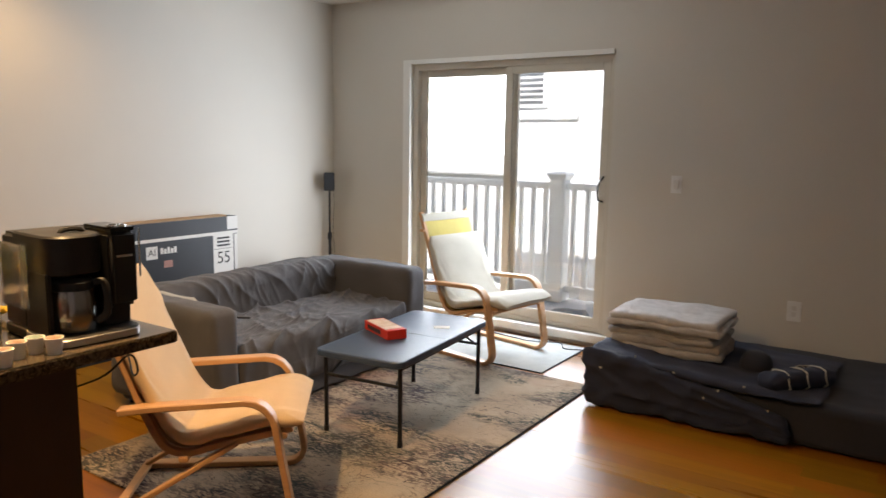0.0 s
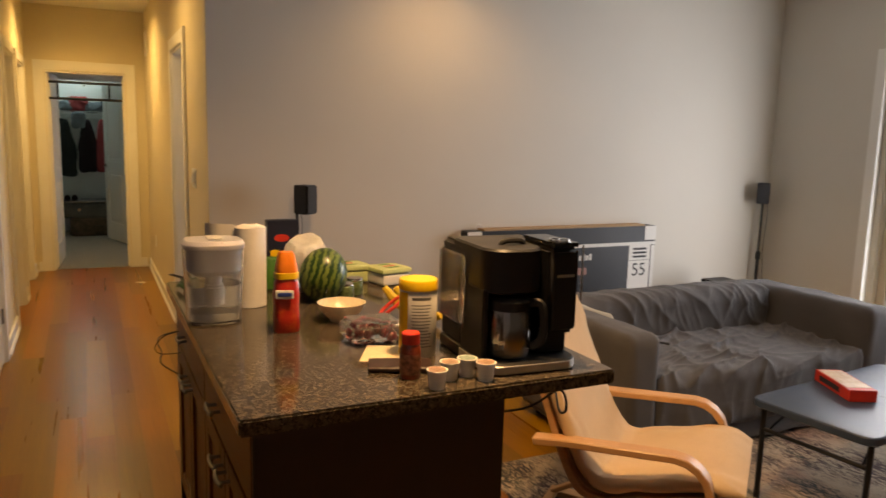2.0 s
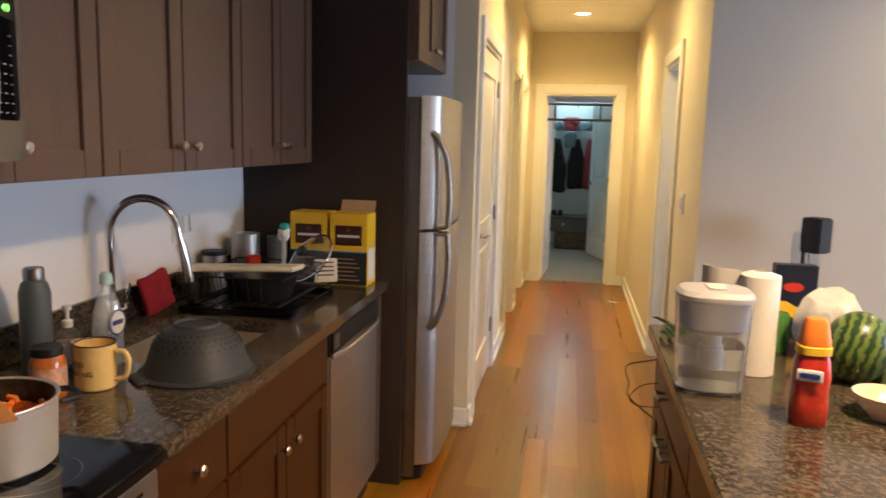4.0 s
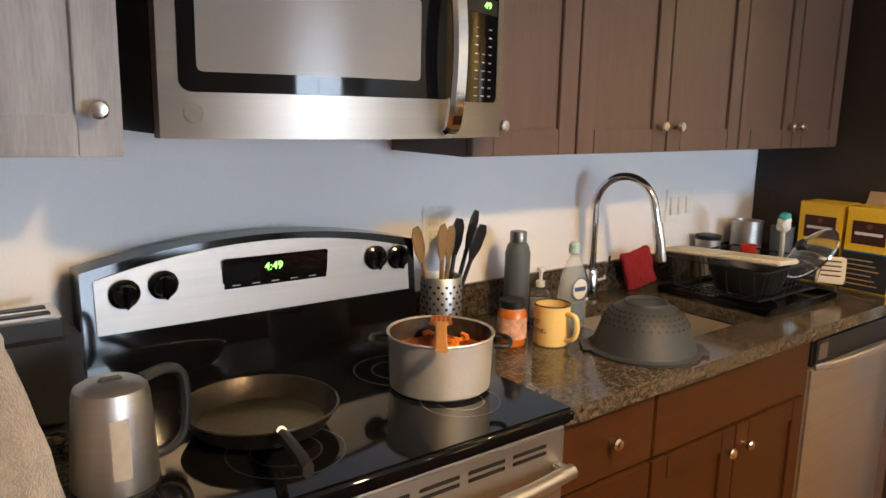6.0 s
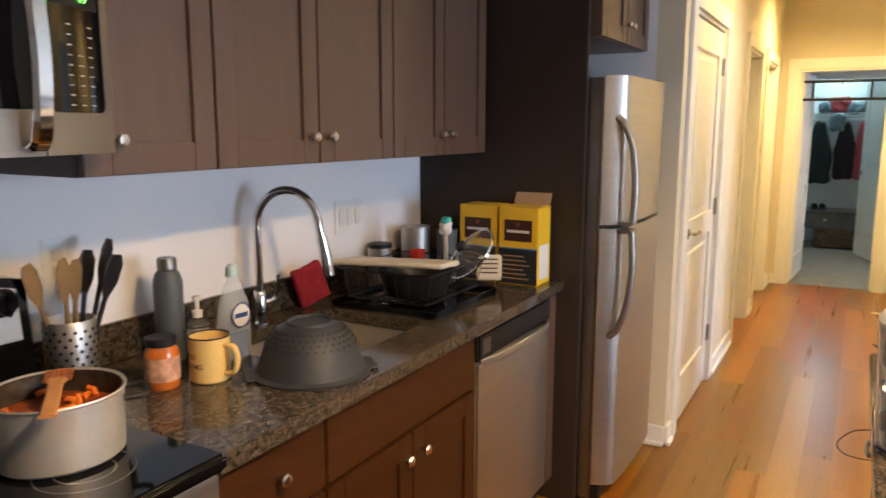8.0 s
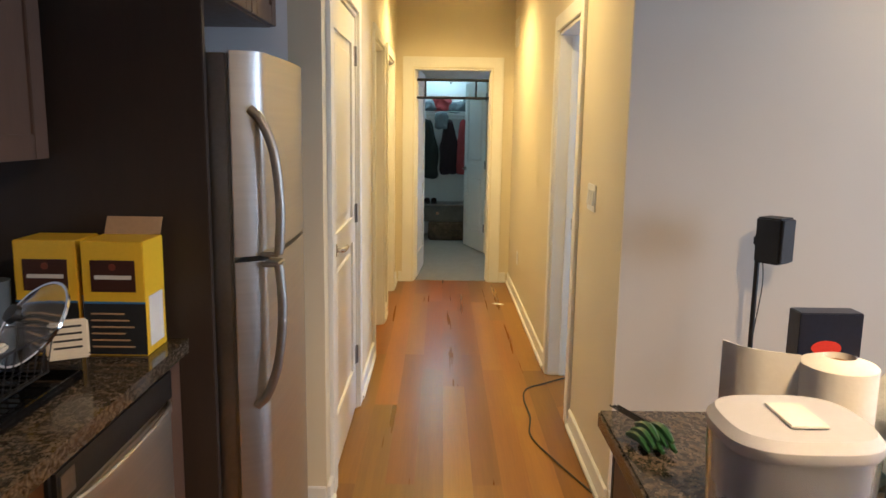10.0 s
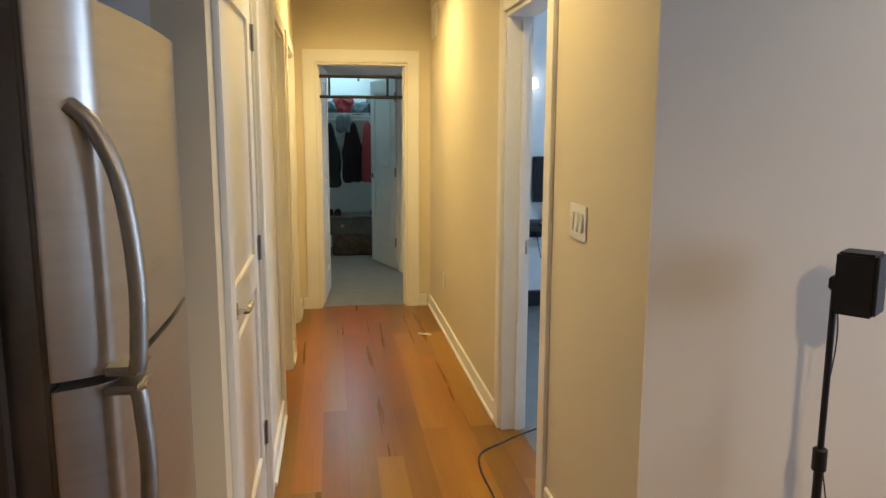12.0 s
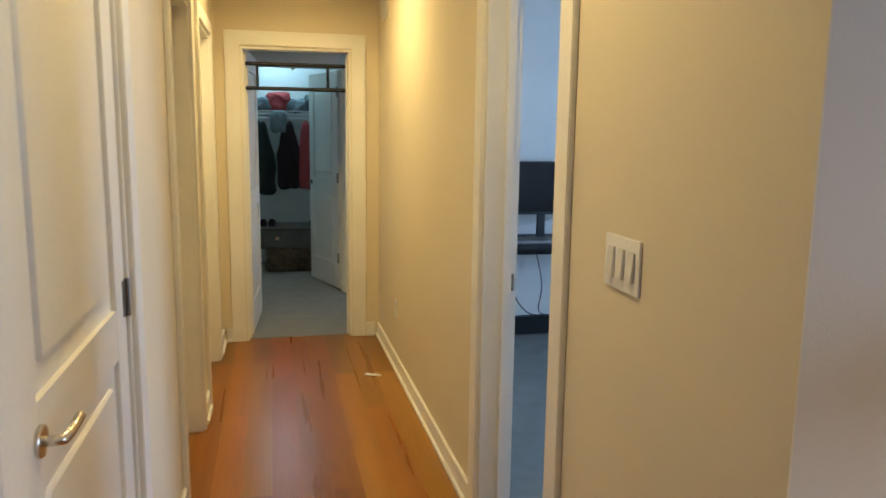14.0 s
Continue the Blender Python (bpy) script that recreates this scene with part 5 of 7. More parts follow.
def hang(p):
    u = min(1.0, (p.z - CT) / 0.46)
    return Vector((p.x - 0.10 * max(0.0, 1 - u) ** 1.3 * (1 if p.x < -1.06 else 0.2), p.y + 0.03 * math.sin(u * 7), p.z - 0.03 * abs(p.x + 1.06) / 0.1))
part("cloth", soft(-1.145, -0.92, -0.52, -0.34, CT + 0.0, CT + 0.46, 0.06, 18, 0.016, 8, (1, 1, 0.5), 2, None, hang), "terry", tw)

ut = thing("utensil_holder", "perforated steel utensil crock with cooking tools", "utensil holder", (-2.235, -0.81, CT))
UX, UY = -2.205, -0.80
M["tool_wood"] = mat("olive_brown_wood", (0.26, 0.165, 0.07), 0.6, vary=0.14, scale=10)
M["holes"] = mat("dark_holes", (0.015, 0.014, 0.013), 0.6)
pc1 = part("crock", lathe([(0, CT), (0.052, CT), (0.054, CT + 0.004), (0.054, CT + 0.165), (0.052, CT + 0.168), (0.050, CT + 0.165), (0.050, CT + 0.01), (0, CT + 0.008)], (UX, UY, 0), 40), "steel", ut)
hole_bm = bmesh.new()
for r in range(9):
    for k in range(16):
        a = 2 * math.pi * (k + 0.5 * (r % 2)) / 16
        own = cyl(0.0042, 0, 0.0012, (0, 0, 0), 8)
        join(hole_bm, moved(own, Matrix.Translation((UX, UY, CT + 0.03 + r * 0.0145)) @ pose(0, 0, 0, 0, 0, math.degrees(a)) @ pose(0.0538, 0, 0, 0, 90, 0)))
tagged(part("perforation", hole_bm, "holes", pc1), kind="stuff")
for dx, dy, h, mname, w in ((-0.005, 0.01, 0.30, "tool_wood", 0.022), (0.02, 0.02, 0.31, "tool_wood", 0.022), (0.045, 0.0, 0.30, "tool_wood", 0.024), (-0.035, -0.005, 0.31, "black", 0.030), (-0.06, 0.0, 0.33, "black", 0.022), (-0.05, 0.02, 0.30, "black", 0.034)):
    b0, b1 = Vector((UX + dx * 0.3, UY + dy * 0.3, CT + 0.02)), Vector((UX + dx * 1.9, UY + dy * 2.5, CT + h))
    own = tube([b0, b0.lerp(b1, 0.68)], 0.0055, 8)
    sweep([b0.lerp(b1, 0.66), b0.lerp(b1, 0.78), b0.lerp(b1, 0.93), b1], rect(w * 2, 0.007, 0.003), (1, 0.4, 0), own, sizes=[0.35, 0.95, 1.0, 0.55])
    part("cooking_tool", own, mname, ut, "dark wooden spatula" if mname == "tool_wood" else "black nylon turner")


def bottle(name, label, category, at, prof, material, seg=28, caps=()):
    t = thing(name, label, category, at)
    part("body", lathe(prof, at, seg), material, t)
    for pname, pprof, pm in caps:
        part(pname, lathe(pprof, at, seg), pm, t)
    return t


M["slate"] = mat("slate_bottle", (0.085, 0.10, 0.105), 0.5, vary=0.08)
bottle("water_bottle", "slate grey steel water bottle", "bottle", (-2.475, -0.80, CT), [(0, 0), (0.034, 0), (0.036, 0.004), (0.036, 0.20), (0.030, 0.222), (0.022, 0.232), (0, 0.232)], "slate", caps=[("cap", [(0.022, 0.232), (0.024, 0.234), (0.024, 0.258), (0.021, 0.262), (0, 0.262)], "steel_dark")])
M["sauce_glass"] = mat("orange_sauce", (0.62, 0.17, 0.02), 0.15, vary=0.15, scale=30, coat=0.6)
j = bottle("sauce_jar", "jar of orange sauce with a dark lid and pale label", "jar", (-2.325, -0.655, CT), [(0, 0), (0.034, 0), (0.038, 0.006), (0.038, 0.085), (0.031, 0.098), (0, 0.098)], "sauce_glass", caps=[("lid", [(0.031, 0.098), (0.034, 0.099), (0.034, 0.116), (0.032, 0.118), (0, 0.118)], "black"), ("label", [(0.0385, 0.020), (0.0387, 0.022), (0.0387, 0.072), (0.0385, 0.074)], mat("peach_label", (0.75, 0.42, 0.28), 0.6, vary=0.25, scale=60))])
mg = thing("mug", "yellow enamel mug with black lettering and a dark rim", "mug", (-2.415, -0.60, CT))
mp3 = (-2.415, -0.60, CT)
mb = part("cup", lathe([(0, 0), (0.042, 0), (0.046, 0.004), (0.047, 0.105), (0.0445, 0.105), (0.043, 0.01), (0, 0.008)], mp3, 36), "mug", mg)
part("rim", lathe([(0.0442, 0.1045), (0.0458, 0.108), (0.0474, 0.1045)], mp3, 36), "black", mg)
_h = [(0.045, 0.088), (0.071, 0.084), (0.079, 0.055), (0.069, 0.026), (0.044, 0.02)]
part("handle", moved(sweep(smooth_path([(r, 0, z) for r, z in _h]), rect(0.016, 0.010, 0.003), (0, 1, 0)), pose(-2.415, -0.60, CT, 0, 0, 97)), "mug", mg)
for txt, z in (("GOOD", 0.064), ("MORNING", 0.042)):
    for k, ch in enumerate(txt):
        a = -25 - (k - (len(txt) - 1) / 2) * -15.0
        words(ch, 0.017, Matrix.Translation((-2.415, -0.60, CT + z)) @ pose(0, 0, 0, 0, 0, a) @ pose(0.0472, 0, 0, 90, 0, 90), 0.0003, "lettering", "black", mb)
M["soap"] = mat("blue_soap", (0.01, 0.11, 0.42), 0.1, vary=0.05, bump=0, glass=0.4, ior=1.33)
ds = thing("dish_soap", "clear dish soap bottle, a third full of blue liquid", "bottle", (-2.56, -0.665, CT))
def squash(bm, at, k):
    for v in bm.verts:
        v.co.y = at[1] + (v.co.y - at[1]) * k
    return bm
part("liquid", squash(lathe([(0, 0.004), (0.046, 0.004), (0.048, 0.075), (0, 0.075)], (-2.56, -0.665, CT), 24), (-2.56, -0.665), 0.52), "soap", ds)
part("bottle", squash(lathe([(0, 0), (0.047, 0), (0.051, 0.01), (0.052, 0.10), (0.046, 0.145), (0.026, 0.19), (0.013, 0.208), (0.013, 0.215), (0, 0.215)], (-2.56, -0.665, CT), 28), (-2.56, -0.665), 0.55), "clear_film", ds)
part("cap", lathe([(0.015, 0.213), (0.017, 0.215), (0.015, 0.238), (0.007, 0.245), (0, 0.245)], (-2.56, -0.665, CT), 18), mat("pale_teal", (0.55, 0.75, 0.72), 0.4), ds)
_m = pose(-2.556, -0.6355, CT + 0.118, -90, 0, -4)
part("label", moved(moved(cyl(0.030, 0, 0.0012, (0, 0, 0), 28), Matrix.Diagonal((1, 1.1, 1, 1))), _m), "paper", ds, "round white label with a navy rim")
part("label_rim", moved(lathe([(0.026, 0.0012), (0.030, 0.0012), (0.030, 0.0018), (0.026, 0.0018), (0.026, 0.0012)], (0, 0, 0), 28), _m @ Matrix.Diagonal((1, 1.1, 1, 1))), mat("navy_print", (0.03, 0.06, 0.2), 0.5), ds)
part("label_mark", moved(box(-0.020, 0.020, -0.006, 0.006, 0.0012, 0.0018), _m), bpy.data.materials["navy_print"], ds)
bottle("pump_bottle", "small clear hand soap pump bottle", "bottle", (-2.515, -0.745, CT), [(0, 0), (0.026, 0), (0.028, 0.004), (0.028, 0.09), (0.012, 0.108), (0, 0.108)], "clear", caps=[("pump", [(0.012, 0.108), (0.013, 0.125), (0.005, 0.128), (0.005, 0.150), (0.011, 0.152), (0.011, 0.162), (0, 0.163)], "paper"), ("label", [(0.0283, 0.02), (0.0285, 0.022), (0.0285, 0.07), (0.0283, 0.072)], "paper")])
bottle("small_cup", "pale pink plastic cup behind the mug", "cup", (-2.50, -0.69, CT), [(0, 0), (0.026, 0), (0.030, 0.08), (0.028, 0.08), (0.024, 0.004), (0, 0.004)], mat("pink_plastic", (0.70, 0.42, 0.33), 0.5))

M["rubber"] = mat("slate_silicone", (0.034, 0.039, 0.047), 0.55, vary=0.1)
CX, CY = -2.575, -0.43
cl = thing("colander", "slate grey colander turned upside down beside the sink", "colander", (CX, CY, CT))
cb2 = part("bowl", lathe([(0.142, 0.000), (0.144, 0.006), (0.132, 0.012), (0.124, 0.03), (0.108, 0.075), (0.085, 0.108), (0.058, 0.121), (0.055, 0.128), (0.050, 0.128), (0.048, 0.122), (0, 0.120)], (CX, CY, CT), 48), "rubber", cl)
bm = bmesh.new()
for r, (rad, z, tilt) in enumerate(((0.1005, 0.0885, 54), (0.0925, 0.0995, 48), (0.0825, 0.1095, 40), (0.1075, 0.0765, 62))):
    for k in range(36):
        own = cyl(0.0036, 0, 0.0014, (0, 0, 0), 6)
        join(bm, moved(own, Matrix.Translation((CX, CY, CT + z)) @ pose(0, 0, 0, 0, 0, k * 10 + 5 * (r % 2)) @ pose(rad, 0, 0, 0, tilt, 0)))
tagged(part("perforation", bm, "holes", cb2), kind="stuff")
for s, a in ((1, 20), (-1, 20)):
    own = soft(0.13 * s - 0.028, 0.13 * s + 0.028, -0.045, 0.045, 0.001, 0.010, 0.005, 6)
    part("handle", moved(own, pose(CX, CY, CT, 0, 0, a + 118)), "rubber", cl)

# dish rack with what dries in it
M["cream_slot"] = mat("cream_slotted_plastic", (0.62, 0.55, 0.42), 0.5, vary=0.06)
dk = thing("dish_rack", "black wire dish rack on a drip tray", "dish rack", (-3.37, -0.62, CT))
tx0, tx1, ty0, ty1 = -3.57, -3.13, -0.80, -0.40
bm = box(tx0, tx1, ty0, ty1, CT + 0.001, CT + 0.010, 0.004)
for a, b, c, e in ((tx0, tx1, ty0, ty0 + 0.012), (tx0, tx1, ty1 - 0.012, ty1), (tx0, tx0 + 0.012, ty0, ty1), (tx1 - 0.012, tx1, ty0, ty1)):
    box(a, b, c, e, CT + 0.008, CT + 0.022, 0.004, bm)
part("drip_tray", bm, "black_gloss", dk, "glossy black drip tray")
rx0, rx1, ry0, ry1 = -3.55, -3.15, -0.78, -0.44
for z, g in ((CT + 0.03, 0.02), (CT + 0.125, 0.0)):
    part("wire_hoop", sweep([(rx0 + g, ry0 + g, z), (rx1 - g, ry0 + g, z), (rx1 - g, ry1 - g, z), (rx0 + g, ry1 - g, z)], ring(0.003, 6), closed=True), "black_metal", dk)
for k in range(13):
    x = rx0 + 0.025 + k * (rx1 - rx0 - 0.05) / 12
    part("wire", tube([(x, ry0, CT + 0.125), (x, ry0 + 0.02, CT + 0.03), (x, ry1 - 0.02, CT + 0.03), (x, ry1, CT + 0.125)], 0.002, 5), "black_metal", dk)
for k in range(7):
    y = ry0 + 0.03 + k * (ry1 - ry0 - 0.06) / 6
    part("wire", tube([(rx0, y, CT + 0.125), (rx0 + 0.02, y, CT + 0.03), (rx1 - 0.02, y, CT + 0.03), (rx1, y, CT + 0.125)], 0.002, 5), "black_metal", dk)
cbd = thing("cutting_board", "cream plastic cutting board lying across the dish rack", "cutting board")
part("board", box(-0.075, 0.075, -0.20, 0.20, 0, 0.016, 0.005), mat("cream_plastic", (0.74, 0.68, 0.54), 0.5), cbd)
cbd.matrix_basis = pose(-3.255, -0.625, CT + 0.134, 2, -4, 5)
bw = thing("plastic_tub", "black plastic tub in the dish rack", "tub", (-3.35, -0.56, CT + 0.035))
part("tub", lathe([(0, 0), (0.10, 0), (0.13, 0.085), (0.126, 0.086), (0.096, 0.006), (0, 0.005)], (-3.31, -0.58, CT + 0.034), 32), "black", bw)
lid = thing("glass_lid", "round glass pot lid with a steel rim, propped upright", "lid")
part("glass", lathe([(0, 0.03), (0.05, 0.026), (0.10, 0.006), (0.102, 0.002), (0.098, 0.002), (0.05, 0.022), (0, 0.026)], (0, 0, 0), 36), "clear", lid)
part("rim", lathe([(0.100, 0), (0.106, 0.0), (0.106, 0.006), (0.100, 0.006), (0.100, 0)], (0, 0, 0), 36), "chrome", lid)
part("grip", lathe([(0.008, 0.03), (0.008, 0.04), (0.022, 0.046), (0.020, 0.058), (0, 0.06)], (0, 0, 0), 20), "black", lid)
lid.matrix_basis = Matrix.Translation((-3.50, -0.47, CT + 0.145)) @ Vector((0.62, -0.46, 0.64)).to_track_quat("Z", "Y").to_matrix().to_4x4()
br = thing("dish_brush", "white dish brush with teal bristle tips", "brush")
part("handle", tube(smooth_path([(0, 0, 0), (0.0, 0.005, 0.08), (0, 0, 0.16)]), 0.008, 10), "paper", br)
part("bristles", soft(-0.022, 0.022, -0.02, 0.02, 0.15, 0.205, 0.018, 10, 0.006, 60), "paper", br)
part("bristle_tips", soft(-0.018, 0.018, -0.016, 0.016, 0.198, 0.216, 0.008, 8, 0.004, 60), mat("teal", (0.05, 0.42, 0.40), 0.6), br)
br.matrix_basis = pose(-3.54, -0.60, CT + 0.06, -8, 12, 0)
bottle("canister", "low steel canister with a black lid", "canister", (-3.50, -0.855, CT), [(0, 0), (0.045, 0), (0.045, 0.14), (0, 0.14)], "steel", caps=[("lid", [(0.046, 0.14), (0.047, 0.142), (0.047, 0.155), (0.04, 0.157), (0.0, 0.157)], "black")])
bottle("steel_cup", "tall brushed steel cup", "cup", (-3.70, -0.82, CT), [(0, 0), (0.055, 0), (0.058, 0.20), (0.055, 0.20), (0.052, 0.005), (0, 0.005)], "steel")
bottle("dark_tumbler", "dark plastic tumbler behind the dish rack", "cup", (-3.74, -0.70, CT), [(0, 0), (0.036, 0), (0.042, 0.19), (0.040, 0.19), (0.034, 0.005), (0, 0.005)], "slate")
bottle("red_cup", "small red plastic cup in the dish rack", "cup", (-3.55, -0.72, CT + 0.034), [(0, 0), (0.024, 0), (0.030, 0.10), (0.028, 0.10), (0.022, 0.004), (0, 0.004)], "red")
sg = thing("dish_cloth", "folded dark red dish cloth hung over the sink edge", "cloth")
part("cloth", soft(-0.054, 0.054, -0.012, 0.012, 0, 0.138, 0.010, 12, 0.006, 30), mat("dark_red_cloth", (0.30, 0.012, 0.02), 0.9, bump=0.4), sg)
sg.matrix_basis = pose(-3.105, -0.845, CT + 0.014, -10, 20, -25)


sh2 = thing("soap_holder", "cream plastic slotted holder hooked on the dish rack", "holder")
part("panel", box(-0.006, 0.006, -0.045, 0.045, 0.0, 0.085, 0.005, None, 3), "cream_slot", sh2)
part("tray", box(-0.035, 0.006, -0.045, 0.045, -0.006, 0.004, 0.004), "cream_slot", sh2)
for r in range(4):
    part("slot", box(0.006, 0.0068, -0.030, 0.030, 0.018 + r * 0.016, 0.023 + r * 0.016), "holes", sh2)
sh2.matrix_basis = pose(-3.575, -0.435, CT + 0.050, 0, -12, 28)


def coffee_box(at, flap, label):
    """A yellow carton with a brown panel; its printed face towards +x."""
    t = thing("coffee_box", label, "carton", at, "yellow coffee cartons")
    x, y, z = at
    w, h, dp = 0.155, 0.292, 0.13
    part("carton", box(x - dp, x, y, y + w, z, z + h, 0.002), "yellow", t)
    part("brown_panel", box(x, x + 0.0015, y + 0.022, y + w - 0.022, z + 0.165, z + 0.245), mat("brown_print", (0.055, 0.018, 0.012), 0.5), t)
    part("brand_bar", box(x + 0.0015, x + 0.0025, y + 0.032, y + w - 0.032, z + 0.197, z + 0.207), "paper", t)
    part("emblem", cyl(0.009, 0, 0.001, (x + 0.0015, y + w / 2, z + 0.228), 16, None, pose(0, 0, 0, 0, 90, 0)), mat("dull_red_print", (0.22, 0.05, 0.03), 0.5), t)
    part("dark_half", box(x, x + 0.0015, y, y + w, z + 0.004, z + 0.135), "boxdark", t)
    part("stripe", box(x, x + 0.0018, y, y + w, z + 0.135, z + 0.140), mat("blue_print", (0.05, 0.2, 0.45), 0.5), t)
    for k in range(6):
        part("text_bar", box(x + 0.0015, x + 0.0025, y + 0.018, y + w - 0.03 - 0.012 * (k % 3), z + 0.022 + k * 0.017, z + 0.026 + k * 0.017), "card", t)
    part("side_panel", box(x - dp + 0.02, x - 0.02, y + w, y + w + 0.0015, z + 0.02, z + 0.15), "paper", t)
    if flap:
        part("flap", moved(box(-0.001, 0.001, 0.004, w - 0.004, 0, 0.05), pose(x - dp + 0.002, y, z + h, 0, -28, 0)), "card", t, "open cardboard flap")
    return t


coffee_box((-3.74, -0.475, CT), True, "yellow coffee carton with a brown panel, its flap open")
coffee_box((-3.745, -0.645, CT), False, "yellow coffee carton with a brown panel")

# ---- on the island ----
_earlier = set(bpy.data.objects)
ISLAND_SHIFT = Vector((-0.006, -0.028, 0))  # the whole group of loose things
pi = thing("water_pitcher", "clear water filter pitcher with a white lid, half full", "pitcher", (-2.77, 0.865, CT))
def oval(prof, at, sx, sy, seg=36):
    bm = lathe(prof, (0, 0, 0), seg)
    for v in bm.verts:
        c = v.co
        r = math.hypot(c.x, c.y)
        if r > 1e-6:
            a = math.atan2(c.y, c.x)
            k = (abs(math.cos(a)) ** 3.2 + abs(math.sin(a)) ** 3.2) ** (-1 / 3.2)
            c.x, c.y = r * k * math.cos(a) * sx, r * k * math.sin(a) * sy
    return moved(bm, Matrix.Translation(at))
pa = (-2.79, 0.872, CT)
part("jug", oval([(0, 0), (0.058, 0), (0.064, 0.006), (0.072, 0.205), (0.069, 0.205), (0.061, 0.009), (0, 0.006)], pa, 1.12, 1.26), "clear", pi)
part("water", oval([(0, 0.010), (0.0595, 0.010), (0.0645, 0.105), (0, 0.105)], pa, 1.10, 1.24), "water", pi)
M["milky"] = mat("milky_plastic", (0.58, 0.59, 0.65), 0.35, vary=0.04, bump=0, glass=0.25, ior=1.3)
part("reservoir", oval([(0, 0.135), (0.05, 0.132), (0.066, 0.145), (0.068, 0.207), (0, 0.207)], pa, 1.09, 1.22), "milky", pi, "milky filter reservoir")
part("filter", lathe([(0, 0.05), (0.030, 0.05), (0.030, 0.095), (0.024, 0.10), (0.028, 0.135), (0, 0.135)], pa, 24), "paper", pi, "white filter cartridge")
part("lid", oval([(0.071, 0.203), (0.073, 0.207), (0.073, 0.216), (0.066, 0.226), (0, 0.230)], pa, 1.12, 1.26), "milky", pi)
part("lid_hatch", box(pa[0] - 0.03, pa[0] + 0.045, pa[1] - 0.022, pa[1] + 0.022, CT + 0.229, CT + 0.232, 0.001), "paper", pi)

pi.scale = (0.98, 0.98, 1.12)
pi.location += Vector((0.03, -0.012, 0))
pt = thing("paper_towel", "roll of white paper towel with a loose sheet", "paper towel", (-2.93, 1.005, CT))
part("roll", lathe([(0.021, 0), (0.049, 0), (0.051, 0.002), (0.051, 0.263), (0.049, 0.265), (0.021, 0.275), (0.021, 0)], (-2.93, 1.005, CT), 40), "paper", pt)
part("core", lathe([(0.018, 0.001), (0.0205, 0.001), (0.0205, 0.266), (0.018, 0.266)], (-2.93, 1.005, CT), 24), "card", pt, "brown cardboard core")
sheet = [(-2.94, 0.956, 0), (-2.95, 0.932, 0), (-2.963, 0.905, 0), (-2.985, 0.884, 0), (-3.012, 0.872, 0)]
part("loose_sheet", sweep([(a, b, CT + 0.138) for a, b, _ in smooth_path(sheet)], [(-0.135, -0.001), (0.135, -0.001), (0.135, 0.001), (-0.135, 0.001)], (0, 0, 1)), "paper", pt)

cr = thing("creamer_bottle", "red coffee creamer bottle with an orange cap", "bottle", (-2.565, 1.035, CT))
part("body", oval([(0, 0), (0.036, 0), (0.040, 0.005), (0.041, 0.05), (0.038, 0.075), (0.041, 0.11), (0.037, 0.145), (0.031, 0.16), (0, 0.16)], (-2.565, 1.035, CT), 0.78, 0.92), mat("creamer_print", (0.42, 0.022, 0.012), 0.3, vary=0.3, scale=22, second=(0.55, 0.11, 0.02), coat=0.4, spread=(0.25, 0.5)), cr)
part("collar", oval([(0.030, 0.158), (0.036, 0.16), (0.036, 0.176), (0.033, 0.178), (0, 0.178)], (-2.565, 1.035, CT), 0.85, 0.95), "yellow", cr, "yellow shrink band")
part("cap", oval([(0.033, 0.178), (0.033, 0.19), (0.025, 0.228), (0.020, 0.236), (0, 0.237)], (-2.565, 1.035, CT), 0.85, 0.95), "orange", cr)
own = soft(-0.003, 0.003, -0.026, 0.026, -0.013, 0.013, 0.003, 6)
part("brand_patch", moved(own, pose(-2.531, 1.022, CT + 0.117, 0, 0, -16)), "paper", cr, "white and blue brand patch")
own = soft(-0.002, 0.002, -0.02, 0.02, -0.006, 0.006, 0.002, 6)
part("brand_mark", moved(own, pose(-2.5285, 1.0215, CT + 0.117, 0, 0, -16)), mat("blue_ink", (0.02, 0.05, 0.3), 0.5), cr)


def melon_mat():
    m = mat("melon_rind", (0.10, 0.17, 0.035), 0.35, vary=0.1, scale=20, coat=0.3)
    t = m.node_tree
    b = t.nodes["Principled BSDF"]
    co, w = t.nodes.new("ShaderNodeTexCoord"), t.nodes.new("ShaderNodeTexWave")
    w.wave_type, w.bands_direction = "BANDS", "X"
    w.inputs["Scale"].default_value, w.inputs["Distortion"].default_value, w.inputs["Detail Scale"].default_value = 14, 4, 3
    t.links.new(co.outputs["Object"], w.inputs[0])
    r = t.nodes.new("ShaderNodeValToRGB")
    r.color_ramp.elements[0].color, r.color_ramp.elements[1].color = (0.012, 0.045, 0.010, 1), (0.13, 0.19, 0.04, 1)
    r.color_ramp.elements[0].position, r.color_ramp.elements[1].position = 0.35, 0.6
    t.links.new(w.outputs["Fac"], r.inputs[0])
    t.links.new(r.outputs[0], b.inputs["Base Color"])
    return m


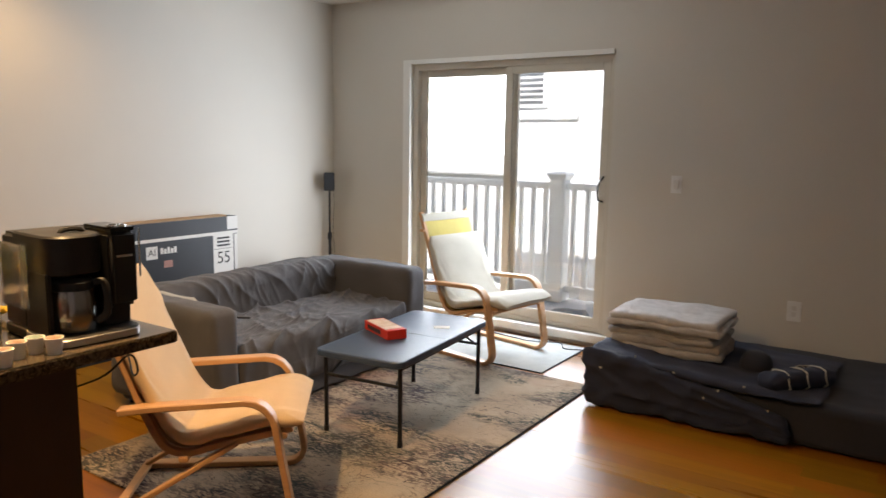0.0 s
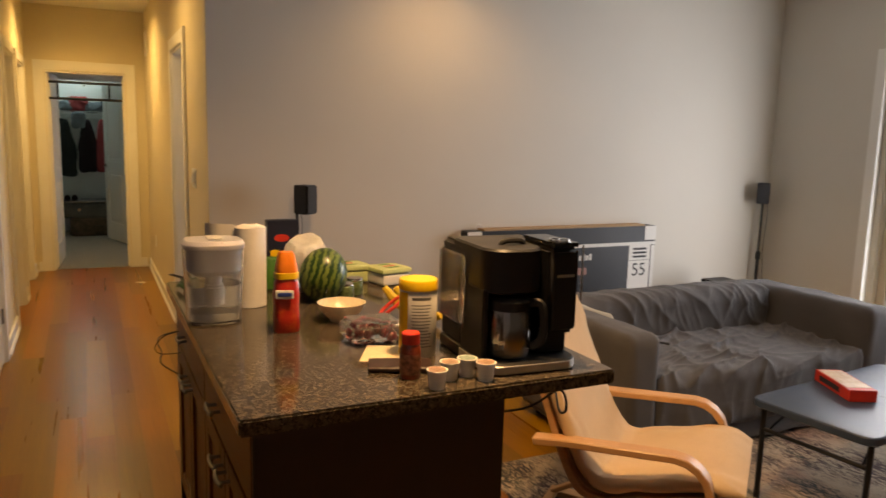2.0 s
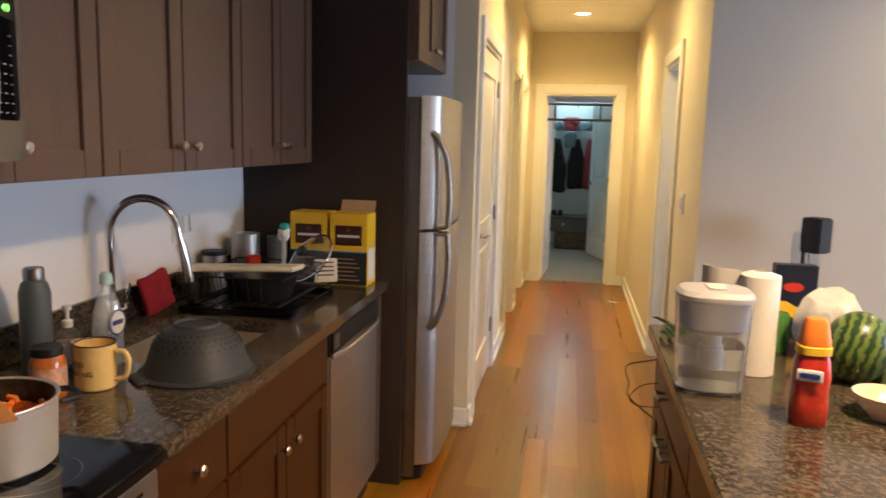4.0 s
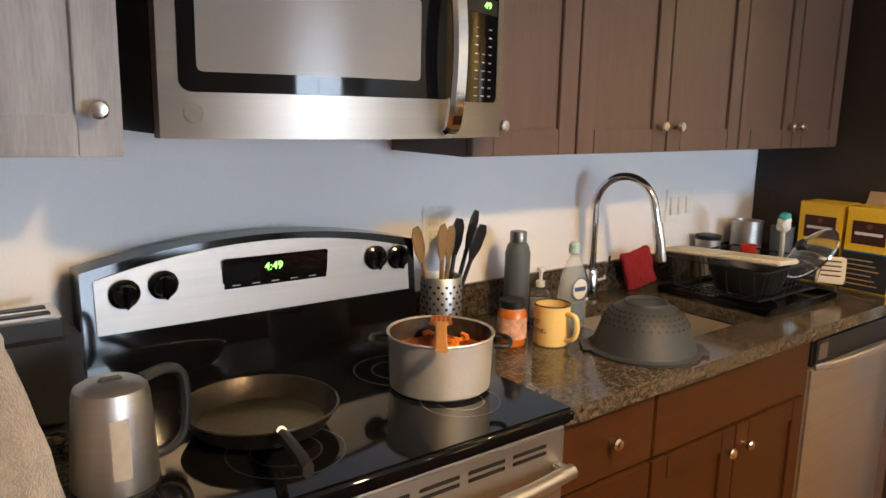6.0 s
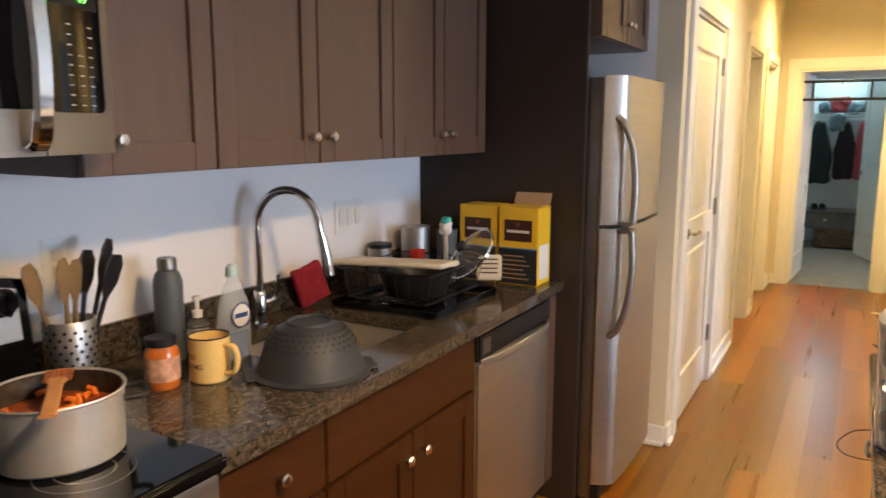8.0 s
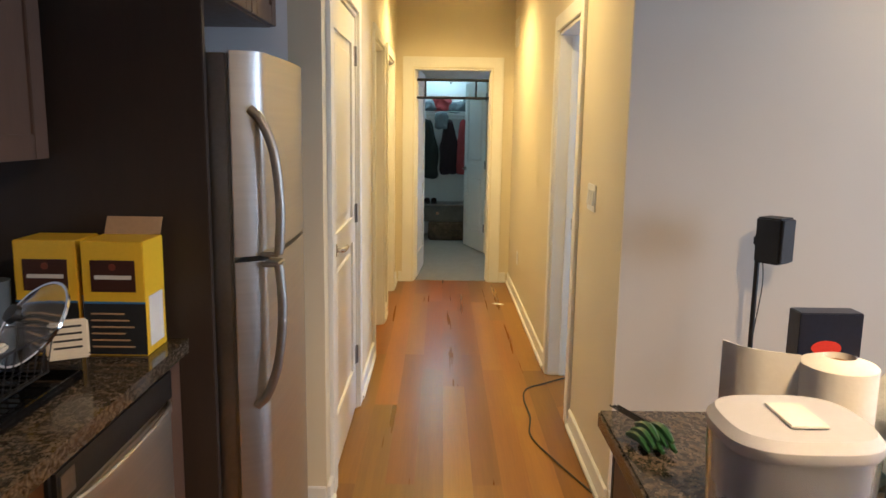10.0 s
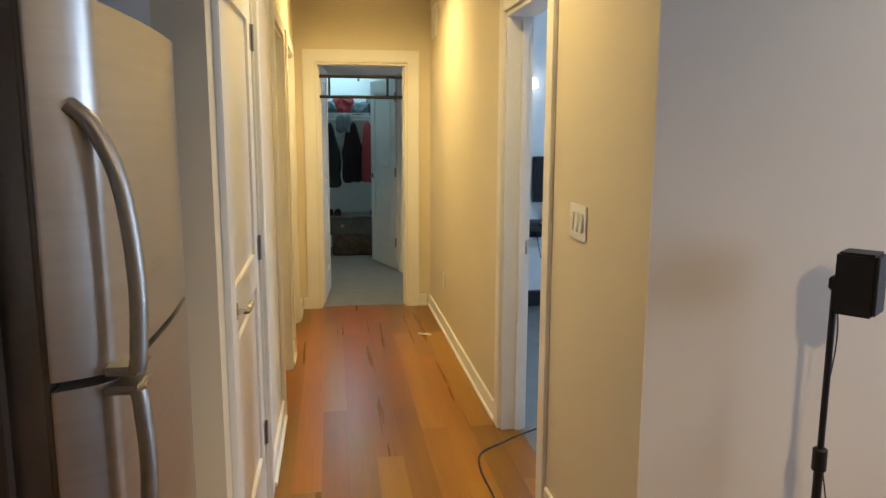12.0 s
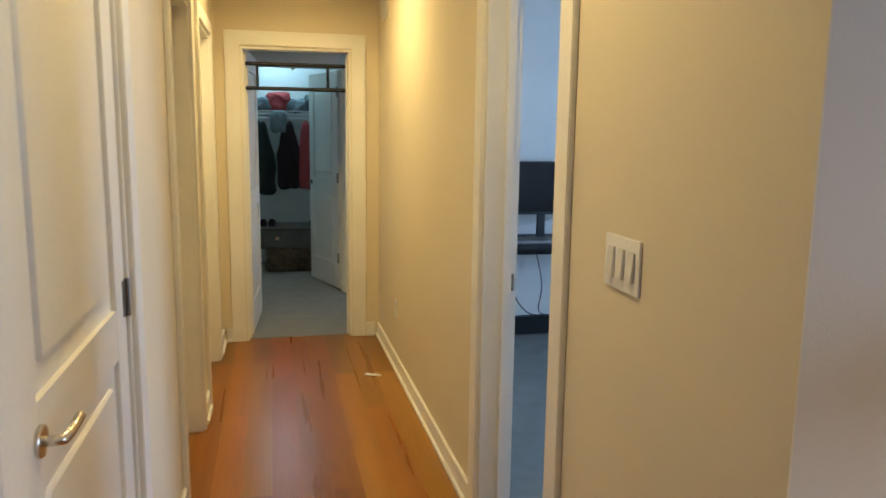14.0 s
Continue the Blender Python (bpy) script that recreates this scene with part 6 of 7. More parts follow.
wm = part("watermelon", lathe([(0.082 * math.sin(math.pi * k / 16), -0.095 * math.cos(math.pi * k / 16)) for k in range(17)], (0, 0, 0), 36), melon_mat())
wm.matrix_basis = pose(-2.90, 1.245, CT + 0.0945, 0, 14, 70)
tagged(wm, "small striped green watermelon on the island", "watermelon")
bg2 = cloth("plastic_bag", 0.16, 0.14, 0.20, mat("white_bag", (0.72, 0.73, 0.72), 0.4, vary=0.06, glass=0.2, bump=0.3), (-3.08, 1.23, CT), "crumpled white plastic bag", "bag", 3, 0.06, 0.03, 20)
px = thing("pasta_box", "navy pasta box with a red oval emblem, opened at the top", "carton", (-3.36, 1.21, CT))
part("carton", box(-3.385, -3.335, 1.15, 1.275, CT, CT + 0.235, 0.002), mat("navy_card", (0.012, 0.016, 0.040), 0.4), px)
part("emblem", lathe([(0, 0), (0.03, 0), (0.03, 0.001), (0, 0.001)], (-3.334, 1.205, CT + 0.165), 24, None, pose(0, 0, 0, 0, 90, 0) @ Matrix.Diagonal((0.5, 1, 1, 1))), "red", px)
part("picture_patch", soft(-3.3355, -3.333, 1.16, 1.25, CT + 0.07, CT + 0.11, 0.001, 6, shape=lambda p: p + Vector((0, 0, 0.01 * math.sin(p.y * 60)))), "yellow", px)
bottle("drink_can", "green drink can behind the paper towel", "can", (-3.16, 1.12, CT), [(0, 0), (0.026, 0), (0.033, 0.008), (0.033, 0.108), (0.027, 0.119), (0.025, 0.117), (0, 0.117)], "green")


def carton(name, label, category, x, y, w, d, h, body, lid_m, rz=0.0):
    t = thing(name, label, category)
    bm = soft(-w / 2, w / 2, -d / 2, d / 2, 0, h * 0.7, 0.012, 6)
    part("tray", bm, body, t)
    part("lid", soft(-w / 2 - 0.004, w / 2 + 0.004, -d / 2 - 0.004, d / 2 + 0.004, h * 0.68, h, 0.008, 6), lid_m, t)
    for k in range(3):
        part("lid_print", box(-w * 0.3 + k * w * 0.25, -w * 0.18 + k * w * 0.25, -d * 0.2, d * 0.2, h, h + 0.0008), "green" if k != 1 else "red", t)
    t.matrix_basis = pose(x, y, CT, 0, 0, rz)
    return t


M["limepale"] = mat("pale_lime_card", (0.52, 0.60, 0.28), 0.6, vary=0.08)
carton("egg_carton", "pale green food carton with printed lid", "carton", -3.22, 1.43, 0.12, 0.16, 0.072, "limepale", "limepale", 8)
carton("food_tub", "white and lime food tub with a printed film lid", "tub", -3.14, 1.58, 0.13, 0.13, 0.068, "paper", "limepale", 12)
carton("tissue_pack", "blue and yellow packet behind the melon", "packet", -3.27, 1.335, 0.07, 0.09, 0.115, mat("packet_blue", (0.04, 0.24, 0.38), 0.5), "yellow", -10)
M["jar_fill"] = mat("green_relish", (0.20, 0.28, 0.12), 0.3, vary=0.3, scale=60, coat=0.4)
for x, y, h in ((-2.93, 1.335, 0.055), (-2.99, 1.39, 0.06), (-3.02, 1.32, 0.07)):
    jt = thing("small_jar", "small glass jar of green relish with a metal lid", "jar", (x, y, CT), "small relish jars")
    part("glass", lathe([(0, 0), (0.028, 0), (0.031, 0.004), (0.031, h * 0.8), (0.027, h * 0.86), (0, h * 0.86)], (x, y, CT), 24), "jar_fill", jt)
    part("lid", lathe([(0.027, h * 0.86), (0.029, h * 0.87), (0.029, h), (0, h)], (x, y, CT), 24), "nickel", jt)
bo = thing("bowl", "plain cream glazed ceramic bowl", "bowl", (-2.625, 1.22, CT))
part("bowl", lathe([(0, 0), (0.035, 0), (0.038, 0.006), (0.062, 0.03), (0.076, 0.058), (0.0735, 0.058), (0.058, 0.032), (0.03, 0.010), (0, 0.008)], (-2.635, 1.225, CT), 40), mat("cream_glaze", (0.78, 0.68, 0.50), 0.25), bo)
sb = thing("fruit_container", "clear plastic clamshell of red berries", "container", (-2.39, 1.235, CT))
part("shell", box(-2.46, -2.325, 1.16, 1.315, CT + 0.001, CT + 0.062, 0.012, None, 3), "clear", sb)
rs = random.Random(9)
M["berry"] = mat("red_berry", (0.33, 0.015, 0.03), 0.35, vary=0.3, scale=40)
for k in range(11):
    own = lathe([(0.014 * math.sin(math.pi * q / 8) * (1.15 - 0.03 * q), -0.016 * math.cos(math.pi * q / 8)) for q in range(9)], (0, 0, 0), 12)
    part("berry", moved(own, pose(rs.uniform(-2.44, -2.345), rs.uniform(1.18, 1.295), CT + rs.uniform(0.018, 0.032), rs.uniform(0, 180), rs.uniform(0, 180), 0)), "berry", sb)
M["banana"] = mat("banana_skin", (0.72, 0.52, 0.05), 0.5, vary=0.15, scale=20)
bn = thing("banana_bunch", "two ripe yellow bananas lying together", "banana", (-2.60, 1.43, CT))
for k in range(2):
    a = [(-2.64 + 0.02 * k, 1.37 + 0.03 * k, CT + 0.095), (-2.61, 1.395 + 0.03 * k, CT + 0.06), (-2.57, 1.425 + 0.03 * k, CT + 0.035), (-2.50, 1.45 + 0.03 * k, CT + 0.025), (-2.45, 1.455 + 0.03 * k, CT + 0.035)]
    pth = smooth_path(a)
    part("banana", sweep(pth, ring(0.018, 7), sizes=[0.35 + 0.65 * math.sin(math.pi * (0.12 + 0.8 * i / (len(pth) - 1))) for i in range(len(pth))]), "banana", bn)
sc = thing("scissors", "scissors with red plastic grips", "scissors", (-2.56, 1.36, CT))
part("grip", sweep([(-2.55 + 0.022 * math.cos(q / 12 * 6.283), 1.36 + 0.04 * math.sin(q / 12 * 6.283), CT + 0.055 + 0.03 * math.sin(q / 12 * 6.283)) for q in range(12)], ring(0.006, 6), closed=True), "red", sc)
part("blade", box(-2.56, -2.545, 1.22, 1.33, CT + 0.0, CT + 0.006, 0.001), "steel", sc)
part("stem", tube([(-2.55, 1.33, CT + 0.03), (-2.55, 1.25, CT + 0.004)], 0.005), "red", sc)

wp = thing("wipes_canister", "white cleaning wipes canister with a yellow lid and stripe", "canister", (-2.225, 1.305, CT))
wa = (-2.225, 1.305, CT)
wb = part("body", lathe([(0, 0), (0.048, 0), (0.050, 0.003), (0.050, 0.175), (0.047, 0.180), (0, 0.18)], wa, 40), mat("white_label", (0.74, 0.74, 0.70), 0.35), wp)
part("lid", lathe([(0.049, 0.178), (0.052, 0.180), (0.052, 0.202), (0.049, 0.206), (0, 0.207)], wa, 40), "yellow", wp)
def patch(a0, a1, z0, z1, r, at, n=8):
    bm = bmesh.new()
    v = []
    for k in range(n + 1):
        a = radians(a0 + (a1 - a0) * k / n)
        v.append((bm.verts.new((at[0] + r * math.cos(a), at[1] + r * math.sin(a), at[2] + z0)), bm.verts.new((at[0] + r * math.cos(a), at[1] + r * math.sin(a), at[2] + z1))))
    for p, q in zip(v, v[1:]):
        bm.faces.new([p[0], q[0], q[1], p[1]])
    return bm
part("yellow_stripe", patch(-100, -55, 0.004, 0.174, 0.0504, wa), "yellow", wb)
M["ink"] = mat("grey_ink", (0.18, 0.18, 0.17), 0.6)
for k in range(14):
    part("text_bar", patch(-45 + (k * 7) % 5, 22 - (k * 11) % 14, 0.03 + k * 0.0085, 0.033 + k * 0.0085, 0.0504, wa, 6), "ink", wb)
part("heading_bar", patch(-42, 18, 0.155, 0.163, 0.0504, wa, 6), "ink", wb)
sj = bottle("spice_bottle", "seasoning bottle of red spice with a red cap", "bottle", (-2.05, 1.21, CT), [(0, 0), (0.023, 0), (0.025, 0.004), (0.025, 0.072), (0.020, 0.085), (0, 0.085)], mat("paprika", (0.26, 0.045, 0.018), 0.3, vary=0.2, scale=60, coat=0.5), caps=[("cap", [(0.020, 0.085), (0.0225, 0.086), (0.0225, 0.110), (0.020, 0.113), (0, 0.113)], "red"), ("label", [(0.0252, 0.012), (0.0254, 0.014), (0.0254, 0.060), (0.0252, 0.062)], mat("spice_label", (0.42, 0.16, 0.09), 0.5, vary=0.3, scale=90))])
for k, (x, y, lidm) in enumerate(((-1.955, 1.237, "orange"), (-2.0, 1.292, "orange"), (-2.012, 1.345, "green"), (-1.966, 1.372, "orange"))):
    ct2 = thing("coffee_pod", "white single-serve coffee pod with a foil lid", "coffee pod", (x, y, CT), "coffee pods")
    part("cup", lathe([(0, 0), (0.017, 0), (0.0185, 0.003), (0.0225, 0.041), (0.025, 0.043), (0.025, 0.0455), (0.022, 0.0455), (0, 0.0445)], (x, y, CT), 28), "vinyl", ct2)
    part("foil", cyl(0.021, 0.0455, 0.0462, (x, y, CT), 24), mat("foil_print", (0.42, 0.27, 0.19) if lidm == "orange" else (0.30, 0.42, 0.38), 0.4, vary=0.3, scale=90), ct2)
nt = thing("note_paper", "sheet of cream note paper under the canister", "paper")
part("sheet", box(-0.055, 0.055, -0.075, 0.075, 0.0005, 0.0013), mat("cream_paper", (0.72, 0.62, 0.42), 0.8), nt)
nt.matrix_basis = pose(-2.25, 1.22, CT, 0, 0, 62)
wl = thing("phone_case", "flat dark brown leather wallet on the island", "wallet")
part("cover", soft(-0.045, 0.045, -0.08, 0.08, 0.001, 0.014, 0.006, 8), mat("dark_leather", (0.035, 0.018, 0.014), 0.45), wl)
wl.matrix_basis = pose(-2.125, 1.215, CT + 0.0005, 0, 0, -20)

for _o in set(bpy.data.objects) - _earlier:
    if not _o.parent:
        _o.location += ISLAND_SHIFT
cm = thing("coffee_maker", "black dual coffee maker with a glass carafe", "coffee maker")
def rounded_front(x0, x1, y0, y1, z0, z1, r, edge=0.004, n=8):
    """A slab whose two upright front corners are well rounded, its rims slightly eased."""
    bm = bmesh.new()
    rings = []
    for z, g in ((z0, edge), (z0 + edge, 0.0), (z1 - edge, 0.0), (z1, edge)):
        ring_pts = [(x0 + g, y0 + g), (x0 + g, y1 - g)][::-1]
        for cy, a0 in ((y0 + r, -90), (y1 - r, 0)):
            ring_pts += [(x1 - r + (r - g) * math.cos(radians(a0 + 90 * k / n)), cy + (r - g) * math.sin(radians(a0 + 90 * k / n))) for k in range(n + 1)]
        rings.append([bm.verts.new((*q, z)) for q in ring_pts])
    m = len(rings[0])
    for a, b in zip(rings, rings[1:]):
        for k in range(m):
            bm.faces.new([a[k], a[(k + 1) % m], b[(k + 1) % m], b[k]])
    bm.faces.new(rings[0][::-1])
    bm.faces.new(rings[-1])
    return bm


part("base", rounded_front(-0.30, 0.03, -0.135, 0.145, 0.0, 0.034, 0.045), "black", cm)
part("base_trim", rounded_front(-0.16, 0.032, -0.137, 0.147, 0.005, 0.028, 0.046, 0.002), "steel", cm, "brushed steel band round the base")
part("rear_tower", box(-0.30, -0.15, -0.135, 0.135, 0.030, 0.33, 0.012, None, 3), "black", cm)
part("brew_head", rounded_front(-0.22, 0.012, -0.134, 0.046, 0.216, 0.336, 0.065, 0.006), "black", cm)
part("pod_tower", box(-0.16, 0.02, 0.045, 0.140, 0.10, 0.34, 0.014, None, 3), "black", cm)
part("pod_column", box(-0.16, -0.03, 0.047, 0.138, 0.03, 0.10, 0.006), "black", cm)
part("pod_lid", box(-0.15, 0.022, 0.050, 0.136, 0.34, 0.352, 0.006), "black_gloss", cm)
part("lid_ring", lathe([(0.022, 0.352), (0.030, 0.352), (0.030, 0.357), (0.022, 0.357), (0.022, 0.352)], (-0.02, 0.093, 0), 28), "chrome", cm)
part("trim_strip", box(0.0205, 0.024, 0.1405, 0.146, 0.19, 0.345, 0.001), "chrome", cm)
part("brand_bar", box(0.0205, 0.0215, 0.065, 0.12, 0.258, 0.266), "nickel", cm)
part("grip", tube(smooth_path([(-0.08, -0.06, 0.329), (-0.08, -0.045, 0.345), (-0.08, 0.005, 0.345), (-0.08, 0.02, 0.329)]), 0.008), "black", cm)
part("cheek", box(-0.16, -0.02, -0.135, -0.118, 0.03, 0.226, 0.004), "black", cm)
cf = part("carafe", lathe([(0, 0.036), (0.060, 0.036), (0.066, 0.045), (0.068, 0.10), (0.067, 0.150), (0.062, 0.172), (0.059, 0.172), (0.064, 0.148), (0.064, 0.10), (0.062, 0.050), (0, 0.040)], (-0.05, -0.045, 0), 36), mat("smoked_glass", (0.26, 0.25, 0.24), 0.16, 0.85, vary=0.05, bump=0), cm, "shiny smoked glass carafe")
part("carafe_collar", lathe([(0.062, 0.166), (0.065, 0.168), (0.065, 0.192), (0.05, 0.205), (0, 0.207)], (-0.05, -0.045, 0), 36), "black", cf)
part("carafe_handle", sweep(smooth_path([(-0.008, 0.0, 0.185), (0.010, 0.022, 0.188), (0.018, 0.030, 0.15), (0.016, 0.028, 0.09), (0.0, 0.005, 0.065)]), rect(0.024, 0.016, 0.005)), "black", cf)
part("reservoir", box(-0.28, -0.13, -0.155, -0.1355, 0.10, 0.30, 0.006), "clear", cm, "clear water reservoir")
cm.matrix_basis = pose(-2.0, 1.482, CT, 0, 0, -4) @ Matrix.Diagonal((1, 0.90, 0.925, 1))
cord = thing("power_cord", "black power cord looping under the island overhang", "cable", (-2.0, 1.6, 0.8))
part("cord", tube(smooth_path([(-2.30, 1.62, CT + 0.02), (-2.34, 1.715, CT + 0.012), (-2.32, 1.732, CT - 0.05), (-2.20, 1.70, 0.80), (-2.05, 1.62, 0.77), (-1.99, 1.60, 0.80), (-2.0, 1.58, 0.85), (-2.12, 1.55, 0.76), (-2.35, 1.48, 0.68), (-2.72, 1.415, 0.62)]), 0.0035, 6), "black", cord)
sbx = carton("coffee_packet", "small printed carton beside the coffee maker", "carton", -2.40, 1.50, 0.05, 0.07, 0.12, "paper", "card", 10)
M["dark_green"] = mat("dark_chilli_green", (0.022, 0.085, 0.028), 0.4, vary=0.2)
gv = thing("greens_bundle", "bunch of green chillies in a bag with skewers sticking out", "vegetables", (-3.27, 0.83, CT))
for k in range(7):
    own = sweep(smooth_path([(-3.27, 0.80, 0), (-3.23, 0.812, 0.010), (-3.19, 0.82, 0.0)]), ring(0.009, 7), sizes=[0.3 + 0.7 * math.sin(math.pi * (0.1 + 0.85 * i / 12)) for i in range(13)])
    part("chilli", moved(own, pose(0.004 * (k % 2), 0.008 * k - 0.024, CT + 0.012 + 0.010 * (k % 3), 0, 0, 0)), "dark_green", gv)
for k in range(3):
    part("skewer", tube([(-3.25, 0.80 + 0.008 * k, CT + 0.04), (-3.33, 0.755 + 0.008 * k, CT + 0.045)], 0.002, 5), "black", gv)
wire = thing("loose_wire", "thin dark wire hanging at the island's end", "cable", (-3.43, 0.745, 0.7))
part("wire", tube(smooth_path([(-3.30, 0.785, 0.748), (-3.30, 0.732, 0.735), (-3.30, 0.698, 0.70), (-3.30, 0.705, 0.675), (-3.30, 0.735, 0.665), (-3.30, 0.785, 0.665)]), 0.0015, 5), "black", wire)

# ---- living room things ----
def speaker(x, y, turn, label):
    t = thing("speaker_stand", label, "speaker", group="speakers on stands")
    part("base", lathe([(0, 0), (0.12, 0), (0.12, 0.008), (0.03, 0.016), (0, 0.016)], (0, 0, 0), 32), "black_metal", t)
    part("lower_pole", tube([(0, 0, 0.01), (0, 0, 0.62)], 0.0125, 12), "black_metal", t)
    part("collar", cyl(0.019, 0.60, 0.665, (0, 0, 0), 16, None, None, 0.004), "black", t)
    part("upper_pole", tube([(0, 0, 0.64), (0, 0, 1.13)], 0.009, 12), "black_metal", t)
    part("bracket", box(-0.012, 0.012, -0.02, 0.02, 1.10, 1.135, 0.004), "black", t)
    c = part("cabinet", box(0.008, 0.10, -0.046, 0.046, 1.045, 1.205, 0.006), "black", t, "small black loudspeaker")
    part("grille", box(0.10, 0.106, -0.042, 0.042, 1.05, 1.20, 0.004), mat("grille_cloth", (0.045, 0.05, 0.058), 0.8, fine=500, bump=0.4), c)
    part("wire", tube(smooth_path([(0.0, 0.03, 1.06), (0.005, 0.04, 0.95), (-0.01, 0.03, 0.7), (0.02, 0.045, 0.45), (0.03, 0.05, 0.25), (0.02, 0.05, 0.01)]), 0.002, 5), "black", t)
    t.matrix_basis = pose(x, y, 0, 0, 0, turn)
    return t


speaker(-4.52, 1.545, 38, "small black speaker on a slim black stand by the wall")
speaker(-4.57, 5.235, -50, "small black speaker on a slim black stand in the corner")

tv = thing("tv_box", "large dark television carton leaning behind the sofa", "carton", (-4.6, 3.41, 0))
bx0, bx1, by0, by1, bz = -4.685, -4.55, 2.64, 4.165, 0.90
tc = part("carton", box(bx0, bx1, by0, by1, 0, bz, 0.004), "boxdark", tv)
part("top_flap", box(bx0 + 0.004, bx1 - 0.002, by0 + 0.12, by1 - 0.1, bz, bz + 0.012, 0.003), "card", tv, "brown cardboard top edge")
part("white_band", box(bx1, bx1 + 0.0015, by0, by1, 0.765, 0.788), "paper", tc)
part("white_corner", box(bx1, bx1 + 0.0015, by0, by0 + 0.10, 0.79, bz), "paper", tc)
part("white_corner", box(bx1, bx1 + 0.0015, by1 - 0.10, by1, 0.80, bz), "paper", tc)
part("edge_stripe", box(bx1, bx1 + 0.0015, by1 - 0.035, by1 - 0.005, 0.02, 0.76), "paper", tc)
part("size_panel", box(bx1, bx1 + 0.0015, by1 - 0.235, by1 - 0.045, 0.40, 0.765), "paper", tc)
part("panel_rule", box(bx1 + 0.0015, bx1 + 0.0022, by1 - 0.23, by1 - 0.05, 0.655, 0.658), "black", tc)
face = pose(0, 0, 0, 90, 0, 90)
words("55", 0.13, Matrix.Translation((bx1 + 0.002, by1 - 0.14, 0.585)) @ face, 0.0003, "size_number", "black", tc)
for k in range(3):
    part("text_bar", box(bx1 + 0.0015, bx1 + 0.0022, by1 - 0.20, by1 - 0.08, 0.675 + k * 0.028, 0.69 + k * 0.028), "black", tc)
part("ai_square", box(bx1, bx1 + 0.0015, 3.36, 3.45, 0.645, 0.735), "paper", tc)
words("AI", 0.07, Matrix.Translation((bx1 + 0.002, 3.405, 0.69)) @ face, 0.0003, "lettering", "black", tc)
for k in range(5):
    part("brand_bar", box(bx1, bx1 + 0.0015, 3.475 + k * 0.028, 3.495 + k * 0.028, 0.675, 0.71 if k % 2 else 0.72), "paper", tc)
part("sticker", box(bx1, bx1 + 0.0015, 3.50, 3.57, 0.575, 0.625), mat("pink_sticker", (0.42, 0.22, 0.18), 0.6), tc)
for k in range(7):
    part("top_mark", box(bx1, bx1 + 0.0015, 2.82 + k * 0.035, 2.845 + k * 0.035, 0.83, 0.855), "paper", tc)
part("side_print", box(bx0 + 0.03, bx1 - 0.03, by0 - 0.0015, by0, 0.45, 0.62), "paper", tc)
part("strap", tube(smooth_path([(-4.62, 2.72, bz), (-4.62, 2.735, bz + 0.035), (-4.62, 2.77, bz + 0.035), (-4.62, 2.79, bz)]), 0.003), "paper", tv)

rb = thing("cookie_box", "red and cream snack box on the folding table", "box")
part("carton", box(-0.058, 0.058, -0.14, 0.14, 0, 0.05, 0.002), "red", rb)
part("picture_panel", box(-0.050, 0.052, -0.125, 0.105, 0.05, 0.0512), mat("cream_print", (0.60, 0.47, 0.33), 0.45, vary=0.3, scale=20, second=(0.42, 0.27, 0.15)), rb)
part("side_bar", box(0.058, 0.0592, -0.10, 0.06, 0.014, 0.036), "boxdark", rb)
rb.matrix_basis = pose(-2.472, 3.405, 0.4545, 0, 0, -115)
cd = thing("card", "small white card on the folding table", "card")
part("card", box(-0.045, 0.045, -0.028, 0.028, 0, 0.001), "paper", cd)
cd.matrix_basis = pose(-2.30, 3.70, 0.4545, 0, 0, 30)
bk = thing("pen", "dark pen lying on the sofa seat", "pen")
part("pen", tube([(-0.06, 0, 0), (0.06, 0, 0)], 0.006), "black", bk)
bk.matrix_basis = pose(-3.35, 3.15, 0.46, 0, 0, 30)
pw = thing("pillow", "white cushion tucked behind the sofa arm", "cushion")
part("cushion", soft(-0.15, 0.15, -0.03, 0.03, -0.10, 0.10, 0.03, 12, 0.01), "cream_white", pw)
pw.matrix_basis = pose(-3.60, 2.84, 0.535, 25, 18, 70)
cbk = thing("router", "small black box on the floor behind the sofa", "box", (-4.3, 4.55, 0))
part("case", box(-4.42, -4.22, 4.50, 4.72, 0, 0.52, 0.006), "black", cbk)

for k, (h, dz, sx, sy, rz) in enumerate(((0.09, 0.0, 0.66, 0.50, 4), (0.07, 0.085, 0.62, 0.46, -3), (0.075, 0.150, 0.66, 0.52, 2))):
    bl = thing("folded_blanket", ("thick grey fleece blanket folded into a stack", "folded grey fleece blanket in a stack", "folded pale grey towel")[k], "blanket", group="folded blankets")
    for q in range(2):
        part("fold", soft(-sx / 2 + 0.012 * q, sx / 2 - 0.018 * q, -sy / 2 + 0.010 * q, sy / 2, h * q / 2 - 0.004 * q, h * (q + 1) / 2 + 0.004, 0.026, 34, 0.010, 7, (1, 1, 2), k * 3 + q, None, lambda p, k=k: p + Vector((0.012 * noise.noise(Vector((p.y * 5, p.z * 9, k))), 0.014 * noise.noise(Vector((p.x * 5, p.z * 9, k + 4))), 0.010 * noise.noise(Vector((p.x * 4, p.y * 4, 2 * k))) - 0.10 * max(0, abs(p.x) - 0.22) ** 1.3 * (k == 2)))), "fleece_pale" if k == 2 else "fleece", bl)
    bl.matrix_basis = pose(-1.30, 4.72, 0.285 + dz, 0, 0, rz)
ql = thing("quilt", "dark navy quilt with pale stitched marks, heaped on the mattress", "quilt", (-1.2, 4.5, 0))
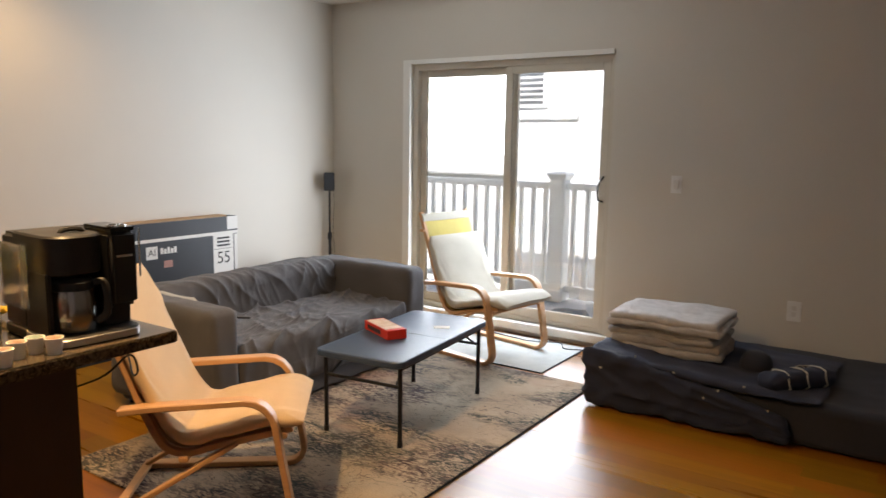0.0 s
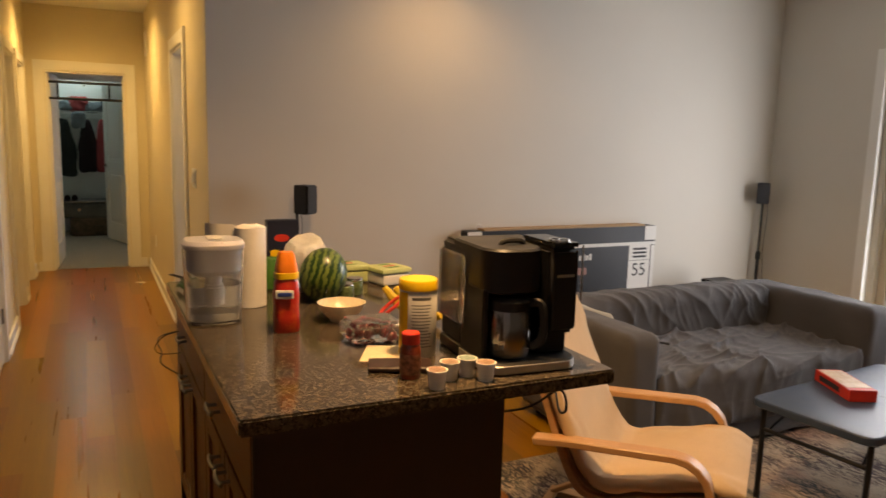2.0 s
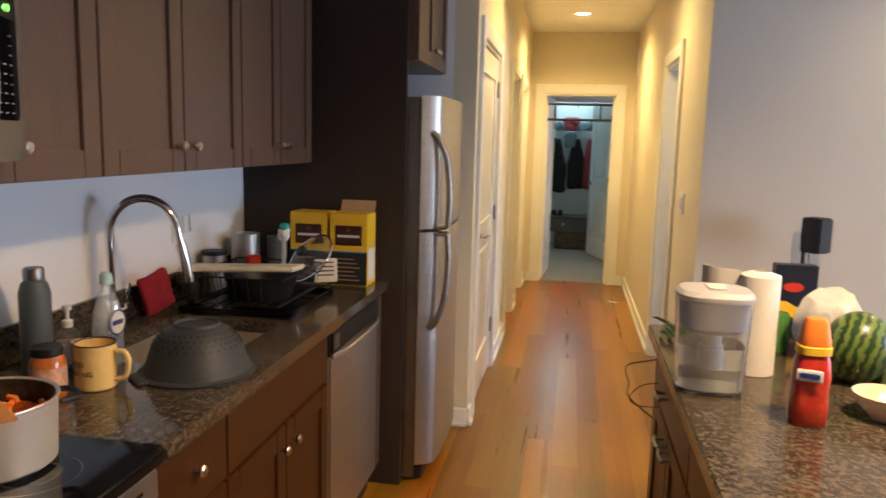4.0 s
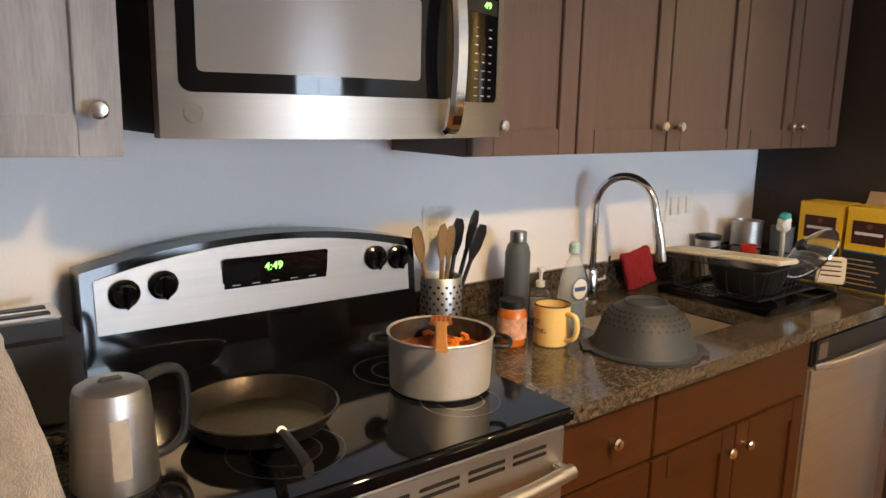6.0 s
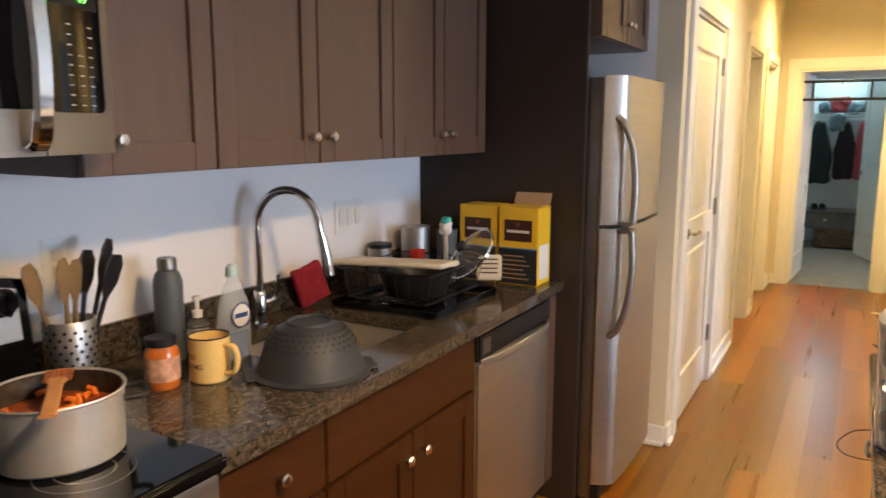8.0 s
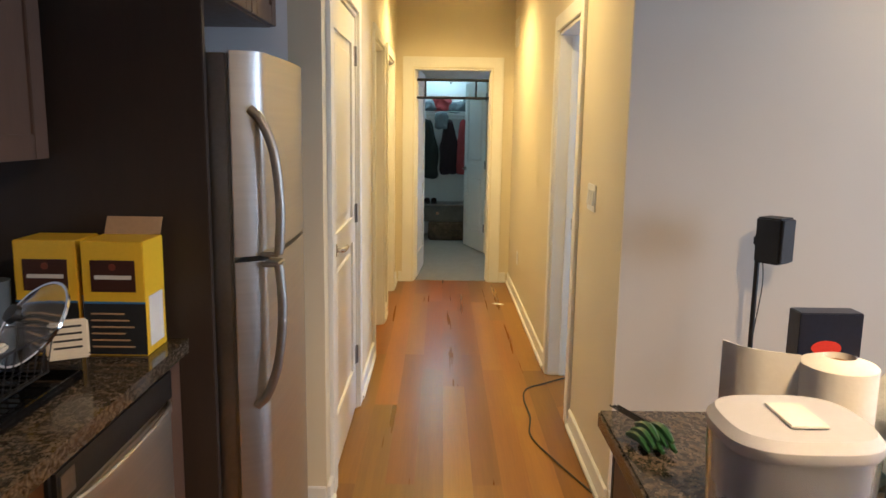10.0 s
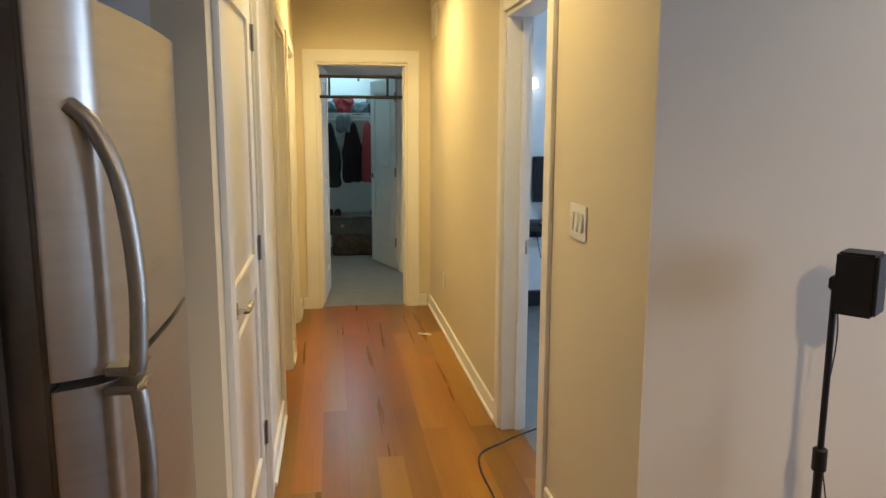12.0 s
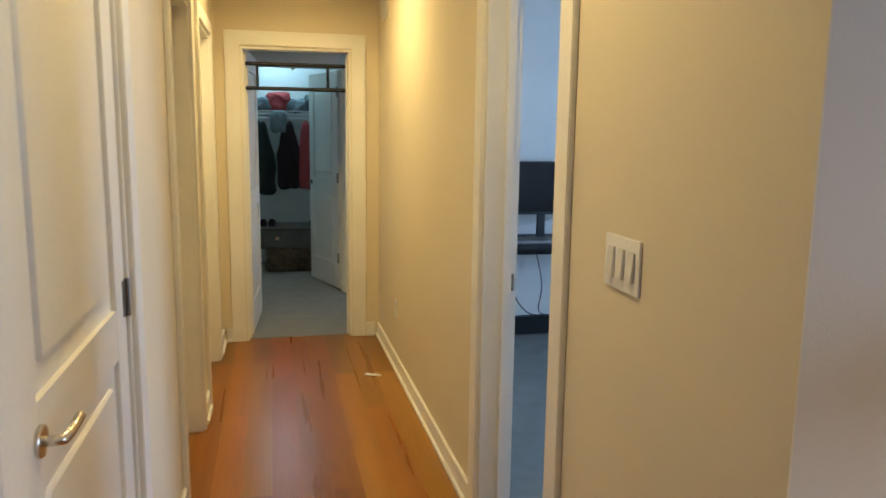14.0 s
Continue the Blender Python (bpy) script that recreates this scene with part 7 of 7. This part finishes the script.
def heap(p):
    u = min(1, max(0, (p.x + 1.66) / 1.25))
    f = (1 - u) ** 1.4
    z = 0.235 + (p.z - 0.235) * (0.18 + 0.82 * f) if p.z > 0.235 else p.z
    return Vector((p.x, p.y - 0.02 * f, z + 0.012 * noise.noise(p * 6)))
part("quilt", soft(-1.64, -0.42, 4.235, 5.12, 0.235, 0.335, 0.045, 40, 0.022, 5, (1, 1, 1), 6, None, heap), "quilt", ql)
part("overhang", soft(-1.65, -0.55, 4.20, 4.28, 0.01, 0.33, 0.035, 40, 0.030, 5, (1, 1, 1.3), 8, None, lambda p: Vector((p.x, p.y, p.z * (1 - 0.55 * max(0, (p.x + 1.5)) / 0.95) if p.z > 0.1 else p.z))), "quilt", ql, "quilt hanging over the mattress edge")
for k in range(9):
    x = -1.54 + k * 0.11 + 0.03 * math.sin(k * 2.7)
    z = 0.30 - 0.10 * ((x + 1.56) / 1.0)
    own = soft(-0.007, 0.007, -0.003, 0.003, -0.005, 0.005, 0.003, 4)
    part("stitched_mark", moved(own, pose(x, 4.197, z + 0.06 * ((k * 37) % 5 - 2) / 2, 0, (k * 50) % 180, 0)), "cream_white", ql)
ht = thing("cap", "black cap lying on the mattress", "cap", (-0.80, 4.64, 0.25))
part("crown", lathe([(0.085, 0.0), (0.088, 0.03), (0.075, 0.075), (0.045, 0.098), (0, 0.103)], (-0.80, 4.64, 0.258), 28), "navy", ht)
part("brim", lathe([(0.080, 0.002), (0.115, 0.0), (0.115, 0.006), (0.080, 0.008)], (-0.80, 4.64, 0.257), 28), "navy", ht)
rl = thing("rolled_pouch", "dark rolled pouch tied with pale cords", "pouch")
part("roll", soft(-0.22, 0.22, -0.07, 0.07, 0.0, 0.10, 0.05, 14, 0.012, 10), "quilt", rl)
for k in range(3):
    part("cord", sweep([(-0.12 + k * 0.12 + 0.012 * math.sin(q * 1.7), 0.078 * math.cos(q / 14 * 6.283), 0.052 + 0.056 * math.sin(q / 14 * 6.283)) for q in range(14)], ring(0.0045, 6), closed=True), "cream_white", rl)
rl.matrix_basis = pose(-0.56, 4.47, 0.243, 0, 0, 52)
hs = thing("keys", "tangle of pale cord and a steel ring on the mattress", "cord")
for k in range(3):
    part("loop", sweep([(-0.56 + (0.06 - 0.012 * k) * math.cos(q / 16 * 6.283), 4.78 + (0.035 + 0.01 * k) * math.sin(q / 16 * 6.283), 0.262 + 0.012 * math.sin(q * 1.3 + k)) for q in range(16)], ring(0.005, 6), closed=True), "nickel", hs)
fcab = thing("floor_cable", "black cable trailing by the balcony door", "cable", (-2.4, 5.2, 0))
part("cable", tube(smooth_path([(-3.3, 5.33, 0.012), (-2.9, 5.25, 0.012), (-2.5, 5.2, 0.012), (-2.3, 5.28, 0.014), (-2.2, 5.16, 0.012), (-2.05, 5.2, 0.012), (-1.85, 5.05, 0.006), (-1.7, 5.0, 0.006)]), 0.004, 6), "black", fcab)
for x, y, m2, lbl in ((-2.55, 6.0, "slate", "dark shoe lying on the balcony deck"), (-2.15, 5.95, "paper", "white bundle lying on the balcony deck")):
    sh = thing("balcony_bundle", lbl, "shoe" if m2 == "slate" else "bag")
    part("body", soft(-0.16, 0.16, -0.09, 0.09, 0, 0.12, 0.055, 12, 0.02, 10), m2, sh)
    sh.matrix_basis = pose(x, y, -0.02, 0, 0, 15)

# ---- hallway and the rooms past it ----
ve = thing("wall_vent", "white slatted return air vent high on the hallway wall", "vent", (-8.72, RIGHT, 2.33))
part("frame", box(-8.86, -8.60, RIGHT - 0.008, RIGHT, 2.21, 2.46, 0.003), "white", ve)
for k in range(9):
    part("slat", moved(box(-0.115, 0.115, -0.002, 0.002, -0.009, 0.009), pose(-8.73, RIGHT - 0.012, 2.235 + k * 0.025, 35, 0, 0)), "white", ve)
sp2 = thing("strike_plate", "steel strike plate on the bedroom door jamb", "strike plate", (-6.278, 1.19, 0.937))
part("plate", box(-6.2778, -6.275, 1.155, 1.20, 0.905, 0.97, 0.001), "nickel", sp2)
part("latch_hole", box(-6.275, -6.2742, 1.168, 1.185, 0.922, 0.952), "black", sp2)
pp = thing("paper_scrap", "torn scrap of white paper on the hallway floor", "paper")
part("scrap", soft(-0.05, 0.05, -0.018, 0.018, 0, 0.006, 0.003, 8, 0.005, 30), "paper", pp)
pp.matrix_basis = pose(-8.09, 0.925, 0.001, 0, 0, 70)
hc = thing("hall_cable", "black cable running from the bedroom across the hallway floor", "cable", (-6.1, 1.0, 0))
part("cable", tube(smooth_path([(-6.6, 1.75, 0.006), (-6.30, 1.32, 0.006), (-6.20, 1.16, 0.006), (-6.12, 1.05, 0.005), (-6.02, 0.93, 0.005), (-5.85, 0.895, 0.005), (-5.60, 0.90, 0.005), (-5.36, 0.875, 0.005), (-5.1, 0.95, 0.005), (-4.8, 1.06, 0.005)]), 0.0045, 6), "black", hc)
pb2 = thing("pull_up_bar", "black pull-up bar frame fixed in the doorway", "pull-up bar", (END - 0.1, 0.5, 1.85))
part("upper_bar", tube([(END - 0.10, 0.170, 1.93), (END - 0.10, 0.872, 1.93)], 0.013, 12), "black", pb2)
part("lower_bar", tube([(END - 0.10, 0.170, 1.765), (END - 0.10, 0.872, 1.765)], 0.013, 12), "black", pb2)
for y in (0.26, 0.74):
    part("upright", tube([(END - 0.10, y, 1.765), (END - 0.10, y, 1.93)], 0.010, 10), "black", pb2)
part("hook", lathe([(0, -0.02), (0.012, -0.012), (0.012, 0.0), (0, 0.004)], (END - 0.10, 0.5, 1.912), 12), "nickel", pb2)

ws = thing("wire_shelf", "white wire closet shelf heaped with folded clothes", "shelf", (-11.9, 0.5, 1.68))
for k in range(9):
    part("wire", tube([(-12.28 + k * 0.045, -0.44, 1.69), (-12.28 + k * 0.045, 1.44, 1.69)], 0.004, 6), "vinyl", ws)
part("front_lip", tube([(-11.90, -0.44, 1.655), (-11.90, 1.44, 1.655)], 0.006, 6), "vinyl", ws)
part("hanging_rod", tube([(-11.95, -0.44, 1.61), (-11.95, 1.44, 1.61)], 0.012, 8), "vinyl", ws)
for k in range(16):
    part("cross_wire", tube([(-12.28, -0.40 + k * 0.12, 1.695), (-11.90, -0.40 + k * 0.12, 1.695), (-11.90, -0.40 + k * 0.12, 1.655)], 0.003, 5), "vinyl", ws)
M["coral"] = mat("coral_cloth", (0.45, 0.07, 0.07), 0.9, vary=0.15, bump=0.3)
M["olive"] = mat("dark_olive_cloth", (0.028, 0.032, 0.026), 0.9, vary=0.2, bump=0.3)
M["maroon"] = mat("dark_maroon_cloth", (0.030, 0.012, 0.013), 0.9, vary=0.2, bump=0.3)
M["grey_cloth"] = mat("grey_cloth", (0.22, 0.25, 0.27), 0.9, vary=0.2, bump=0.3)
for y, w, h, mname, lbl in ((0.22, 0.26, 0.78, "olive", "dark olive jacket hanging in the closet"), (0.52, 0.20, 0.72, "maroon", "dark maroon coat hanging in the closet"), (0.71, 0.15, 0.72, "coral", "coral red top hanging in the closet")):
    g = thing("hanging_garment", lbl, "clothes", (-11.93, y, 1.6), "hanging clothes")
    def taper(p, y=y, h=h):
        u = (1.58 - p.z) / h
        return Vector((p.x, y + (p.y - y) * (0.45 + 0.75 * min(1, u * 2.2) - 0.15 * max(0, u - 0.7)), p.z))
    part("cloth", soft(-12.02, -11.86, y - w / 2, y + w / 2, 1.58 - h, 1.58, 0.05, 18, 0.02, 7, (1, 1.6, 0.4), y * 9, None, taper), mname, g)
    part("hanger_hook", tube(smooth_path([(-11.95, y, 1.56), (-11.95, y, 1.60), (-11.95, y + 0.012, 1.622), (-11.95, y, 1.63)]), 0.003, 6), "nickel", g)
hg = thing("hanging_hat", "grey sun hat hung in front of the shelf", "hat", (-11.86, 0.42, 1.6))
part("hat", soft(-11.89, -11.80, 0.33, 0.50, 1.46, 1.68, 0.04, 12, 0.02, 9), "grey_cloth", hg)
for k, (y, w, h, mname) in enumerate(((0.30, 0.22, 0.13, "grey_cloth"), (0.42, 0.24, 0.18, "coral"), (0.62, 0.24, 0.12, "grey_cloth"), (0.82, 0.22, 0.17, "slate"))):
    g = thing("folded_clothes", "pile of folded clothes on the closet shelf", "clothes", (-12.1, y, 1.7), "piles on the closet shelf")
    part("cloth", soft(-12.25, -11.93, y - w / 2, y + w / 2, 1.695, 1.70 + h, 0.05, 12, 0.03, 8, (1, 1, 1), k * 5), mname, g)
M["trunk"] = mat("patterned_trunk", (0.11, 0.085, 0.06), 0.6, vary=0.35, scale=16)
tr = thing("trunk", "dark patterned trunk on the closet floor", "trunk", (-11.8, 0.5, 0))
part("case", box(-12.05, -11.62, 0.26, 0.98, 0.002, 0.25, 0.02, None, 3), "trunk", tr)
part("handle", tube(smooth_path([(-11.615, 0.55, 0.13), (-11.59, 0.57, 0.14), (-11.59, 0.67, 0.14), (-11.615, 0.69, 0.13)]), 0.007, 8), "black", tr)
su = thing("storage_case", "grey metal storage case stacked on a trunk", "case", (-11.8, 0.5, 0.25))
part("case", box(-12.08, -11.64, 0.14, 0.96, 0.25, 0.46, 0.015, None, 3), mat("case_grey", (0.10, 0.115, 0.12), 0.45, vary=0.2), su)
part("rim", box(-12.09, -11.63, 0.13, 0.97, 0.46, 0.478, 0.006), "steel_dark", su)
part("latch", cyl(0.022, 0, 0.008, (-11.64, 0.38, 0.36), 16, None, pose(0, 0, 0, 0, 90, 0)), "nickel", su)
for y in (0.24, 0.33, 0.76, 0.84):
    sh = thing("shoe", "dark leather shoe on the storage case", "shoe", group="shoes in the closet")
    part("upper", soft(-0.12, 0.12, -0.037, 0.037, 0.012, 0.08, 0.03, 10, 0, shape=lambda p: Vector((p.x, p.y, p.z * (0.55 + 0.6 * max(0, -p.x) / 0.12)))), "maroon" if y < 0.5 else "slate", sh)
    part("sole", soft(-0.125, 0.125, -0.04, 0.04, 0, 0.014, 0.006, 6), "black", sh)
    sh.matrix_basis = pose(-11.80, y, 0.479, 0, 0, 180)

dsk = thing("desk", "dark desk against the bedroom wall", "desk", (-8.6, 2.2, 0))
part("desktop", box(-8.875, -8.35, 1.55, 2.95, 0.72, 0.75, 0.004), "black", dsk)
part("apron", box(-8.86, -8.84, 1.6, 2.9, 0.60, 0.72), "black", dsk)
for y in (1.58, 2.92):
    for x in (-8.85, -8.38):
        part("leg", box(x - 0.02, x + 0.02, y - 0.02, y + 0.02, 0.0, 0.72, 0.003), "black", dsk)
part("footrail", box(-8.86, -8.80, 1.62, 2.88, 0.012, 0.14, 0.004), "black", dsk)
mo = thing("monitor", "black computer monitor on the desk", "monitor", (-8.65, 2.2, 0.75))
part("panel", box(-8.68, -8.64, 1.88, 2.52, 0.92, 1.29, 0.006), "black", mo)
part("screen", box(-8.64, -8.637, 1.895, 2.505, 0.94, 1.28), "black_gloss", mo)
part("stand", box(-8.69, -8.67, 2.17, 2.23, 0.755, 0.95, 0.004), "black", mo)
part("foot", box(-8.76, -8.58, 2.08, 2.32, 0.751, 0.762, 0.004), "black", mo)
kb = thing("laptop", "closed grey laptop lying on the desk", "laptop", (-8.5, 2.05, 0.75))
part("case", box(-8.58, -8.38, 1.92, 2.22, 0.751, 0.772, 0.005), "steel_dark", kb)
for k in range(2):
    cbl = thing("desk_cable", "black cable hanging below the desk", "cable", (-8.6, 2.1, 0.3))
    part("cable", tube(smooth_path([(-8.80, 1.95 + k * 0.25, 0.70), (-8.72, 2.0 + k * 0.24, 0.4), (-8.66, 2.1 + k * 0.1, 0.22), (-8.75, 2.3 + k * 0.05, 0.15)]), 0.004, 6), "black", cbl)
bl2 = thing("wall_lamp", "small white wall lamp in the bedroom, lit", "lamp", (-8.87, 1.95, 1.9))
part("shade", lathe([(0, 0.06), (0.035, 0.05), (0.05, 0.0), (0.045, -0.02), (0, -0.03)], (-8.80, 1.90, 1.86), 20), mat("lamp_white", (1, 0.95, 0.85), 0.5, emit=0.8), bl2)
part("bracket", tube([(-8.88, 1.90, 1.86), (-8.82, 1.90, 1.86)], 0.01, 8), "nickel", bl2)

# ---- floor planks, one by one ----
plank_rng = random.Random(11)
floor_ob = bpy.data.objects["floor"]
PW = 0.124
plank_mesh = {}


def plank(x0, x1, y0, y1):
    size = (round(x1 - x0, 3), round(y1 - y0, 3))
    if size not in plank_mesh:
        bm = box(0, size[0] - 0.00005, 0, size[1] - 0.00005, -0.012, 0.0)
        me = bpy.data.meshes.new("plank")
        bm.to_mesh(me)
        bm.free()
        me.materials.append(M["plank"])
        plank_mesh[size] = me
    ob = new("plank", plank_mesh[size])
    ob.location = (x0, y0, plank_rng.uniform(-0.0001, 0))
    ob.parent = floor_ob


y = KITY
while y < WINY - 0.01:
    y1 = min(y + PW, WINY)
    west = -9.06 if LEFT - 0.2 < y < RIGHT - 0.01 else TVX
    x = west
    first = True
    while x < EASTX - 0.01:
        length = round(plank_rng.choice((0.6, 0.9, 1.2, 1.5)) if first else 1.8, 3)
        x1 = min(x + length, EASTX)
        plank(x, x1, y, y1)
        x, first = x1, False
    y = y1
